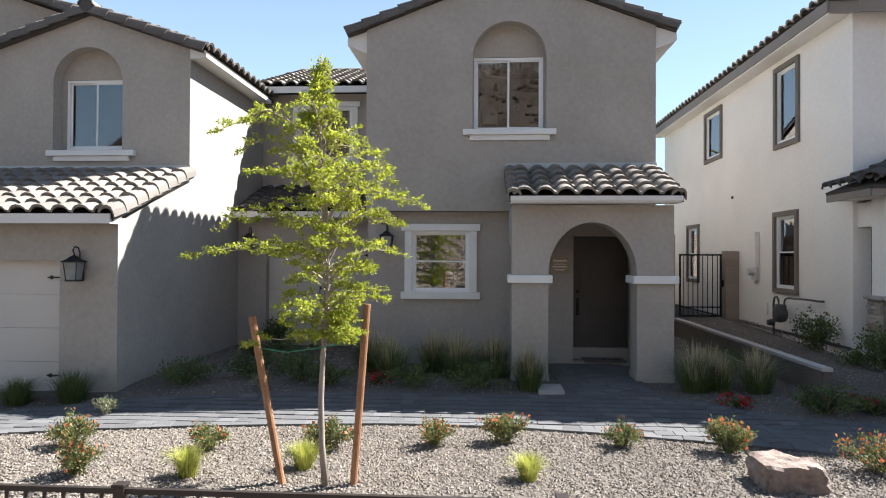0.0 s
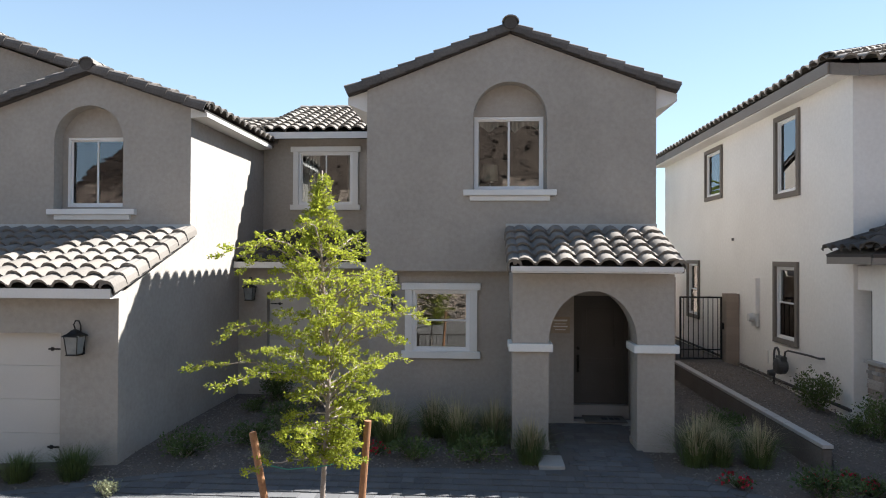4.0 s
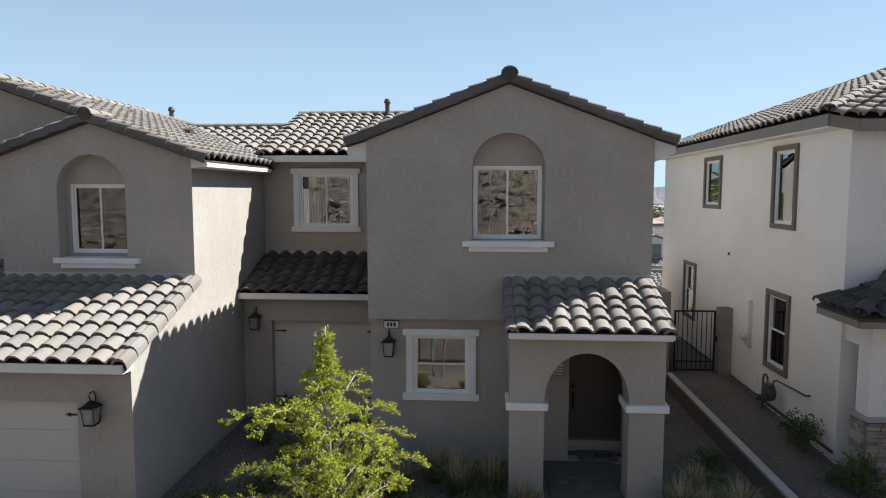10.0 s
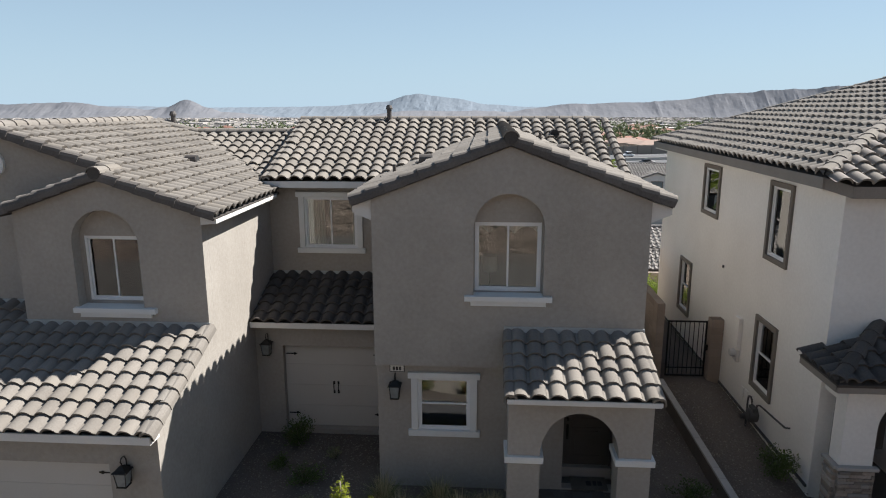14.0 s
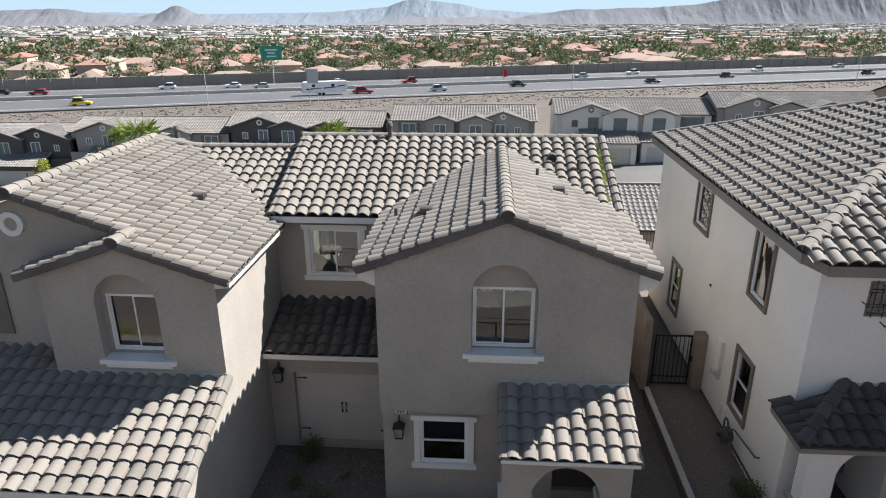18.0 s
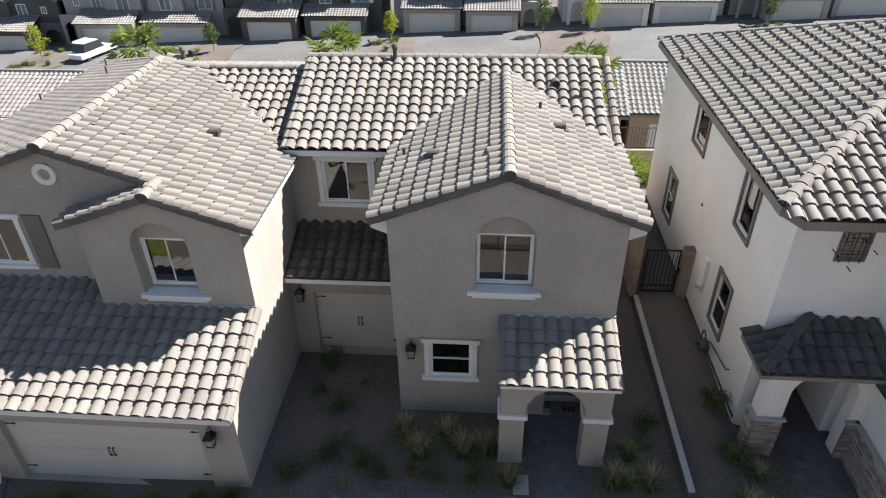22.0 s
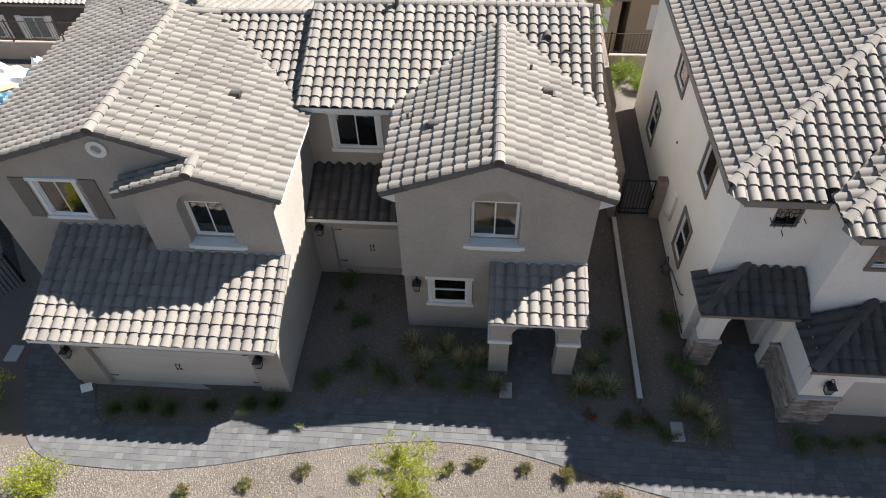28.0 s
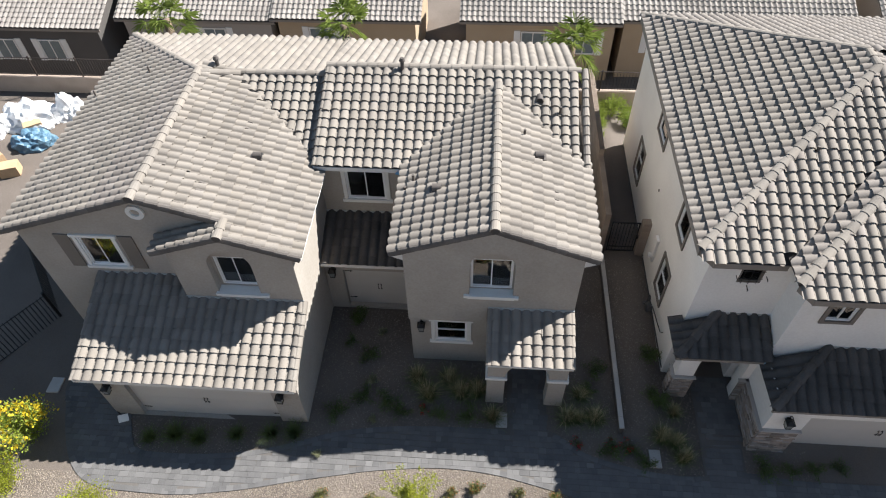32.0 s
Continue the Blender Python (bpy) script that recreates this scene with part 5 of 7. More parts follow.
def shrub(name, n, w, h, seed, material, leaf, label, blooms=None, bloom_n=0, stems=14):
    r = random.Random(seed)
    g = thing(name, (0, 0, 0), label, "shrub")
    bm = bmesh.new()
    spots, fl = [], []
    for i in range(stems):
        a, t = r.uniform(0, 6.28), r.uniform(0.15, 1.0) ** 0.7
        tip = Vector((math.cos(a) * w * t, math.sin(a) * w * t, h * r.uniform(0.55, 1.05) * (1.1 - 0.5 * t)))
        mid = tip * 0.5 + Vector((0, 0, h * 0.12))
        bm = rod([(0, 0, -0.03), mid, tip], [0.007, 0.004, 0.002], 4, bm, False)
        for _ in range(n // stems):
            s = r.random() ** 0.6
            p = (mid * (2 * s) if s < 0.5 else mid.lerp(tip, 2 * s - 1)) + Vector((r.gauss(0, w * 0.13), r.gauss(0, w * 0.13), r.gauss(0, h * 0.10)))
            if p.z > 0.01:
                spots.append((p, (tip.normalized() + Vector((0, 0, 0.3))).normalized()))
        for _ in range(bloom_n // stems + (1 if bloom_n else 0)):
            fl.append((tip + Vector((r.gauss(0, w * 0.12), r.gauss(0, w * 0.12), r.gauss(0, 0.03))), Vector((0, 0, 1))))
    under("stem", mesh_of("stem", bm, BARK), g)
    under("foliage", leaf_mesh("foliage", spots, leaf, material, seed), g)
    if fl:
        tagged(under("bloom", leaf_mesh("bloom", fl, leaf * 1.1, blooms, seed + 1, 0.9), g), kind="stuff")
    return g


def plant_out(proto, spots, seed, low=0.85, high=1.15, sink=0.0):
    r = random.Random(seed)
    for i, (x, y) in enumerate(spots):
        m = pose(x, y, ground_z(x, y) - sink, 0, 0, r.uniform(0, 360))
        s = r.uniform(low, high)
        if i == 0:
            proto.matrix_basis = m @ Matrix.Scale(s, 4)
            AT[proto] = m.translation
        else:
            c = copy_thing(proto, m)
            c.scale = (s, s, s * r.uniform(0.92, 1.08))


FG = "plants along the front path"
rose_a = tagged(shrub("rose_bush", 2200, 0.25, 0.34, 21, ROSE_LEAF, 0.034, "low rose bush with coral new leaves in sunny gravel", ORANGE, 60, 18), group=FG)
plant_out(rose_a, [(-0.28, 6.95), (0.48, 7.12), (-3.50, 5.75), (2.78, 6.92), (-7.2, 5.9)], 31)
rose_b = tagged(shrub("rose_bush", 2000, 0.24, 0.31, 22, ROSE_LEAF, 0.032, "low rose bush with coral new leaves in sunny gravel", ORANGE, 30, 16), group=FG)
plant_out(rose_b, [(-2.62, 6.62), (-1.36, 6.75), (1.72, 7.08), (-4.12, 6.65), (-5.6, 6.2), (4.9, 6.3)], 32)
rose_c = tagged(shrub("rose_bush", 1500, 0.34, 0.36, 23, ROSE_LEAF, 0.036, "wide rose bush with coral blooms beside the boulder", ORANGE, 110, 24), group=FG)
plant_out(rose_c, [(3.98, 6.45)], 33, 1.0, 1.0)
yel = tagged(grass_clump("yellow_grass", 700, 0.34, 0.34, 24, YELLOW, 0, "bright yellow-green tufted grass in sunny gravel"), group=FG)
plant_out(yel, [(0.66, 5.98), (-2.46, 5.82), (-1.46, 6.12), (-4.9, 5.75)], 34, 0.65, 0.85)
plume = tagged(grass_clump("feather_grass", 620, 0.56, 0.66, 25, BLADE, 240, "green ornamental grass with straw plumes in the shade"), group=FG)
plant_out(plume, [(-1.62, 10.60), (-1.20, 10.05), (-0.58, 10.62), (-0.15, 10.15), (0.40, 10.25), (0.90, 9.40), (3.25, 9.48), (4.12, 9.50), (3.72, 10.30), (3.6, 9.5), (6.58, 9.85), (6.11, 9.0), (6.72, 8.43), (6.55, 8.9)], 35, 0.75, 1.15)
dark = tagged(shrub("shrub", 1100, 0.38, 0.32, 26, SHRUB_LEAF, 0.042, "low dark green shrub in the shaded gravel bed"), group=FG)
plant_out(dark, [(-4.16, 9.30), (-2.51, 9.78), (-4.03, 12.0), (-3.38, 11.45), (-2.04, 9.42), (0.16, 9.42), (-3.3, 9.9), (-0.8, 9.45), (3.99, 10.56), (4.25, 11.3), (5.59, 8.2), (4.54, 8.56), (5.92, 10.38), (9.14, 8.25), (9.89, 8.22), (10.6, 8.3), (11.33, 8.47), (5.2, 8.6)], 36, 0.8, 1.3)
spiky = tagged(grass_clump("rosemary", 700, 0.42, 0.60, 27, BLADE, 0, "dark green spiky shrub beneath the garage wall"), group=FG)
plant_out(spiky, [(-10.0, 8.2), (-9.2, 8.32), (-8.4, 8.25), (-7.2, 8.42), (-6.1, 8.5), (-5.35, 8.55)], 37)
bigs = tagged(shrub("shrub", 1600, 0.42, 0.75, 28, SHRUB_LEAF, 0.06, "waist-high dark green shrub against the white house", None, 0, 22), group=FG)
plant_out(bigs, [(6.02, 11.75), (6.15, 10.1), (-3.9, 12.9)], 38, 0.85, 1.05)
redf = tagged(shrub("flowering_shrub", 420, 0.24, 0.18, 29, SHRUB_LEAF, 0.04, "small red-flowering ground cover beside the path", FLOWER, 70, 14), group=FG)
plant_out(redf, [(3.55, 8.75), (4.62, 8.75), (-1.35, 9.55), (5.1, 8.75)], 39)
sage = tagged(shrub("sage_bush", 500, 0.22, 0.34, 41, PALE_LEAF, 0.04, "pale grey-green sage in the shaded bed"), group=FG)
plant_out(sage, [(-3.1, 10.5), (-2.9, 9.1), (-4.5, 7.9), (-3.0, 12.4)], 40)

# tall flowering shrubs at the left end of the path
tall = shrub("flowering_bush", 3600, 0.75, 1.5, 43, leafy("lime_leaf", (0.16, 0.22, 0.03), (0.34, 0.40, 0.07), 0.45), 0.075, "tall lime-green shrub with golden flowers", GOLD, 500, 40)
plant_out(tall, [(-13.75, 8.0)], 44, 1.25, 1.25)
tall2 = shrub("bush", 3600, 0.8, 1.7, 45, TREE_LEAF, 0.07, "tall feathery yellow-green shrub beside the path", None, 0, 44)
plant_out(tall2, [(-10.9, 5.75), (-13.8, 6.5)], 46, 0.9, 1.05)


# boulder and stepping slabs
def boulder(at, sx, sy, sz, seed):
    bm = bmesh.new()
    bmesh.ops.create_icosphere(bm, subdivisions=4, radius=1.0)
    for v in bm.verts:
        p = v.co.copy()
        n = noise.fractal(p * 1.3 + Vector((seed, 0, 0)), 1.0, 2.0, 4)
        f = max(abs(p.x) / 0.85, abs(p.y) / 0.9, abs(p.z) / 0.7, 0.8)
        p = p / f * (1 + 0.17 * n)
        v.co = (p.x * sx, p.y * sy, p.z * sz)
    bmesh.ops.translate(bm, verts=bm.verts, vec=Vector(at))
    rock = paint("boulder_rock", (0.10, 0.070, 0.055), (0.33, 0.26, 0.22), 0.9, 14, 3.0, 0.9, 0.03, spec=0.2)
    return solid("boulder", bm, rock, "pinkish sandstone boulder half sunk in the gravel", "rock")


boulder((2.95, 6.02, -0.16), 0.31, 0.26, 0.27, 2.0)
for x, y, w, d in ((1.19, 9.38, 0.36, 0.5), (5.9, 8.42, 0.34, 0.56), (-13.85, 9.8, 0.42, 0.56)):
    solid("stepping_slab", box(x - w / 2, x + w / 2, y - d / 2, y + d / 2, ground_z(x, y) - 0.03, ground_z(x, y) + 0.05, bevel=0.012), CONCRETE, "small grey concrete slab beside the path", "slab", group="slabs beside the path")

lime = shrub("shrub", 1500, 0.42, 0.7, 61, leafy("lime_shrub", (0.14, 0.20, 0.03), (0.30, 0.36, 0.07), 0.4), 0.06, "sunlit lime-green shrub in the back side yard", None, 0, 24)
plant_out(lime, [(5.25, 23.0), (5.45, 23.9), (5.55, 24.8), (6.2, 25.3), (6.9, 25.2), (6.8, 24.3), (5.7, 25.5)], 62, 0.9, 1.5)

# ---- the houses beyond ----
FAR_TILE = paint("far_roof_tile", (0.19, 0.173, 0.158), (0.29, 0.266, 0.243), 0.95, 4, 0.3, 0.0, island=0.14)
WALLS = {
    "grey": paint("grey_render", (0.29, 0.265, 0.24), (0.35, 0.32, 0.29), 0.95, 20, 0.5, 0.0),
    "dark": paint("dark_render", (0.075, 0.07, 0.066), (0.10, 0.093, 0.087), 0.95, 20, 0.5, 0.0),
    "white": paint("white_render", (0.62, 0.59, 0.55), (0.70, 0.67, 0.63), 0.95, 20, 0.5, 0.0),
    "tan": paint("tan_render", (0.34, 0.26, 0.17), (0.42, 0.33, 0.23), 0.95, 20, 0.5, 0.0),
}
FAR_PANE = paint("far_window_pane", (0.10, 0.13, 0.14), (0.16, 0.20, 0.21), 0.08, 2, 0.5, 0.0)


def far_tiles(roof, corner, along_v, up_v, width, length, keep=None, origin=Vector((0, 0, 0))):
    """Rolls and stepped rows of tile, joined, for a roof that stays far off."""
    rot, c0 = slope_axes(corner, along_v, up_v)
    a, u, w = (rot.col[k].to_3d() for k in range(3))
    cols, rn = max(1, round(width / 0.33)), max(1, round(length / 0.40))
    dx, dy = width / cols, length / rn
    V, Fc = [], []
    for j in range(rn):
        for i in range(cols):
            p = c0 + a * (i * dx) + u * (j * dy)
            if keep and not keep(p + a * dx / 2 + u * dy / 2):
                continue
            o = len(V)
            for v, lift in ((0.0, 0.05), (dy, 0.0)):
                for s, z in ((0.0, 0.0), (0.25, 0.02), (0.55, 0.09), (0.85, 0.06), (1.0, 0.0)):
                    V.append(p + a * (s * dx) + u * v + w * (z + lift))
            Fc += [(o + k, o + k + 1, o + k + 6, o + k + 5) for k in range(4)]
    me = bpy.data.meshes.new("roof_tiles")
    me.from_pydata([tuple(v - AT[roof]) for v in V], [], Fc)
    me.materials.append(FAR_TILE)
    ob = tagged(new("roof_tiles", me), kind="stuff")
    ob.parent = roof


def far_window(house, x, y, z, w, h, trim, shutters=None):
    win = part("window", prism(rect(x - w / 2, x + w / 2, z, z + h), [rect(x - w / 2 + 0.08, x + w / 2 - 0.08, z + 0.08, z + h - 0.08)], 0.1, Matrix.Translation((0, y - 0.06, 0))), trim, house)
    part("pane", box(x - w / 2 + 0.07, x - 0.03, y - 0.02, y + 0.0, z + 0.07, z + h - 0.07), FAR_PANE, win)
    part("pane", box(x + 0.03, x + w / 2 - 0.07, y - 0.02, y + 0.0, z + 0.07, z + h - 0.07), FAR_PANE, win)
    part("mullion", box(x - 0.03, x + 0.03, y - 0.05, y + 0.0, z + 0.05, z + h - 0.05), trim, win)
    if shutters:
        for s in (-1, 1):
            part("shutter", box(x + s * (w / 2 + 0.24) - 0.2, x + s * (w / 2 + 0.24) + 0.2, y - 0.05, y, z - 0.05, z + h + 0.05), shutters, win)


def far_house(x0, x1, y, z, wall, label, flip=False, pale=False):
    """A two-storey pair of homes with front gables and garages, facing the street."""
    mat = WALLS[wall]
    W = x1 - x0
    h = thing("house", ((x0 + x1) / 2, y + 4, z), label, "house", "houses across the back road")
    X = (lambda f: x1 - f * W) if flip else (lambda f: x0 + f * W)
    def span(a, b):
        p, q = sorted((X(a), X(b)))
        return p, q
    eave, rise, dp = z + 5.4, 0.33, 7.4
    part("wall", box(x0, x1, y + 0.9, y + 0.9 + dp, z - 0.5, eave), mat, h)
    ry = y + 0.9 + dp / 2
    rz = eave + (dp / 2 + 0.3) * rise
    for s in (x0, x1):
        part("gable", prism([(y + 0.9, eave), (y + 0.9 + dp, eave), (ry, rz - 0.15)], [], 0.1, pose(s + (0.1 if s == x0 else 0.0), 0, 0, 0, 0, 90)), mat, h)
    r = deck(h, [(x0 - 0.3, y + 0.6, eave), (x1 + 0.3, y + 0.6, eave), (x1 + 0.3, ry, rz), (x0 - 0.3, ry, rz)])
    gables = [span(0.04, 0.40), span(0.30, 0.52), span(0.56, 0.76)]
    tops = []
    for (a, b), dy in zip(gables, (0.45, 0.0, 0.2)):
        c, hw = (a + b) / 2, (b - a) / 2 + 0.3
        tops.append((c, eave + hw * rise, hw))
    def above(p):
        return all(p.z > t - abs(p.x - c) * rise - 0.05 or abs(p.x - c) > hw for c, t, hw in tops)
    far_tiles(r, (x0 - 0.3, y + 0.6, eave), (1, 0, 0), (0, 1, rise), W + 0.6, math.hypot(dp / 2 + 0.3, rz - eave), above)
    r2 = deck(h, [(x0 - 0.3, y + 1.2 + dp, eave), (x1 + 0.3, y + 1.2 + dp, eave), (x1 + 0.3, ry, rz), (x0 - 0.3, ry, rz)])
    part("ridge", rod([(x0 - 0.3, ry, rz + 0.05), (x1 + 0.3, ry, rz + 0.05)], 0.12, 6), FAR_TILE, h)
    for (a, b), dy, (c, top, hw) in zip(gables, (0.45, 0.0, 0.2), tops):
        yy = y + dy
        part("wall", prism([(a, z + 2.2), (b, z + 2.2), (b, eave), (c, top - 0.12), (a, eave)], [], 1.0, Matrix.Translation((0, yy, 0))), mat, h)
        yb = y + 0.6 + (top - eave) / rise
        g = deck(h, [(c - hw, yy - 0.2, eave), (c, yy - 0.2, top), (c, yb, top), (c - hw, y + 0.7, eave)])
        g2 = deck(h, [(c + hw, yy - 0.2, eave), (c, yy - 0.2, top), (c, yb, top), (c + hw, y + 0.7, eave)])
        main = lambda p: p.z > eave + (p.y - y - 0.6) * rise - 0.05
        ln = math.hypot(hw, top - eave)
        far_tiles(g, (c - hw, yb, eave), (0, -1, 0), (hw, 0, top - eave), yb - yy + 0.2, ln, main)
        far_tiles(g2, (c + hw, yy - 0.2, eave), (0, 1, 0), (-hw, 0, top - eave), yb - yy + 0.2, ln, main)
        for s in (-1, 1):
            part("rake_tile", rod([(c + s * hw, yy - 0.2, eave + 0.03), (c, yy - 0.2, top + 0.05)], 0.09, 6), FAR_TILE, h)
    trim = TRIM if wall in ("dark", "tan") or pale else (BRONZE_TRIM if wall == "white" else TRIM)
    far_window(h, (gables[1][0] + gables[1][1]) / 2, y, z + 3.6, 1.5, 1.5, trim)
    far_window(h, (gables[2][0] + gables[2][1]) / 2, y + 0.2, z + 3.6, 1.4, 1.5, trim)
    far_window(h, X(0.24), y + 0.45, z + 3.6, 1.2, 1.5, trim)
    far_window(h, X(0.12), y + 0.45, z + 4.0, 0.7, 0.8, trim)
    far_window(h, X(0.88), y + 0.9, z + 3.6, 1.7, 1.5, trim, trim if wall == "dark" else BRONZE_TRIM)
    bm = bmesh.new()
    cx = (gables[0][0] + gables[0][1]) / 2
    ring = [[bm.verts.new((cx + q * math.cos(a), y + 0.45 - d, eave + 0.55 + q * math.sin(a))) for a in (k * math.tau / 16 for k in range(16))] for q, d in ((0.34, 0.0), (0.34, 0.06), (0.18, 0.06), (0.18, 0.0))]
    for q0, q1 in zip(ring, ring[1:]):
        for k in range(16):
            bm.faces.new((q0[k], q0[(k + 1) % 16], q1[(k + 1) % 16], q1[k]))
    part("oculus_ring", bm, trim, h)
    for f0, f1, dy in ((0.16, 0.50, -2.4), (0.54, 0.92, -1.6)):
        a, b = span(f0, f1)
        yy = y + dy
        part("garage_wall", prism(rect(a, b, z - 0.5, z + 2.7), [rect(a + 0.6, b - 0.6, z, z + 2.15)], 0.3, Matrix.Translation((0, yy, 0))), mat, h)
        part("garage_side", box(a, a + 0.2, yy + 0.302, y + 0.9, z - 0.5, z + 2.7), mat, h)
        part("garage_side", box(b - 0.2, b, yy + 0.302, y + 0.9, z - 0.5, z + 2.7), mat, h)
        part("garage_door", box(a + 0.6, b - 0.6, yy + 0.2, yy + 0.26, z, z + 2.15), GARAGE, h)
        g = deck(h, [(a - 0.25, yy - 0.3, z + 2.7), (b + 0.25, yy - 0.3, z + 2.7), (b + 0.25, y + 0.4, z + 2.7 + (0.7 - dy) * 0.36), (a - 0.25, y + 0.4, z + 2.7 + (0.7 - dy) * 0.36)])
        far_tiles(g, (a - 0.25, yy - 0.3, z + 2.7), (1, 0, 0), (0, 1, 0.36), b - a + 0.5, (0.7 - dy) * 1.063)
    a, b = span(0.02, 0.14)
    part("entry_arch", arch_wall(a, b, z + 3.2, a + 0.35, b - 0.35, z + 1.7, 0.7, 0.3, Matrix.Translation((0, y - 0.5, 0)), z - 0.4), mat, h)
    return h


def base_z(x):
    return -6.3 - 0.044 * (13 - x)


for x0, x1, wall, flip, label in (
        (-72, -49.7, "dark", True, "dark grey two-storey tract houses with pale window trim"),
        (-50.5, -30.6, "grey", False, "grey stucco two-storey pair of tract houses"),
        (-30.8, -12.4, "dark", False, "dark charcoal two-storey pair of tract houses with white trim"),
        (-11.0, 5.6, "grey", True, "grey stucco two-storey pair of tract houses with hip gables"),
        (8.0, 25.4, "white", False, "white stucco two-storey pair of tract houses with a round vent"),
        (26.0, 44.0, "grey", False, "taupe two-storey pair of tract houses with arched garages"),
        (46.0, 64.0, "tan", True, "tan two-storey pair of tract houses")):
    far_house(x0, x1, 75.0, base_z((x0 + x1) / 2), wall, label, flip)


def back_house(x0, x1, y0, y1, z, eave, wall, label, windows=()):
    """A house that turns its back: walls, windows and a gable roof."""
    mat = WALLS[wall]
    h = thing("house", ((x0 + x1) / 2, (y0 + y1) / 2, z), label, "house", "houses behind the back yards")
    part("wall", box(x0, x1, y0, y1, z - 0.5, eave), mat, h)
    ry, rise = (y0 + y1) / 2, 0.38
    rz = eave + ((y1 - y0) / 2 + 0.35) * rise
    ln = math.hypot(ry - y0 + 0.35, rz - eave)
    r = deck(h, [(x0 - 0.4, y0 - 0.35, eave), (x1 + 0.4, y0 - 0.35, eave), (x1 + 0.4, ry, rz), (x0 - 0.4, ry, rz)])
    far_tiles(r, (x0 - 0.4, y0 - 0.35, eave), (1, 0, 0), (0, 1, rise), x1 - x0 + 0.8, ln)
    r2 = deck(h, [(x0 - 0.4, y1 + 0.35, eave), (x1 + 0.4, y1 + 0.35, eave), (x1 + 0.4, ry, rz), (x0 - 0.4, ry, rz)])
    far_tiles(r2, (x1 + 0.4, y1 + 0.35, eave), (-1, 0, 0), (0, -1, rise), x1 - x0 + 0.8, ln)
    part("ridge", rod([(x0 - 0.4, ry, rz + 0.06), (x1 + 0.4, ry, rz + 0.06)], 0.13, 7), FAR_TILE, h)
    for s in (x0, x1):
        part("gable", prism([(y0, eave), (y1, eave), (ry, rz - 0.15)], [], 0.1, pose(s + (0.1 if s == x0 else 0.0), 0, 0, 0, 0, 90)), mat, h)
    part("fascia", box(x0 - 0.4, x1 + 0.4, y0 - 0.35, y0 - 0.30, eave - 0.2, eave - 0.05), TAUPE_FASCIA, h)
    for x, zz in windows:
        far_window(h, x, y0, zz, 1.5, 1.5, TRIM, TRIM)
    return h


back_house(-40.0, -24.8, 36.0, 44.0, -7.8, -2.4, "dark", "dark brown house behind the block wall with white shutters", ((-31.5, -4.9), (-28.4, -4.9), (-36.0, -4.9)))
back_house(-23.4, -13.7, 37.0, 45.0, -7.4, -2.2, "grey", "grey house behind the back yard with a tiled roof", ((-17.5, -4.4),))
back_house(-13.2, -4.4, 37.0, 45.0, -7.2, -2.0, "tan", "tan house behind the back yard with a tiled roof", ((-10.5, -4.2),))
back_house(-1.2, 8.0, 37.0, 45.0, -7.0, -1.9, "tan", "tan house behind the back yard with a tiled roof", ((3.0, -4.2), (6.2, -4.2)))
back_house(8.6, 22.0, 37.4, 45.6, -6.8, -1.9, "tan", "tan house behind the side yard with a tiled roof", ((11.0, -4.2), (14.0, -4.2)))
back_house(24.0, 38.0, 37.4, 45.6, -6.5, -1.6, "grey", "grey house behind the neighbour's back yard", ())

# back road, pale paved drives
ROADGREY = paint("pale_road", (0.095, 0.090, 0.086), (0.145, 0.138, 0.131), 0.95, 3, 0.25, 0.2, 0.004)
bm = bmesh.new()
xs = [-90 + 6 * k for k in range(31)]
rows_v = [[bm.verts.new((x, y, ground_z(x, y) + 0.05)) for x in xs] for y in (56, 59, 62, 66, 70, 73.5)]
for q0, q1 in zip(rows_v, rows_v[1:]):
    for k in range(len(xs) - 1):
        bm.faces.new((q0[k], q0[k + 1], q1[k + 1], q1[k]))
tagged(new("road", mesh_of("road", bm, ROADGREY)), "pale concrete back road and drives", "road", kind="structure")


# gravel beds between the drives, with young trees and shrubs
r = np.random.default_rng(63)
BEDS = ((-52.0, -46.0), (-33.0, -27.5), (-13.0, -8.0), (5.0, 12.0), (26.0, 31.0))
for xa, xb in BEDS:
    bm = bmesh.new()
    cols = [xa + (xb - xa) * k / 6 for k in range(7)]
    rows_v = [[bm.verts.new((x + 0.4 * math.sin(y * 1.3 + x), y, ground_z(x, y) + 0.11)) for x in cols] for y in (60.5, 63, 66, 69, 71.4)]
    for q0, q1 in zip(rows_v, rows_v[1:]):
        for k in range(6):
            bm.faces.new((q0[k], q0[k + 1], q1[k + 1], q1[k]))
    ext = bmesh.ops.extrude_face_region(bm, geom=bm.faces[:])
    bmesh.ops.translate(bm, verts=[g for g in ext["geom"] if isinstance(g, bmesh.types.BMVert)], vec=(0, 0, 0.05))
    tagged(new("gravel_bed", mesh_of("gravel_bed", bm, GROUND)), "tan gravel bed between the drives", "gravel bed", kind="structure")
    for _ in range(7):
        x, y = r.uniform(xa + 0.4, xb - 0.4), r.uniform(61, 71)
        c = copy_thing(lime if r.random() < 0.4 else bigs, pose(x, y, ground_z(x, y) + 0.14, 0, 0, r.uniform(0, 360)))
        c.scale = (1.1, 1.1, r.uniform(0.6, 0.9))
        tagged(c, "small green shrub in a gravel bed by the drives", "shrub", group="shrubs along the back road")


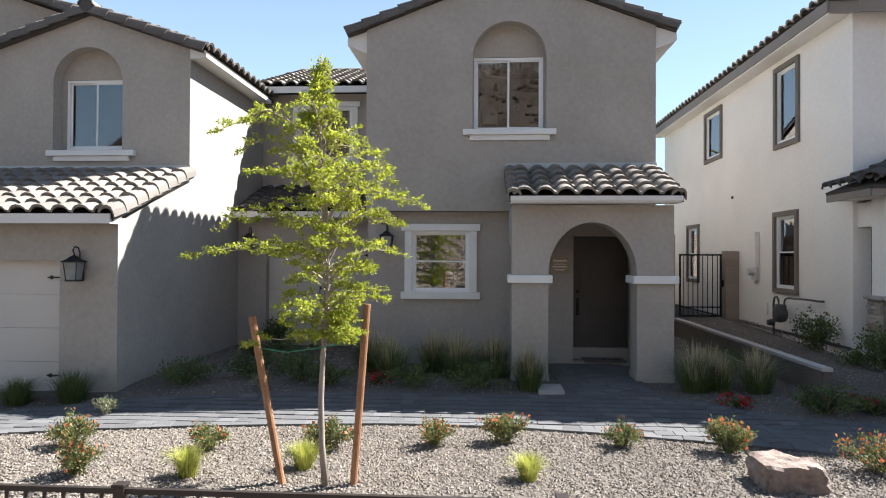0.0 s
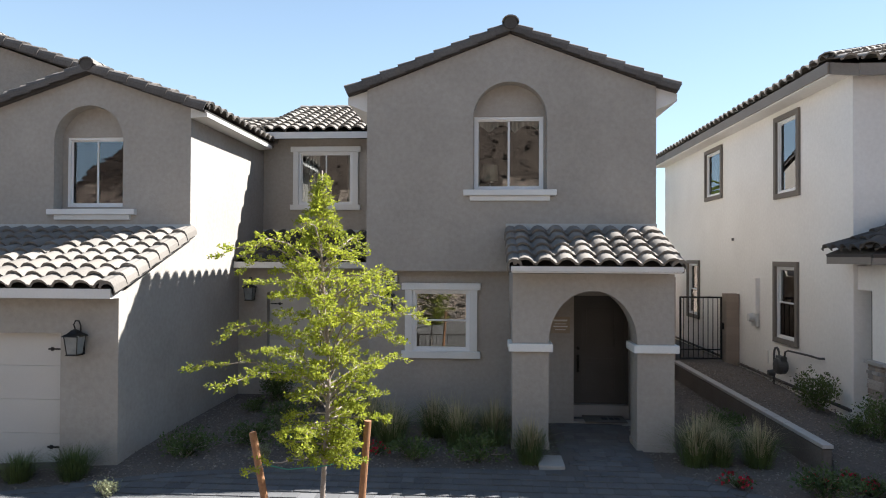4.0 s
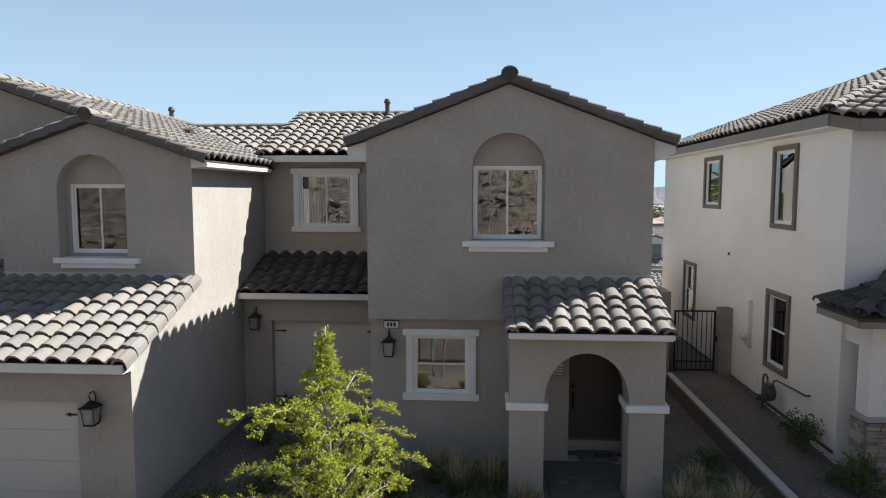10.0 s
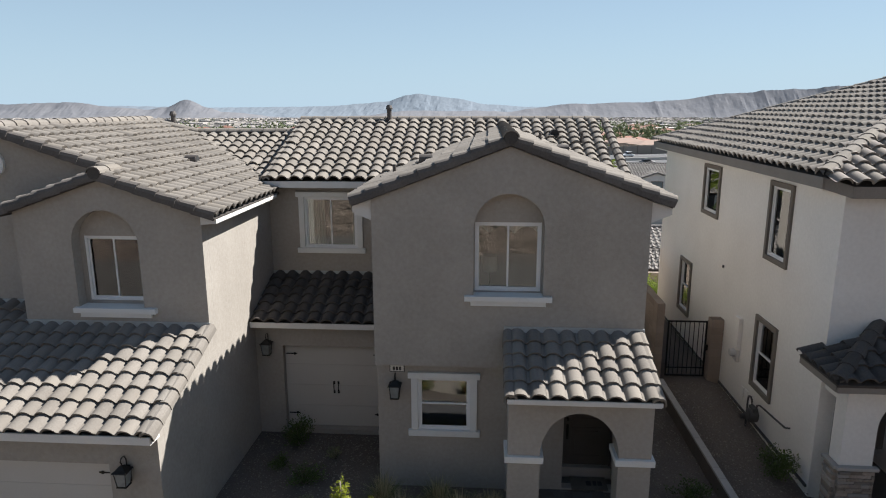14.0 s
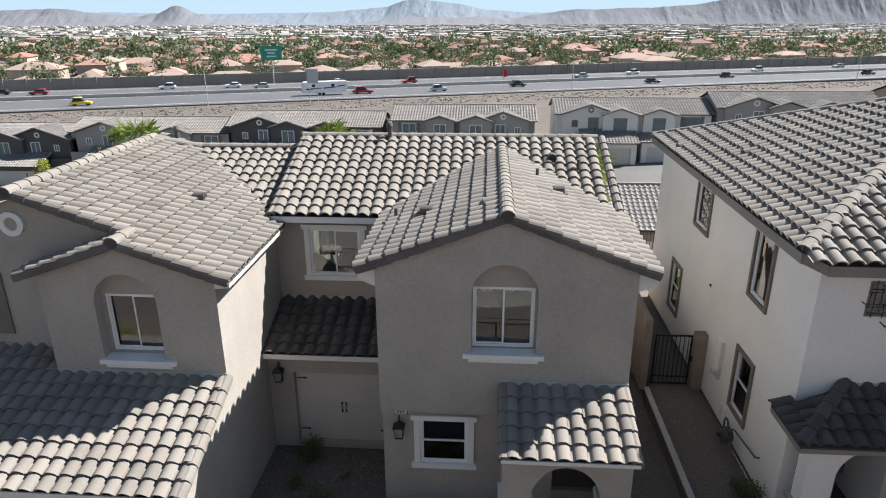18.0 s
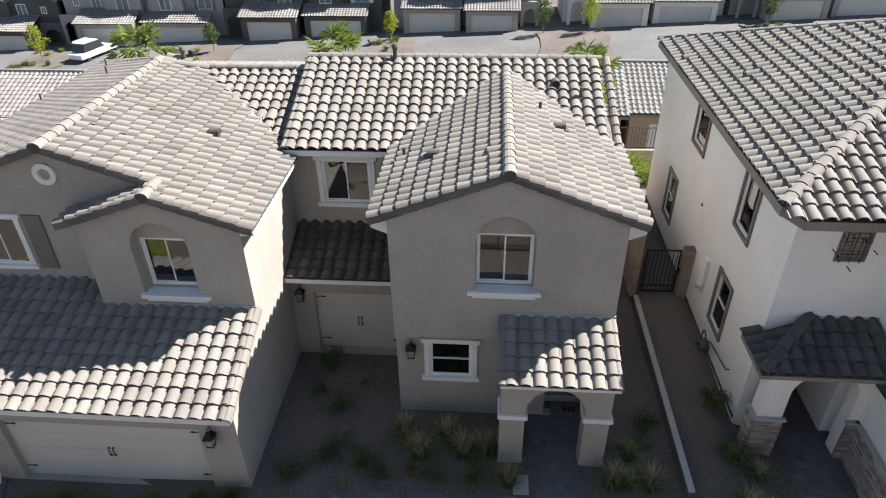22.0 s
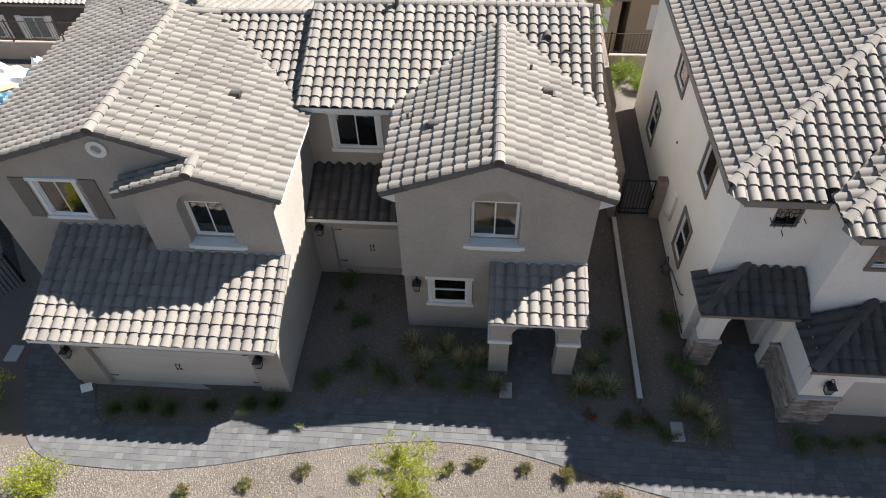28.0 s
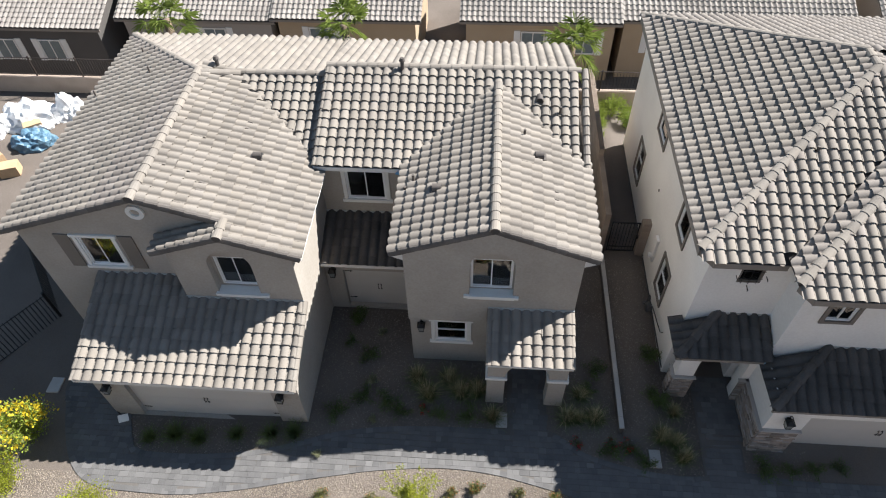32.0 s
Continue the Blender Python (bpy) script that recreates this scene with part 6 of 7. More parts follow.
def street_tree(x, y, hgt, seed):
    q = random.Random(seed)
    z = ground_z(x, y) + 0.1
    t = thing("tree", (x, y, z), "slender young street tree in a gravel bed", "tree", "street trees along the back road")
    under("trunk", mesh_of("trunk", rod([(0, 0, -0.2), (0.05, 0, hgt * 0.5), (0, 0, hgt * 0.9)], [0.06, 0.045, 0.015], 6), BARK), t)
    spots = []
    for _ in range(900):
        a, f, ww = q.uniform(0, 6.28), q.uniform(0.32, 1.0), q.random() ** 0.6
        rad = hgt * 0.24 * math.sin(math.pi * (f - 0.22) / 0.85) * ww * (1 + 0.35 * math.sin(a * 3 + f * 11))
        spots.append((Vector((math.cos(a) * rad, math.sin(a) * rad, hgt * f)), Vector((math.cos(a), math.sin(a), 0.2))))
    under("crown", leaf_mesh("crown", spots, 0.22, SHRUB_LEAF if seed % 2 else TREE_LEAF, seed), t)


for k, (x, y, hgt) in enumerate(((-48.5, 67.0, 4.0), (-29.8, 68.6, 3.0), (-10.7, 70.5, 3.0), (5.6, 71.0, 3.4), (10.4, 70.8, 3.4), (28.5, 71.0, 3.2))):
    street_tree(x, y, hgt, 80 + k)

# palms between the back yards
PALM = leafy("palm_leaf", (0.13, 0.18, 0.04), (0.28, 0.34, 0.08), 0.4)
TRUNK = paint("palm_trunk", (0.14, 0.10, 0.07), (0.24, 0.18, 0.13), 0.95, 12, 3.0, 0.6, 0.02)


def palm(at, top, seed, size=1.5):
    r = random.Random(seed)
    p = thing("palm_tree", at, "fan palm with bright green fronds above the roofs", "palm tree", "palms behind the houses")
    ht = top - at[2]
    under("trunk", mesh_of("trunk", rod([(0, 0, -0.3), (0.03, 0, ht * 0.5), (0, 0.04, ht)], [0.24, 0.18, 0.16], 10), TRUNK, True), p)
    for i in range(30):
        a, e = i * 2.4, r.uniform(-0.75, 1.35)
        d = Vector((math.cos(a) * math.cos(e), math.sin(a) * math.cos(e), math.sin(e)))
        base = Vector((0, 0, ht)) + d * 0.15
        hub = base + d * size * r.uniform(0.45, 0.65)
        side = d.cross(Vector((0, 0, 1))).normalized()
        V, Fc = [tuple(base), tuple(base + side * 0.02), tuple(hub)], [(0, 1, 2)]
        for k in range(17):
            t = (k - 8) / 8 * 1.45
            w = (d * math.cos(t) + side * math.sin(t)).normalized()
            tip = hub + w * size * 0.62 * (1 - 0.15 * abs(t)) + Vector((0, 0, -0.06 - 0.42 * r.random()))
            n = w.cross(d.cross(side)).normalized() * 0.019
            o = len(V)
            mid = hub.lerp(tip, 0.55) + Vector((0, 0, 0.06))
            V += [tuple(hub), tuple(mid + n), tuple(tip), tuple(mid - n)]
            Fc += [(o, o + 1, o + 2), (o, o + 2, o + 3)]
        me = bpy.data.meshes.new("frond")
        me.from_pydata(V, [], Fc)
        me.materials.append(PALM)
        under("frond", me, p)


for x, y, t, s in ((-12.9, 23.4, 5.5, 51), (-5.5, 23.2, 5.55, 52), (3.6, 23.2, 4.9, 53)):
    palm((x, y, ground_z(x, y)), t, s, 1.15)

# ---- motorway ----
ASPHALT = paint("motorway_asphalt", (0.072, 0.072, 0.074), (0.105, 0.105, 0.108), 0.9, 1.5, 0.06, 0.0)
LINE = paint("lane_paint", (0.55, 0.55, 0.53), (0.62, 0.62, 0.60), 0.8, 1, 0.2, 0.0)
SOUND = paint("sound_wall", (0.20, 0.175, 0.15), (0.26, 0.23, 0.20), 0.95, 2, 0.12, 0.0)
SLOPE, FZ = 0.36, -10.35
FD = Vector((1, SLOPE, 0)).normalized()
FN = Vector((-FD.y, FD.x, 0))
FO = Vector((-12.0, 223.0, FZ))


def fway(s, n, z=0.0):
    """A point on the motorway: s metres along, n metres across from the far wall."""
    return FO + FD * s + FN * n + Vector((0, 0, z))


def strip(name, n0, n1, z0, z1, material, label, s0=-700, s1=900, category="road"):
    bm = bmesh.new()
    vs = [bm.verts.new(fway(s, n, z)) for s in (s0, s1) for n in (n0, n1) for z in (z0, z1)]
    for f in ((0, 1, 3, 2), (4, 6, 7, 5), (0, 4, 5, 1), (2, 3, 7, 6), (1, 5, 7, 3), (0, 2, 6, 4)):
        bm.faces.new([vs[k] for k in f])
    return tagged(new(name, mesh_of(name, bm, material)), label, category, kind="structure")


strip("motorway", -46, 0.0, -3.0, 0.0, ASPHALT, "wide grey motorway with many lanes")
for n in (-43, -25.5, -22.5, -4.5):
    strip("lane_line", n - 0.12, n + 0.12, 0.0, 0.02, LINE, "painted lane line on the motorway", category="lane line")
strip("median_barrier", -24.3, -23.7, 0.0, 0.9, CONCRETE, "concrete median barrier of the motorway", category="barrier")
sw = strip("sound_wall", 0.0, 0.5, -2.0, 3.1, SOUND, "long tan sound wall beyond the motorway", category="wall")
AT[sw] = Vector((0, 0, 0))
for k in range(-48, 60):
    p = fway(k * 6.0, -0.12, -1.0)
    ob = new("pilaster", shared("pilaster", lambda: box(-0.3, 0.3, -0.15, 0.15, 0, 4.3), SOUND))
    ob.parent = sw
    ob.matrix_basis = Matrix.Translation(p) @ pose(0, 0, 0, 0, 0, math.degrees(math.atan(SLOPE)))

CARGLASS = paint("car_glass", (0.02, 0.025, 0.03), (0.03, 0.035, 0.04), 0.1, 1, 0.2, 0.0)
TYRE = paint("tyre", (0.015, 0.015, 0.015), (0.025, 0.025, 0.025), 0.9, 20, 2, 0.0)
BODY = {n: paint("car_paint_" + n, c, tuple(v * 1.05 for v in c), 0.3, 2, 0.3, 0.0) for n, c in dict(white=(0.72, 0.72, 0.72), black=(0.02, 0.02, 0.022), silver=(0.38, 0.39, 0.40), red=(0.30, 0.02, 0.02), yellow=(0.75, 0.55, 0.03), blue=(0.05, 0.08, 0.16)).items()}


def car(colour, tall=1.5, length=4.7, label=""):
    c = thing("car", (0, 0, 0), label or colour + " car on the far motorway", "car", "cars on the motorway")
    L2, w = length / 2, 0.9
    prof = [(-L2, 0.35), (-L2, 0.85), (-L2 * 0.82, 0.95), (L2 * 0.45, 0.98), (L2 * 0.95, 0.80), (L2, 0.40)]
    body = prism(prof, [], 2 * w, pose(0, -w, 0))
    bmesh.ops.bevel(body, geom=body.edges[:], offset=0.05, segments=1, affect="EDGES")
    b = part("body", body, BODY[colour], c)
    cab = [(-L2 * 0.80, 0.93), (-L2 * 0.62, tall - 0.05), (L2 * 0.05, tall - 0.03), (L2 * 0.42, 0.95)]
    part("glasshouse", prism(cab, [], 1.56, pose(0, -0.78, 0)), CARGLASS, c)
    part("car_roof", prism([(-L2 * 0.68, tall - 0.10), (-L2 * 0.62, tall + 0.02), (L2 * 0.04, tall + 0.02), (L2 * 0.12, tall - 0.10)], [], 1.6, pose(0, -0.8, 0)), BODY[colour], c)
    for x in (-L2 * 0.6, L2 * 0.62):
        for y in (-w + 0.02, w - 0.22):
            wheel = bmesh.new()
            bmesh.ops.create_cone(wheel, cap_ends=True, segments=14, radius1=0.33, radius2=0.33, depth=0.2)
            moved(wheel, pose(x, y + 0.1, 0.33, 90, 0, 0))
            part("wheel", wheel, TYRE, c)
    return c


TURN = math.degrees(math.atan(SLOPE))
protos = {}
for i, (colour, s, n, tall) in enumerate((("white", -88, -8, 1.75), ("black", -130, -9, 1.5), ("silver", -62, -13, 1.45), ("black", 10, -33, 1.8), ("silver", 40, -14, 1.5), ("white", 62, -9, 1.75), ("black", 84, -30, 1.8),
                                          ("white", 110, -13, 1.8), ("silver", 150, -9, 1.5), ("white", 173, -16, 1.5), ("silver", -15, -37, 1.8), ("white", -40, -9, 1.5), ("black", 52, -37, 1.5), ("blue", 205, -12, 1.5),
                                          ("red", -120, -12, 1.5), ("white", -165, -36, 1.5), ("yellow", -104, -39, 1.9), ("white", -70, -10, 1.5), ("black", 135, -36, 1.7), ("white", 235, -30, 1.7), ("red", -18, -14, 1.9))):
    m = Matrix.Translation(fway(s, n)) @ pose(0, 0, 0, 0, 0, TURN + (180 if n > -23 else 0))
    key = (colour, tall)
    if key in protos:
        copy_thing(protos[key], m)
    else:
        protos[key] = car(colour, tall)
        protos[key].matrix_basis = m

# a white utility vehicle on the back road
suv = car("white", 1.95, 5.2, "white utility vehicle parked on a back drive")
tagged(suv, group="")
suv.matrix_basis = pose(-43.6, 68.8, ground_z(-43.6, 68.8) + 0.07, 0, 0, 75)

# loose rock along the motorway's near bank
RBV, RBF = [], []
r = np.random.default_rng(31)
for k in range(4200):
    p = fway(r.uniform(-190, 260), -48.5 - 13 * r.random() ** 1.3)
    s_ = 0.10 + 0.26 * r.random() ** 2
    q = iv * (1 + r.normal(0, 0.2, (len(iv), 1))) * s_ * np.array([1, 0.9, 0.7]) + np.array([p.x, p.y, ground_z(p.x, p.y) + s_ * 0.25])
    o = len(RBV)
    RBV += q.tolist()
    RBF += [[a + o for a in f] for f in if_]
me = bpy.data.meshes.new("bank_rocks")
me.from_pydata(RBV, [], RBF)
me.materials.append(paint("bank_rock", (0.12, 0.10, 0.085), (0.23, 0.195, 0.165), 0.95, 3, 0.3, 0.0, island=0.4))
tagged(new("bank_rocks", me), "loose grey-brown rock along the motorway bank", "rock", kind="stuff")

# a pickup towing a long white travel trailer
rv = thing("travel_trailer", tuple(fway(-46, -36)), "long white travel trailer with dark stripes on the motorway", "trailer")
rv.rotation_euler = (0, 0, math.radians(TURN))
AT[rv] = Vector((0, 0, 0))
shell = prism([(-6, 0.7), (5.2, 0.7), (5.6, 1.6), (6.0, 1.8), (6.2, 3.2), (5.4, 3.6), (-5.6, 3.5), (-6, 3.2)], [], 2.4, pose(0, -1.2, 0))
bmesh.ops.bevel(shell, geom=shell.edges[:], offset=0.12, segments=2, affect="EDGES")
part("shell", shell, BODY["white"], rv)
for x0, x1, z in ((-5.0, -1.0, 1.5), (-0.5, 3.0, 1.7), (3.2, 5.4, 2.1)):
    part("stripe", prism([(x0, z), (x1, z + 0.3), (x1, z + 0.5), (x0, z + 0.35)], [], 0.01, pose(0, -1.212, 0)), CARGLASS, rv)
for x in (-3.5, 1.5):
    part("trailer_window", box(x, x + 0.9, -1.215, -1.2, 2.2, 2.9), CARGLASS, rv)
for x in (-1.6, -0.6):
    wheel = bmesh.new()
    bmesh.ops.create_cone(wheel, cap_ends=True, segments=14, radius1=0.4, radius2=0.4, depth=0.25)
    part("wheel", moved(wheel, pose(x, -1.0, 0.4, 90, 0, 0)), TYRE, rv)
tow = copy_thing(protos[("red", 1.9)], Matrix.Translation(fway(-36, -36)) @ pose(0, 0, 0, 0, 0, TURN))
tow.scale = (1.2, 1.15, 1.0)

# overhead guide sign and street lamps
SIGN = paint("sign_green", (0.01, 0.22, 0.14), (0.015, 0.26, 0.17), 0.5, 1, 0.1, 0.0)
gsign = thing("road_sign", tuple(fway(-58, -1.0)), "green motorway guide sign on a pole", "road sign")
gsign.rotation_euler = (0, 0, math.radians(8))
AT[gsign] = Vector((0, 0, 0))
part("pole", rod([(0, 0, 0), (0, 0, 7.5)], 0.2, 8), CONCRETE, gsign)
part("sign_face", box(-3.2, 3.2, -0.25, -0.1, 7.0, 11.0, bevel=0.04), SIGN, gsign)
for z, w in ((9.9, 3.6), (9.0, 2.2), (8.0, 3.0)):
    part("sign_bar", box(-w / 2, w / 2, -0.27, -0.25, z - 0.22, z + 0.22), LINE, gsign)
back = thing("road_sign", tuple(fway(-50, -47)), "grey back of a motorway sign on two posts", "road sign")
AT[back] = Vector((0, 0, 0))
part("sign_back", box(-1.4, 1.4, -0.1, 0.0, 4.2, 7.6, bevel=0.03), BODY["silver"], back)
for x in (-1.0, 1.0):
    part("post", rod([(x, 0.1, -1.0), (x, 0.1, 7.2)], 0.08, 6), CONCRETE, back)
for s in (-75, 20, 118, 200):
    lamp = thing("street_lamp", tuple(fway(s, -47.5, -0.5)), "tall pale motorway lamp post", "street lamp", "motorway lamps")
    AT[lamp] = Vector((0, 0, 0))
    part("post", rod([(0, 0, 0), (0, 0, 8.5), (0.3, 0.4, 9.2), (0.8, 1.6, 9.4)], [0.11, 0.08, 0.06, 0.05], 7), CONCRETE, lamp)
    part("lamp_head", box(0.65, 0.95, 1.4, 2.0, 9.32, 9.45, bevel=0.03), BODY["silver"], lamp)
flag = thing("flag", tuple(fway(0, -47, 0)), "red pennant on a slim pole beside the motorway", "flag")
AT[flag] = Vector((0, 0, 0))
part("pole", rod([(0, 0, -1), (0, 0, 6.0)], 0.05, 6), CONCRETE, flag)
part("pennant", prism([(0, 4.2), (1.1, 4.3), (0.9, 6.0), (0, 6.0)], [], 0.03, I4), FLOWER, flag)

# ---- suburb, woods and mountains ----
RED = paint("red_roof", (0.19, 0.088, 0.064), (0.31, 0.170, 0.128), 0.95, 0.6, 0.02, 0.0, island=0.30, tint=(0.28, 0.21, 0.17))
HWALL = paint("suburb_wall", (0.34, 0.27, 0.21), (0.50, 0.42, 0.34), 0.95, 0.6, 0.02, 0.0, island=0.2)
rs = random.Random(77)
SV, SF, RV_, RF = [], [], [], []
near_houses = []


def hip_house(cx, cy, z, w, d, h, rise, ang):
    m = Matrix.Translation((cx, cy, z)) @ Matrix.Rotation(ang, 4, "Z")
    wall_v = [m @ Vector((sx * w / 2, sy * d / 2, zz)) for zz in (-2, h) for sx, sy in ((-1, -1), (1, -1), (1, 1), (-1, 1))]
    wall_f = [(0, 1, 5, 4), (1, 2, 6, 5), (2, 3, 7, 6), (3, 0, 4, 7)]
    e = 0.6
    rk = max(0.3, (w - d) / 2)
    roof_v = [m @ Vector(p) for p in ((-w / 2 - e, -d / 2 - e, h), (w / 2 + e, -d / 2 - e, h), (w / 2 + e, d / 2 + e, h), (-w / 2 - e, d / 2 + e, h), (-rk, 0, h + rise), (rk, 0, h + rise))]
    roof_f = [(0, 1, 5, 4), (1, 2, 5), (2, 3, 4, 5), (3, 0, 4)]
    return wall_v, wall_f, roof_v, roof_f


for row in range(17):
    n = 13 + row * 21 + row * row * 0.6
    s = -620 - row * 30
    while s < 620 + row * 30:
        s += rs.uniform(15, 24)
        p = fway(s, n + rs.uniform(-3, 3))
        zg = ground_z(p.x, p.y)
        if rs.random() < min(0.7, 0.06 + 0.03 * row):
            continue
        parts_ = hip_house(p.x, p.y, zg - 1.2, rs.uniform(11, 17), rs.uniform(8, 11), 2.8 if rs.random() < 0.8 else 5.2, rs.uniform(1.4, 2.2), math.atan(SLOPE) + rs.choice((0, 1.57)) + rs.uniform(-0.1, 0.1))
        if row < 2 and -170 < s < 230:
            near_houses.append((p, parts_))
            continue
        o = len(SV)
        SV += parts_[0]
        SF += [[k + o for k in f] for f in parts_[1]]
        o = len(RV_)
        RV_ += parts_[2]
        RF += [[k + o for k in f] for f in parts_[3]]
for p, (wv, wf, tv, tf) in near_houses:
    h = thing("house", tuple(p), "single-storey house with a hip roof of red tile", "house", "red-roofed suburb")
    for nm, vv, ff, mt in (("wall", wv, wf, HWALL), ("roof", tv, tf, RED)):
        me = bpy.data.meshes.new(nm)
        me.from_pydata([tuple(v - p) for v in vv], [], ff)
        me.materials.append(mt)
        under(nm, me, h)
for nm, vv, ff, mt, lab in (("suburb_walls", SV, SF, HWALL, "pale walls of the far suburb"), ("suburb_roofs", RV_, RF, RED, "red and tan tile roofs of the far suburb")):
    me = bpy.data.meshes.new(nm)
    me.from_pydata([tuple(v) for v in vv], [], ff)
    me.materials.append(mt)
    tagged(new(nm, me), lab, "suburb", kind="stuff")

WOODS = leafy("far_foliage", (0.045, 0.064, 0.030), (0.135, 0.160, 0.072), 0.3, 0.5)
r = np.random.default_rng(9)
TV, TF = [], []


def clump_tree(x, y, z, hgt, wid, n, leaf=1.0):
    """A far tree: a stem under a ragged heap of leaf clumps."""
    o = len(TV)
    TV.extend([(x - 0.2, y, z), (x + 0.2, y, z), (x, y, z + hgt * 0.6)])
    TF.append((o, o + 1, o + 2))
    for _ in range(n):
        d = r.normal(0, 1, 3)
        d /= np.linalg.norm(d)
        q = np.array([x, y, z + hgt * 0.62]) + d * np.array([wid, wid, hgt * 0.42]) * r.uniform(0.35, 1.0)
        a, b = r.normal(0, 1, 3), r.normal(0, 1, 3)
        s = wid * r.uniform(0.15, 0.30) * leaf
        a, b = a / np.linalg.norm(a) * s, b / np.linalg.norm(b) * s
        o = len(TV)
        TV.extend([tuple(q - a), tuple(q + b), tuple(q + a), tuple(q - b)])
        TF.append((o, o + 1, o + 2, o + 3))


for k in range(6400):
    n = 9 + 500 * r.random() ** 1.25
    s = r.uniform(-650, 720) * (1 + n / 900)
    p = fway(s, n)
    hgt = r.uniform(3.5, 7.0) if r.random() < 0.8 else r.uniform(7, 11)
    if n < 40:
        hgt *= 0.85
    clump_tree(p.x, p.y, ground_z(p.x, p.y) - 1.0, hgt, hgt * r.uniform(0.28, 0.55), *((170, 0.5) if n < 70 else (60, 0.9) if n < 220 else (26, 1.0)))
for k in range(1500):
    y = 560 + 2600 * r.random() ** 1.6
    x = r.uniform(-1.0, 0.85) * y
    clump_tree(x, y, ground_z(x, y) - 2, r.uniform(5, 9), r.uniform(4, 12), 6)
me = bpy.data.meshes.new("far_woods")
me.from_pydata(TV, [], TF)
me.materials.append(WOODS)
tagged(new("far_woods", me), "green trees scattered over the far suburb", "woods", kind="stuff")

# far town: pale specks of buildings on the valley floor
BV, BF = [], []
for k in range(3200):
    y = 620 + 3200 * r.random() ** 1.3
    x = r.uniform(-1.0, 0.9) * y
    w, d, h = r.uniform(5, 16), r.uniform(5, 12), r.uniform(3, 6)
    z = ground_z(x, y) - 1
    o = len(BV)
    BV += [(x - w, y - d, z), (x + w, y - d, z), (x + w, y + d, z), (x - w, y + d, z), (x - w, y - d, z + h), (x + w, y - d, z + h), (x + w, y + d, z + h), (x - w, y + d, z + h)]
    BF += [[o + q for q in f] for f in ((0, 1, 5, 4), (1, 2, 6, 5), (3, 0, 4, 7), (4, 5, 6, 7))]
me = bpy.data.meshes.new("far_town")
me.from_pydata(BV, [], BF)
me.materials.append(paint("far_building", (0.22, 0.20, 0.185), (0.42, 0.39, 0.36), 0.95, 0.05, 0.002, 0.0, island=0.4))
tagged(new("far_town", me), "pale buildings of the far valley town", "town", kind="stuff")


def range_of(name, dist, tops, base, dark, light, seed, rough, label, depth=0.05):
    """A mountain range that far off, its crest through a few heights."""
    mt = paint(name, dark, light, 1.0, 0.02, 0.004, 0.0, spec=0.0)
    xs = [-dist * 0.95 + k * dist * 1.9 / 640 for k in range(641)]
    bm = bmesh.new()
    grid = []
    for x in xs:
        f = x / dist
        z = tops[-1][1]
        for (xa, za), (xb, zb) in zip(tops, tops[1:]):
            if xa <= f <= xb:
                t = (f - xa) / (xb - xa)
                z = za + (zb - za) * (t * t * (3 - 2 * t))
                break
            if f < xa:
                z = za
                break
        crest = z * dist / 4000
        col = []
        for j in range(25):
            t = j / 24
            y = dist + (t - 1) * dist * depth
            n = noise.fractal((x * 0.0045, y * 0.0045 + seed, seed), 1.0, 2.0, 6)
            gully = abs(noise.fractal((x * 0.0065, y * 0.0022 + seed, seed * 3), 0.8, 2.1, 6))
            zz = base + (crest - base) * t ** 1.15 * (1 - 0.42 * gully * (1 - 0.85 * t)) + rough * n * (0.15 + 0.30 * t) * (1 if crest > base + 15 else 0.25)
            col.append(bm.verts.new((x, y, zz)))
        grid.append(col)
    for c0, c1 in zip(grid, grid[1:]):
        for j in range(24):
            bm.faces.new((c0[j], c1[j], c1[j + 1], c0[j + 1]))
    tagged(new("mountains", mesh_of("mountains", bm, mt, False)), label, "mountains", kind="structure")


# bluish greys: the haze of distance is painted into both ranges' base colours
range_of("near_range", 3900.0, [(-0.95, 28), (-0.754, 26), (-0.663, 36), (-0.574, 4), (-0.53, -6), (-0.50, 4), (-0.466, 50), (-0.43, 2), (-0.407, -24), (-0.33, -52), (-0.26, -66), (-0.19, -50), (-0.124, -22), (-0.03, -22), (0.03, -30), (0.066, -8), (0.116, 18), (0.19, 24), (0.268, 38), (0.345, 76), (0.42, 96), (0.50, 116), (0.56, 108), (0.95, 120)], -72, (0.185, 0.190, 0.208), (0.220, 0.220, 0.230), 2.0, 11.0, "bare grey desert mountains with blue haze in their colour")
range_of("far_range", 4700.0, [(-0.95, 20), (-0.6, 12), (-0.4, 0), (-0.25, 6), (-0.16, 30), (-0.12, 70), (-0.106, 78), (-0.056, 55), (0.0, 14), (0.06, 0), (0.2, 10), (0.95, 30)], -80, (0.190, 0.220, 0.255), (0.205, 0.235, 0.268), 7.0, 4.0, "far mountains with pale blue haze in their colour", 0.08)

# ---- doors, lanterns, meters, vents ----
door = part("door", box(1.885, 2.805, 12.10, 12.145, 0.19, 2.16, bevel=0.004), DOOR, home, "dark brown two-panel front door, closed")
for z0, z1 in ((0.36, 1.02), (1.18, 2.02)):
    part("door_panel", prism(rect(2.03, 2.66, z0, z1), [rect(2.075, 2.615, z0 + 0.045, z1 - 0.045)], 0.014, Matrix.Translation((0, 12.088, 0))), DOOR, door)
    part("door_panel", box(2.11, 2.58, 12.092, 12.10, z0 + 0.08, z1 - 0.08, bevel=0.006), DOOR, door)
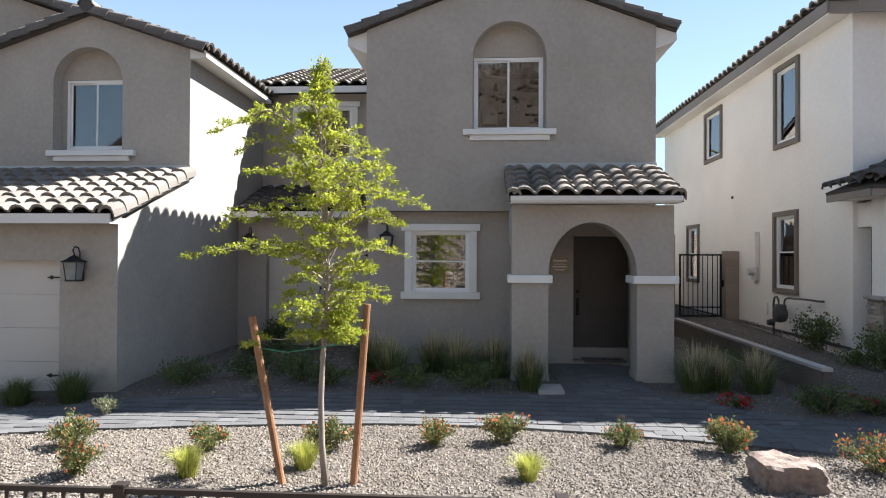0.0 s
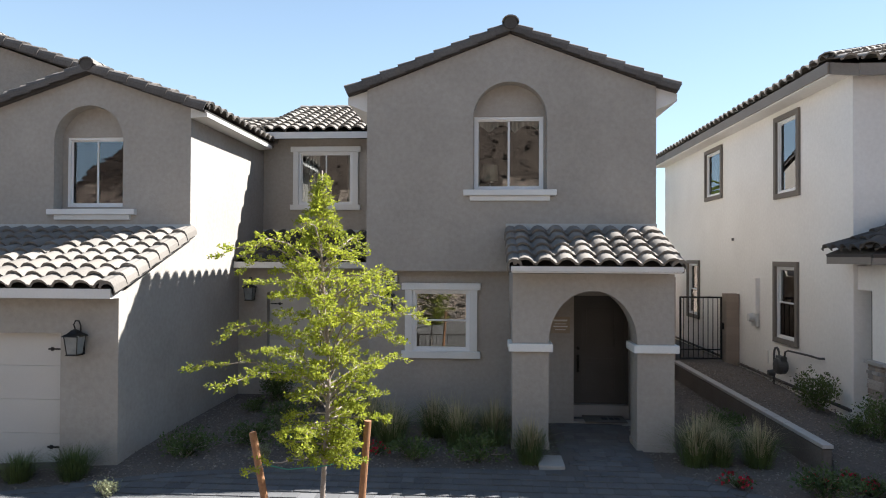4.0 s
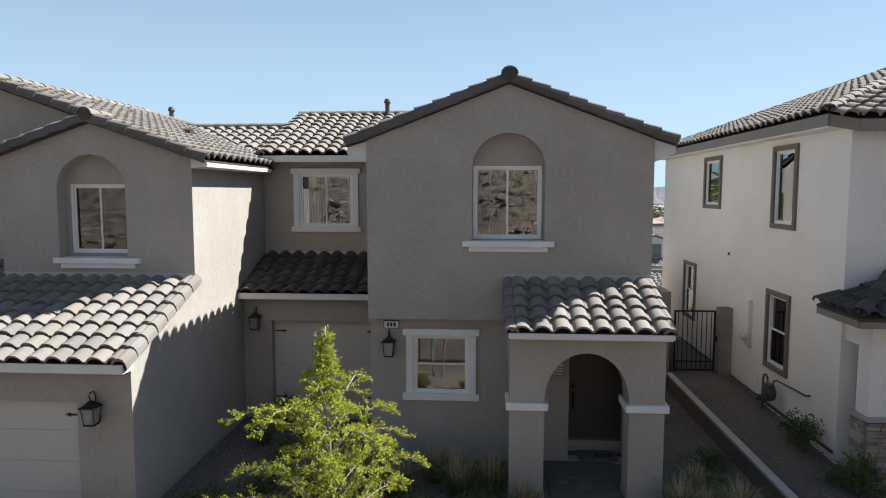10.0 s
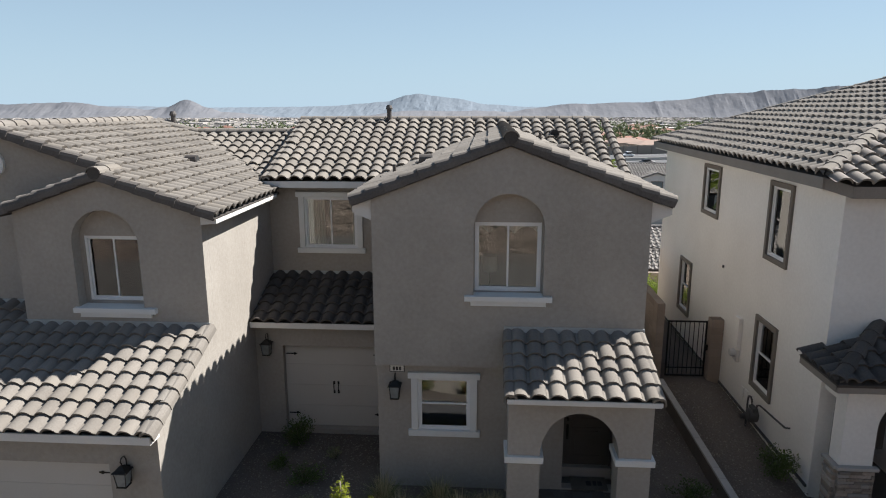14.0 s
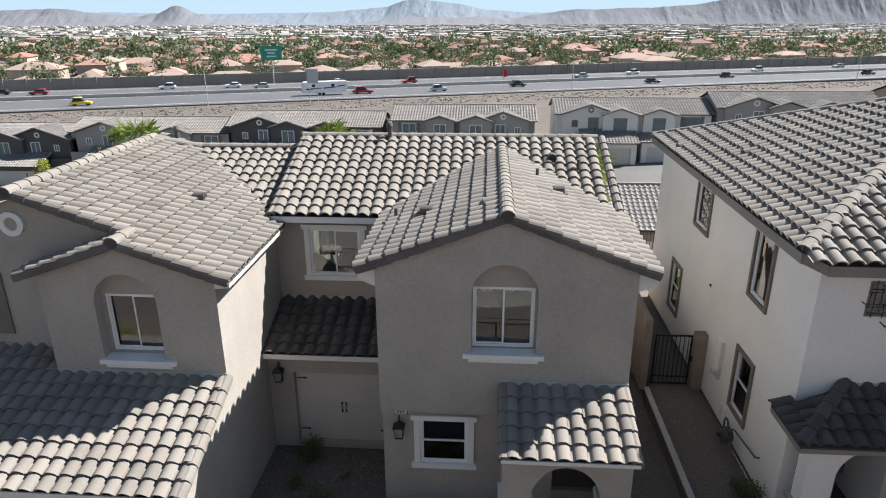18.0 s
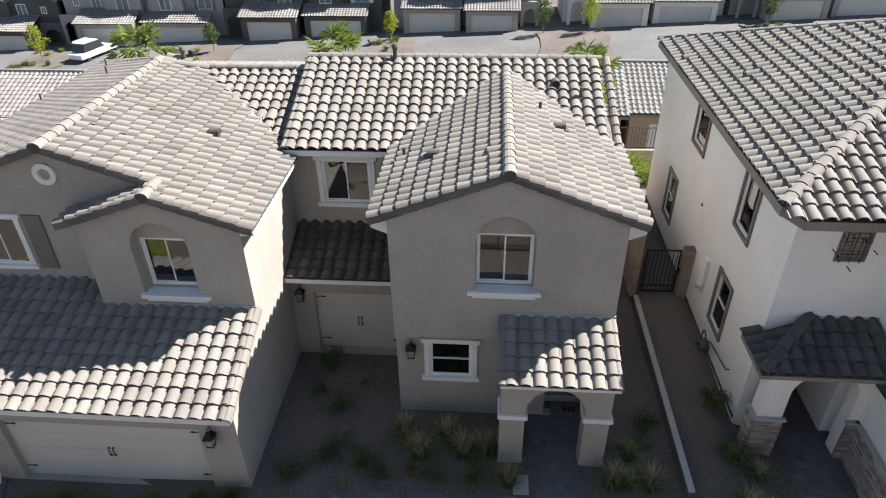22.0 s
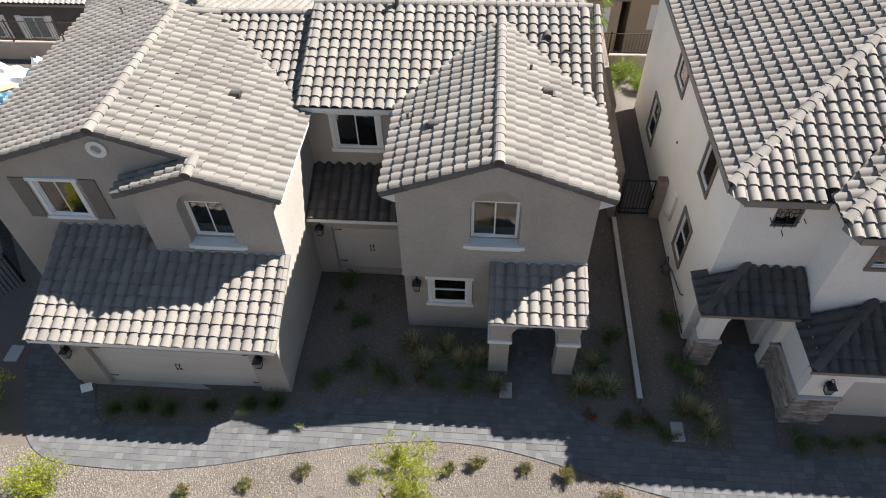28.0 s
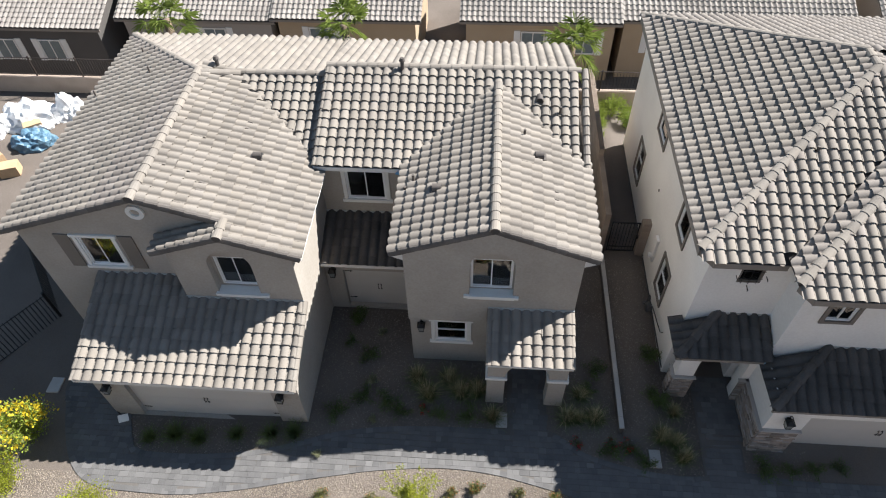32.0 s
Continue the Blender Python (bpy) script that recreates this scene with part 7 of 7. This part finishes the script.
bm = rod([(1.955, 12.10, 1.02), (1.955, 12.045, 1.00), (1.955, 12.04, 0.84), (1.955, 12.085, 0.80)], 0.012, 6)
box(1.93, 1.98, 12.085, 12.10, 0.76, 1.08, bm, 0.006)
part("door_handle", bm, IRON, door, "black lever handle set")
bm = bmesh.new()
bmesh.ops.create_cone(bm, cap_ends=True, segments=16, radius1=0.034, radius2=0.028, depth=0.03)
part("deadbolt", moved(bm, pose(1.955, 12.085, 1.20, 90, 0, 0)), IRON, door)
part("door_frame", prism([(1.80, 0.0), (1.885, 0.0), (1.885, 2.16), (2.805, 2.16), (2.805, 0.0), (2.86, 0.0), (2.86, 2.24), (1.80, 2.24)], [], 0.10, Matrix.Translation((0, 12.08, 0))), DOOR, home)
part("door_step", box(1.80, 2.86, 11.98, 12.14, -0.1, 0.185, bevel=0.008), CONCRETE, home, "raised grey threshold")
part("door_recess", box(1.72, 1.80, 11.70, 12.3, -0.1, 2.30), STUCCO, home)
part("door_recess", box(2.86, 2.94, 11.70, 12.3, -0.1, 2.30), STUCCO, home)
part("door_recess", box(1.80, 2.86, 11.70, 12.3, 2.20, 2.30), STUCCO, home)
MATCLOTH = paint("mat_fibre", (0.10, 0.085, 0.07), (0.17, 0.15, 0.125), 0.98, 200, 3, 0.4, 0.003)
INK = paint("dark_ink", (0.02, 0.02, 0.02), (0.03, 0.03, 0.03), 0.9, 10, 1, 0.0)
mat_ob = solid("doormat", box(2.0, 2.72, 11.45, 11.92, ground_z(2.3, 11.6) + 0.06, ground_z(2.3, 11.6) + 0.078, bevel=0.005), MATCLOTH, "grey fibre doormat with dark lettering", "mat")
for i, (x, w) in enumerate(((2.36, 0.10), (2.48, 0.07), (2.58, 0.09))):
    part("mat_mark", box(x - w / 2, x + w / 2, 11.60, 11.76, ground_z(2.3, 11.6) + 0.078, ground_z(2.3, 11.6) + 0.081), INK, mat_ob)

PLATE = paint("plaque_white", (0.62, 0.60, 0.56), (0.70, 0.68, 0.64), 0.5, 10, 1, 0.0)
plaque = solid("wall_plaque", box(-1.585, -1.295, 11.478, 11.498, 2.398, 2.545, bevel=0.005), IRON, "black-framed white plaque with dark bars above a lantern", "plaque")
part("plate", box(-1.57, -1.31, 11.472, 11.479, 2.412, 2.530), PLATE, plaque)
for x in (-1.50, -1.44, -1.38):
    part("plaque_bar", box(x - 0.02, x + 0.02, 11.468, 11.473, 2.435, 2.507), INK, plaque)
BRASS = paint("tan_plate", (0.30, 0.24, 0.17), (0.38, 0.31, 0.23), 0.6, 20, 2, 0.1, 0.001)
notice = solid("wall_plaque", box(1.40, 1.73, 11.482, 11.498, 1.54, 1.83, bevel=0.004), BRASS, "tan notice plaque with pale bars beside the door", "plaque")
part("plaque_field", box(1.415, 1.715, 11.478, 11.483, 1.555, 1.815), BRASS, notice)
for z, w, h in ((1.765, 0.24, 0.030), (1.705, 0.20, 0.012), (1.660, 0.25, 0.022), (1.605, 0.18, 0.016)):
    part("plaque_bar", box(1.565 - w / 2, 1.565 + w / 2, 11.474, 11.479, z - h / 2, z + h / 2), TRIM, notice)


def lantern(x, y, z):
    """A black carriage lantern on a back plate; z: the middle of its glass."""
    l = thing("wall_lantern", (x, y, z), "black iron carriage lantern with frosted panes on stucco", "lantern", "wall lanterns")
    yc = y - 0.15
    part("back_plate", box(x - 0.06, x + 0.06, y - 0.02, y, z - 0.17, z + 0.13, bevel=0.01), IRON, l)
    part("arm", rod([(x, y - 0.01, z + 0.02), (x, y - 0.02, z + 0.24), (x, y - 0.06, z + 0.31), (x, yc + 0.01, z + 0.32), (x, yc - 0.03, z + 0.27), (x, yc, z + 0.22), (x, yc, z + 0.17)], 0.010, 7), IRON, l)
    bm = bmesh.new()
    for (r0, z0), (r1, z1) in zip(((0.125, 0.10), (0.115, 0.115), (0.07, 0.145), (0.035, 0.185), (0.012, 0.20)), ((0.115, 0.115), (0.07, 0.145), (0.035, 0.185), (0.012, 0.20), (0.0, 0.21))):
        q = [[(x + sx * r, yc + sy * r, z + zz) for sx, sy in ((-1, -1), (1, -1), (1, 1), (-1, 1))] for r, zz in ((r0, z0), (max(r1, 0.001), z1))]
        vs = [[bm.verts.new(p) for p in row] for row in q]
        for k in range(4):
            bm.faces.new((vs[0][k], vs[0][(k + 1) % 4], vs[1][(k + 1) % 4], vs[1][k]))
    part("hood", bm, IRON, l)
    for sx, sy in ((-1, -1), (1, -1), (1, 1), (-1, 1)):
        part("corner_bar", rod([(x + sx * 0.098, yc + sy * 0.098, z + 0.10), (x + sx * 0.072, yc + sy * 0.072, z - 0.15)], 0.007, 5), IRON, l)
    for k in range(4):
        m = Matrix.Translation((x, yc, z)) @ Matrix.Rotation(k * math.pi / 2, 4, "Z")
        bm = bmesh.new()
        vs = [bm.verts.new(m @ Vector(p)) for p in ((-0.066, -0.070, -0.145), (0.066, -0.070, -0.145), (0.092, -0.096, 0.10), (-0.092, -0.096, 0.10), (-0.063, -0.066, -0.145), (0.063, -0.066, -0.145), (0.089, -0.092, 0.10), (-0.089, -0.092, 0.10))]
        for f in ((0, 1, 2, 3), (7, 6, 5, 4), (0, 4, 5, 1), (2, 6, 7, 3), (1, 5, 6, 2), (0, 3, 7, 4)):
            bm.faces.new([vs[i] for i in f])
        part("pane", bm, FROST, l, "frosted pane")
    part("base", box(x - 0.085, x + 0.085, yc - 0.085, yc + 0.085, z - 0.168, z - 0.148, bevel=0.005), IRON, l)


for x, y, z in ((-1.47, 11.498, 2.08), (-5.53, 8.968, 1.62), (-10.92, 8.968, 1.62), (-4.68, 13.498, 2.10), (9.25, 8.948, 1.85)):
    lantern(x, y, z)

# services on the white wall
GREYBOX = paint("meter_paint", (0.55, 0.53, 0.50), (0.62, 0.60, 0.57), 0.6, 20, 2, 0.1, 0.002)
mb = thing("electric_meter", (6.37, 15.25, 1.3), "cream electric meter box on the white wall", "meter box")
part("cabinet", box(6.33, 6.428, 15.08, 15.38, 1.62, 2.42, bevel=0.01), CREAM, mb)
part("meter_base", box(6.35, 6.428, 15.10, 15.36, 1.32, 1.62, bevel=0.01), GREYBOX, mb)
bm = bmesh.new()
bmesh.ops.create_cone(bm, cap_ends=True, segments=20, radius1=0.10, radius2=0.085, depth=0.12)
part("meter_dial", moved(bm, pose(6.29, 15.24, 1.52, 0, -90, 0)), GREYBOX, mb)
PIPE = paint("dark_pipe", (0.05, 0.048, 0.046), (0.085, 0.08, 0.076), 0.6, 30, 3, 0.1, 0.002)
gm = thing("gas_meter", (6.2, 13.6, 0.3), "dark grey gas meter with bent pipes beside the white wall", "gas meter")
part("riser", rod([(6.22, 13.88, 0.2), (6.22, 13.88, 0.92), (6.22, 13.83, 1.02), (6.22, 13.74, 1.04), (6.22, 13.66, 0.98), (6.22, 13.64, 0.86)], 0.022, 8), PIPE, gm)
part("outlet", rod([(6.22, 13.42, 0.86), (6.22, 13.38, 1.0), (6.24, 13.3, 1.04), (6.30, 12.6, 1.05), (6.34, 12.3, 1.04), (6.44, 12.28, 1.04)], 0.020, 8), PIPE, gm)
bm = rod([(6.09, 13.53, 0.70), (6.11, 13.53, 0.70), (6.18, 13.53, 0.70), (6.28, 13.53, 0.70), (6.31, 13.53, 0.70)], [0.11, 0.155, 0.17, 0.155, 0.11], 18)
box(6.15, 6.27, 13.40, 13.66, 0.80, 0.90, bm, 0.02)
part("meter_body", bm, PIPE, gm)
part("regulator", rod([(6.22, 13.88, 0.50), (6.10, 13.88, 0.50)], [0.075, 0.055], 12), PIPE, gm)
solid("wall_fixture", box(6.39, 6.428, 16.62, 16.68, 3.30, 3.37, bevel=0.008), PIPE, "small dark fixture on the white wall", "fixture")
for y, z in ((14.7, 0.72), (14.45, 0.74)):
    solid("utility_box", box(6.40, 6.428, y - 0.08, y + 0.08, z - 0.14, z + 0.14, bevel=0.008), CREAM, "small cream cover plate on the white wall", "cover plate")
part("wall_screed", box(6.395, 6.432, 11.4, 22.75, 0.28, 0.33), PIPE, home3)

for x in (7.45, 7.65, 7.85):
    part("grille_bar", rod([(x, 11.325, 4.98), (x, 11.325, 5.74)], 0.008, 5), IRON, home3)
for z in (5.2, 5.5):
    part("grille_bar", rod([(7.32, 11.325, z), (7.98, 11.325, z)], 0.008, 5), IRON, home3)
for x in (7.25, 8.05):
    solid("iron_bracket", rod([(x, 11.34, 5.3), (x, 11.18, 5.3), (x - 0.05, 11.12, 5.36)], 0.012, 6), IRON, "black wrought-iron bracket beside a small window", "bracket", group="iron brackets")
solid("iron_bracket", rod([(7.65, 11.34, 4.90), (7.65, 11.16, 4.88), (7.60, 11.10, 4.94)], 0.012, 6), IRON, "black wrought-iron bracket beneath a small window", "bracket", group="iron brackets")

# stone cladding on the neighbour's piers
STONE = paint("ledge_stone", (0.16, 0.125, 0.10), (0.36, 0.295, 0.245), 0.95, 40, 3, 0.6, 0.008, vary=0.32, tint=(0.36, 0.34, 0.32))


def clad(parent_name, label, face, length, z0, z1, seed):
    """Rough ledge stones over a wall face; face(u, w, v) gives the place."""
    r = random.Random(seed)
    core = solid(parent_name, moved(box(0.01, length - 0.01, -0.045, -0.004, z0, z1 - 0.004), face), STONE, label, "stone cladding", kind="structure")
    z = z0
    while z < z1 - 0.03:
        h = min(r.choice((0.055, 0.07, 0.09)), z1 - z)
        u = 0.0
        while u < length - 0.02:
            w = min(r.choice((0.14, 0.2, 0.28, 0.36)), length - u)
            key = "stone_%d_%d" % (round(w * 1000), round(h * 1000))
            mesh = shared(key, lambda: box(0.003, w - 0.003, -0.03, 0.03, 0.003, h - 0.003, bevel=0.008), STONE)
            ob = new("stone", mesh)
            ob.parent = core
            ob.matrix_basis = Matrix.Translation(-AT[core]) @ face @ Matrix.Translation((u, -0.055 + r.uniform(-0.018, 0.012), z))
            u += w
        z += h
    cap = moved(box(-0.05, length + 0.05, -0.115, -0.002, z1, z1 + 0.06, bevel=0.012), face)
    part("ledge", cap, CONCRETE, core)


clad("stone_cladding", "brown ledge stone on the porch pier of the white house", face_at(6.47, 10.58, 0, 0), 0.61, -0.32, 1.18, 1)
clad("stone_cladding", "brown ledge stone on the side of the porch pier", pose(6.50, 10.94, 0, 0, 0, -90), 0.36, -0.32, 1.18, 2)
clad("stone_cladding", "brown ledge stone along the garage side wall", pose(8.745, 10.56, 0, 0, 0, -90), 1.61, -0.25, 1.18, 3)
clad("stone_cladding", "brown ledge stone on the garage pier", face_at(8.70, 8.95, 0, 0), 1.10, -0.25, 1.18, 4)
clad("stone_cladding", "brown ledge stone on the inner porch pier", face_at(8.48, 10.58, 0, 0), 0.25, -0.25, 1.18, 5)

# roof pipes and vents
VENT = paint("vent_paint", (0.055, 0.046, 0.041), (0.095, 0.082, 0.074), 0.7, 30, 2, 0.1, 0.002)


def pipe_vent(x, y, z, h, r=0.04):
    v = solid("vent_pipe", rod([(x, y, z - 0.05), (x, y, z + h)], r, 10), VENT, "short taupe vent pipe on the tiled roof", "vent", group="roof vents")


def hood_vent(x, y, z, turn):
    v = thing("roof_vent", (x, y, z), "low taupe hood vent between roof tiles", "vent", "roof vents")
    m = pose(x, y, z, 0, 0, turn)
    bm = prism([(-0.12, 0.0), (0.12, 0.0)] + [(0.12 * math.cos(math.pi * k / 10), 0.05 + 0.13 * math.sin(math.pi * k / 10)) for k in range(11)], [], 0.26, m @ Matrix.Translation((0, -0.13, 0)))
    part("hood", bm, VENT, v)
    part("flange", moved(box(-0.15, 0.15, -0.15, 0.20, -0.01, 0.02), m), VENT, v)
    # the hood is solid; a thin black plate imitates the shade inside its opening
    bm = prism([(-0.095, 0.02), (0.095, 0.02)] + [(0.095 * math.cos(math.pi * k / 8), 0.055 + 0.10 * math.sin(math.pi * k / 8)) for k in range(9)], [], 0.006, m @ Matrix.Translation((0, -0.138, 0)))
    part("mouth", bm, INK, v)


def exhaust(x, y, z):
    e = thing("roof_exhaust", (x, y, z), "dark round exhaust pipe with a cap on the ridge", "vent", "roof vents")
    part("pipe", rod([(x, y, z - 0.1), (x, y, z + 0.40)], 0.065, 12), VENT, e)
    part("cap", rod([(x, y, z + 0.38), (x, y, z + 0.42), (x, y, z + 0.50)], [0.095, 0.095, 0.06], 12), VENT, e)


exhaust(-2.48, 18.05, 6.96)
for x, y in ((-13.44, 18.0), (-11.44, 18.54), (-12.41, 20.2)):
    pipe_vent(x, y, slope_b(x) + 0.06, 0.30, 0.03)
pipe_vent(-1.77, 13.92, 5.93, 0.26)
pipe_vent(-2.0, 13.66, 5.86, 0.10, 0.05)
hood_vent(-1.02, 13.27, 6.28, 90)
pipe_vent(1.49, 15.42, 6.55, 0.26)
hood_vent(1.94, 14.67, 6.40, -90)
hood_vent(1.98, 17.07, 6.66, 0)
pipe_vent(2.62, 16.61, 6.48, 0.30)
hood_vent(-6.59, 14.52, slope_b(-6.59) + 0.07, 90)
exhaust(-8.72, 18.15, 6.80)
hood_vent(10.2, 16.6, 7.55, -60)
pipe_vent(9.4, 14.2, 7.25, 0.25)
for x, y, t in ((-0.83, 14.26, 90), (-0.21, 12.48, 90), (-7.70, 12.87, -90), (-7.68, 16.46, -90), (2.35, 13.35, -90), (-7.2, 15.9, -90)):
    z = gable_z(x) if x > -3 else slope_b(x)
    for k in (-1, 1):
        q = Vector((0, 0.16 * k, 0))
        solid("vent_tile", moved(box(-0.13, 0.10, -0.15, 0.15, 0.05, 0.10, bevel=0.02), pose(x, y + q.y, z, 0, (21 if x > 0.665 or (x < -3 and x > -9.2) else -21), 0)), RAKE_TILE, "slightly raised vent tile in the roof", "vent tile", group="roof vents")


# curtains and a lamp behind the panes
def curtain(x0, x1, y, z0, z1, label):
    bm = bmesh.new()
    n = 26
    rowsv = [[bm.verts.new((x0 + (x1 - x0) * k / n, y + 0.03 * math.sin(k * 1.55) + 0.008 * math.sin(k * 0.6), z)) for k in range(n + 1)] for z in (z0, z1)]
    for k in range(n):
        bm.faces.new((rowsv[0][k], rowsv[0][k + 1], rowsv[1][k + 1], rowsv[1][k]))
    ext = bmesh.ops.extrude_face_region(bm, geom=bm.faces[:])
    bmesh.ops.translate(bm, verts=[g for g in ext["geom"] if isinstance(g, bmesh.types.BMVert)], vec=(0, 0.006, 0))
    solid("curtain", bm, CURTAIN, label, "curtain", group="curtains")


curtain(-4.10, -3.70, 15.26, 3.95, 5.34, "cream curtain drawn to one side of the window")
curtain(-3.02, -2.86, 15.26, 3.95, 5.34, "cream curtain drawn to one side of the window")
curtain(-7.40, -7.12, 11.72, 3.65, 5.05, "cream curtain at the edge of the window")
curtain(-6.42, -6.28, 11.72, 3.65, 5.05, "cream curtain at the edge of the window")
curtain(0.05, 0.14, 11.76, 3.95, 5.40, "cream curtain at the edge of the window")
# a scalloped valance across the upper window
bm = bmesh.new()
n = 60
top_v, low_v = [], []
for k in range(n + 1):
    u = k / n
    x = 0.08 + 1.15 * u
    y = 11.74 + 0.012 * math.sin(k * 1.3)
    top_v.append(bm.verts.new((x, y, 5.40)))
    low_v.append(bm.verts.new((x, y - 0.01, 5.10 + 0.14 * abs(math.cos(u * math.pi * 2.5)))))
for k in range(n):
    bm.faces.new((top_v[k], top_v[k + 1], low_v[k + 1], low_v[k]))
ext = bmesh.ops.extrude_face_region(bm, geom=bm.faces[:])
bmesh.ops.translate(bm, verts=[g for g in ext["geom"] if isinstance(g, bmesh.types.BMVert)], vec=(0, 0.006, 0))
solid("valance", bm, CURTAIN, "pale scalloped valance across the top of the window", "curtain")
lampx = thing("table_lamp", (0.33, 12.15, 3.45), "pale table lamp with a drum shade behind the window", "lamp")
SHADE = paint("lamp_shade", (0.70, 0.68, 0.60), (0.78, 0.76, 0.68), 0.9, 80, 3, 0.1, 0.001)
part("stem", rod([(0.33, 12.15, 3.45), (0.33, 12.15, 3.50), (0.33, 12.15, 3.56), (0.33, 12.15, 4.3)], [0.09, 0.08, 0.02, 0.015], 12), GREYBOX, lampx)
part("shade", rod([(0.33, 12.15, 4.28), (0.33, 12.15, 4.58)], [0.15, 0.14], 20), SHADE, lampx, "cream drum shade")
tbl = thing("side_table", (0.33, 12.2, 2.75), "dark wooden side table behind the window", "table")
part("tabletop", box(0.05, 0.62, 11.95, 12.45, 3.42, 3.45, bevel=0.005), DOOR, tbl)
for sx in (0.09, 0.58):
    for sy in (11.99, 12.41):
        part("leg", box(sx - 0.02, sx + 0.02, sy - 0.02, sy + 0.02, 2.95, 3.42), DOOR, tbl)

# side yard at the left: iron fence, building waste
side = thing("fence", (-15.6, 12.2, -0.3), "black iron picket fence beside the taupe home", "fence")
for (xa, ya), (xb, yb) in (((-16.4, 10.2), (-14.9, 12.5)), ((-14.9, 12.5), (-17.2, 15.5))):
    n = 20
    for k in range(n + 1):
        x, y = xa + (xb - xa) * k / n, ya + (yb - ya) * k / n
        part("picket", box(x - 0.01, x + 0.01, y - 0.01, y + 0.01, -0.3, 1.25), IRON, side)
    for z in (-0.1, 1.18):
        part("rail", rod([(xa, ya, z), (xb, yb, z)], 0.02, 5), IRON, side)
    part("post", box(xa - 0.035, xa + 0.035, ya - 0.035, ya + 0.035, -0.3, 1.35), IRON, side)
WRAP = paint("white_wrap", (0.62, 0.62, 0.62), (0.80, 0.80, 0.80), 0.5, 6, 2, 0.4, 0.03)
TARP = paint("blue_tarp", (0.06, 0.13, 0.20), (0.12, 0.22, 0.30), 0.5, 8, 2, 0.4, 0.03)
CARD = paint("cardboard", (0.38, 0.26, 0.15), (0.48, 0.34, 0.21), 0.9, 20, 2, 0.1, 0.002)


def heap(x, y, w, d, h, material, seed, label, name="plastic_wrapping"):
    bm = bmesh.new()
    bmesh.ops.create_icosphere(bm, subdivisions=4, radius=1.0)
    for v in bm.verts:
        p = v.co
        n = noise.fractal(p * 1.8 + Vector((seed, seed * 2, 0)), 0.8, 2.1, 5)
        v.co = (x + p.x * w * (1 + 0.25 * n), y + p.y * d * (1 + 0.25 * n), ground_z(x, y) + max(-0.05, p.z * h * (1 + 0.5 * n)))
    return solid(name, bm, material, label, "building waste", group="building waste")


heap(-21.6, 23.6, 1.5, 1.0, 0.9, WRAP, 1, "heap of crumpled white plastic wrapping")
heap(-19.9, 24.3, 0.8, 0.7, 0.9, WRAP, 2, "heap of crumpled white plastic wrapping")
heap(-23.2, 22.6, 1.0, 0.7, 0.7, WRAP, 3, "heap of crumpled white plastic wrapping")
heap(-20.6, 21.9, 1.0, 0.7, 0.6, TARP, 4, "crumpled blue tarpaulin on the ground", "tarpaulin")
for x, y, a in ((-20.6, 19.9, 20), (-21.6, 20.4, 60), (-21.0, 22.9, 35)):
    bm = box(-0.4, 0.4, -0.3, 0.3, 0, 0.5, bevel=0.01)
    bm = joined(bm, moved(box(-0.4, 0.4, -0.005, 0.25, 0, 0.008), pose(0, -0.3, 0.5, -35, 0, 0)))
    solid("cardboard_box", moved(bm, pose(x, y, ground_z(x, y), 0, 0, a)), CARD, "open brown cardboard box among building waste", "box", group="building waste")
ys = thing("yard_sign", (-10.95, 8.62, -0.3), "small white sign on a bent black bracket beside the garage", "sign")
part("bracket", rod([(-11.12, 8.80, -0.3), (-11.14, 8.80, 0.22), (-11.05, 8.75, 0.28), (-10.95, 8.68, 0.22)], 0.014, 6), IRON, ys)
part("sign_face", moved(box(-0.16, 0.16, -0.012, 0.0, -0.12, 0.12, bevel=0.004), pose(-10.92, 8.64, 0.08, -50, 0, 20)), PLATE, ys)
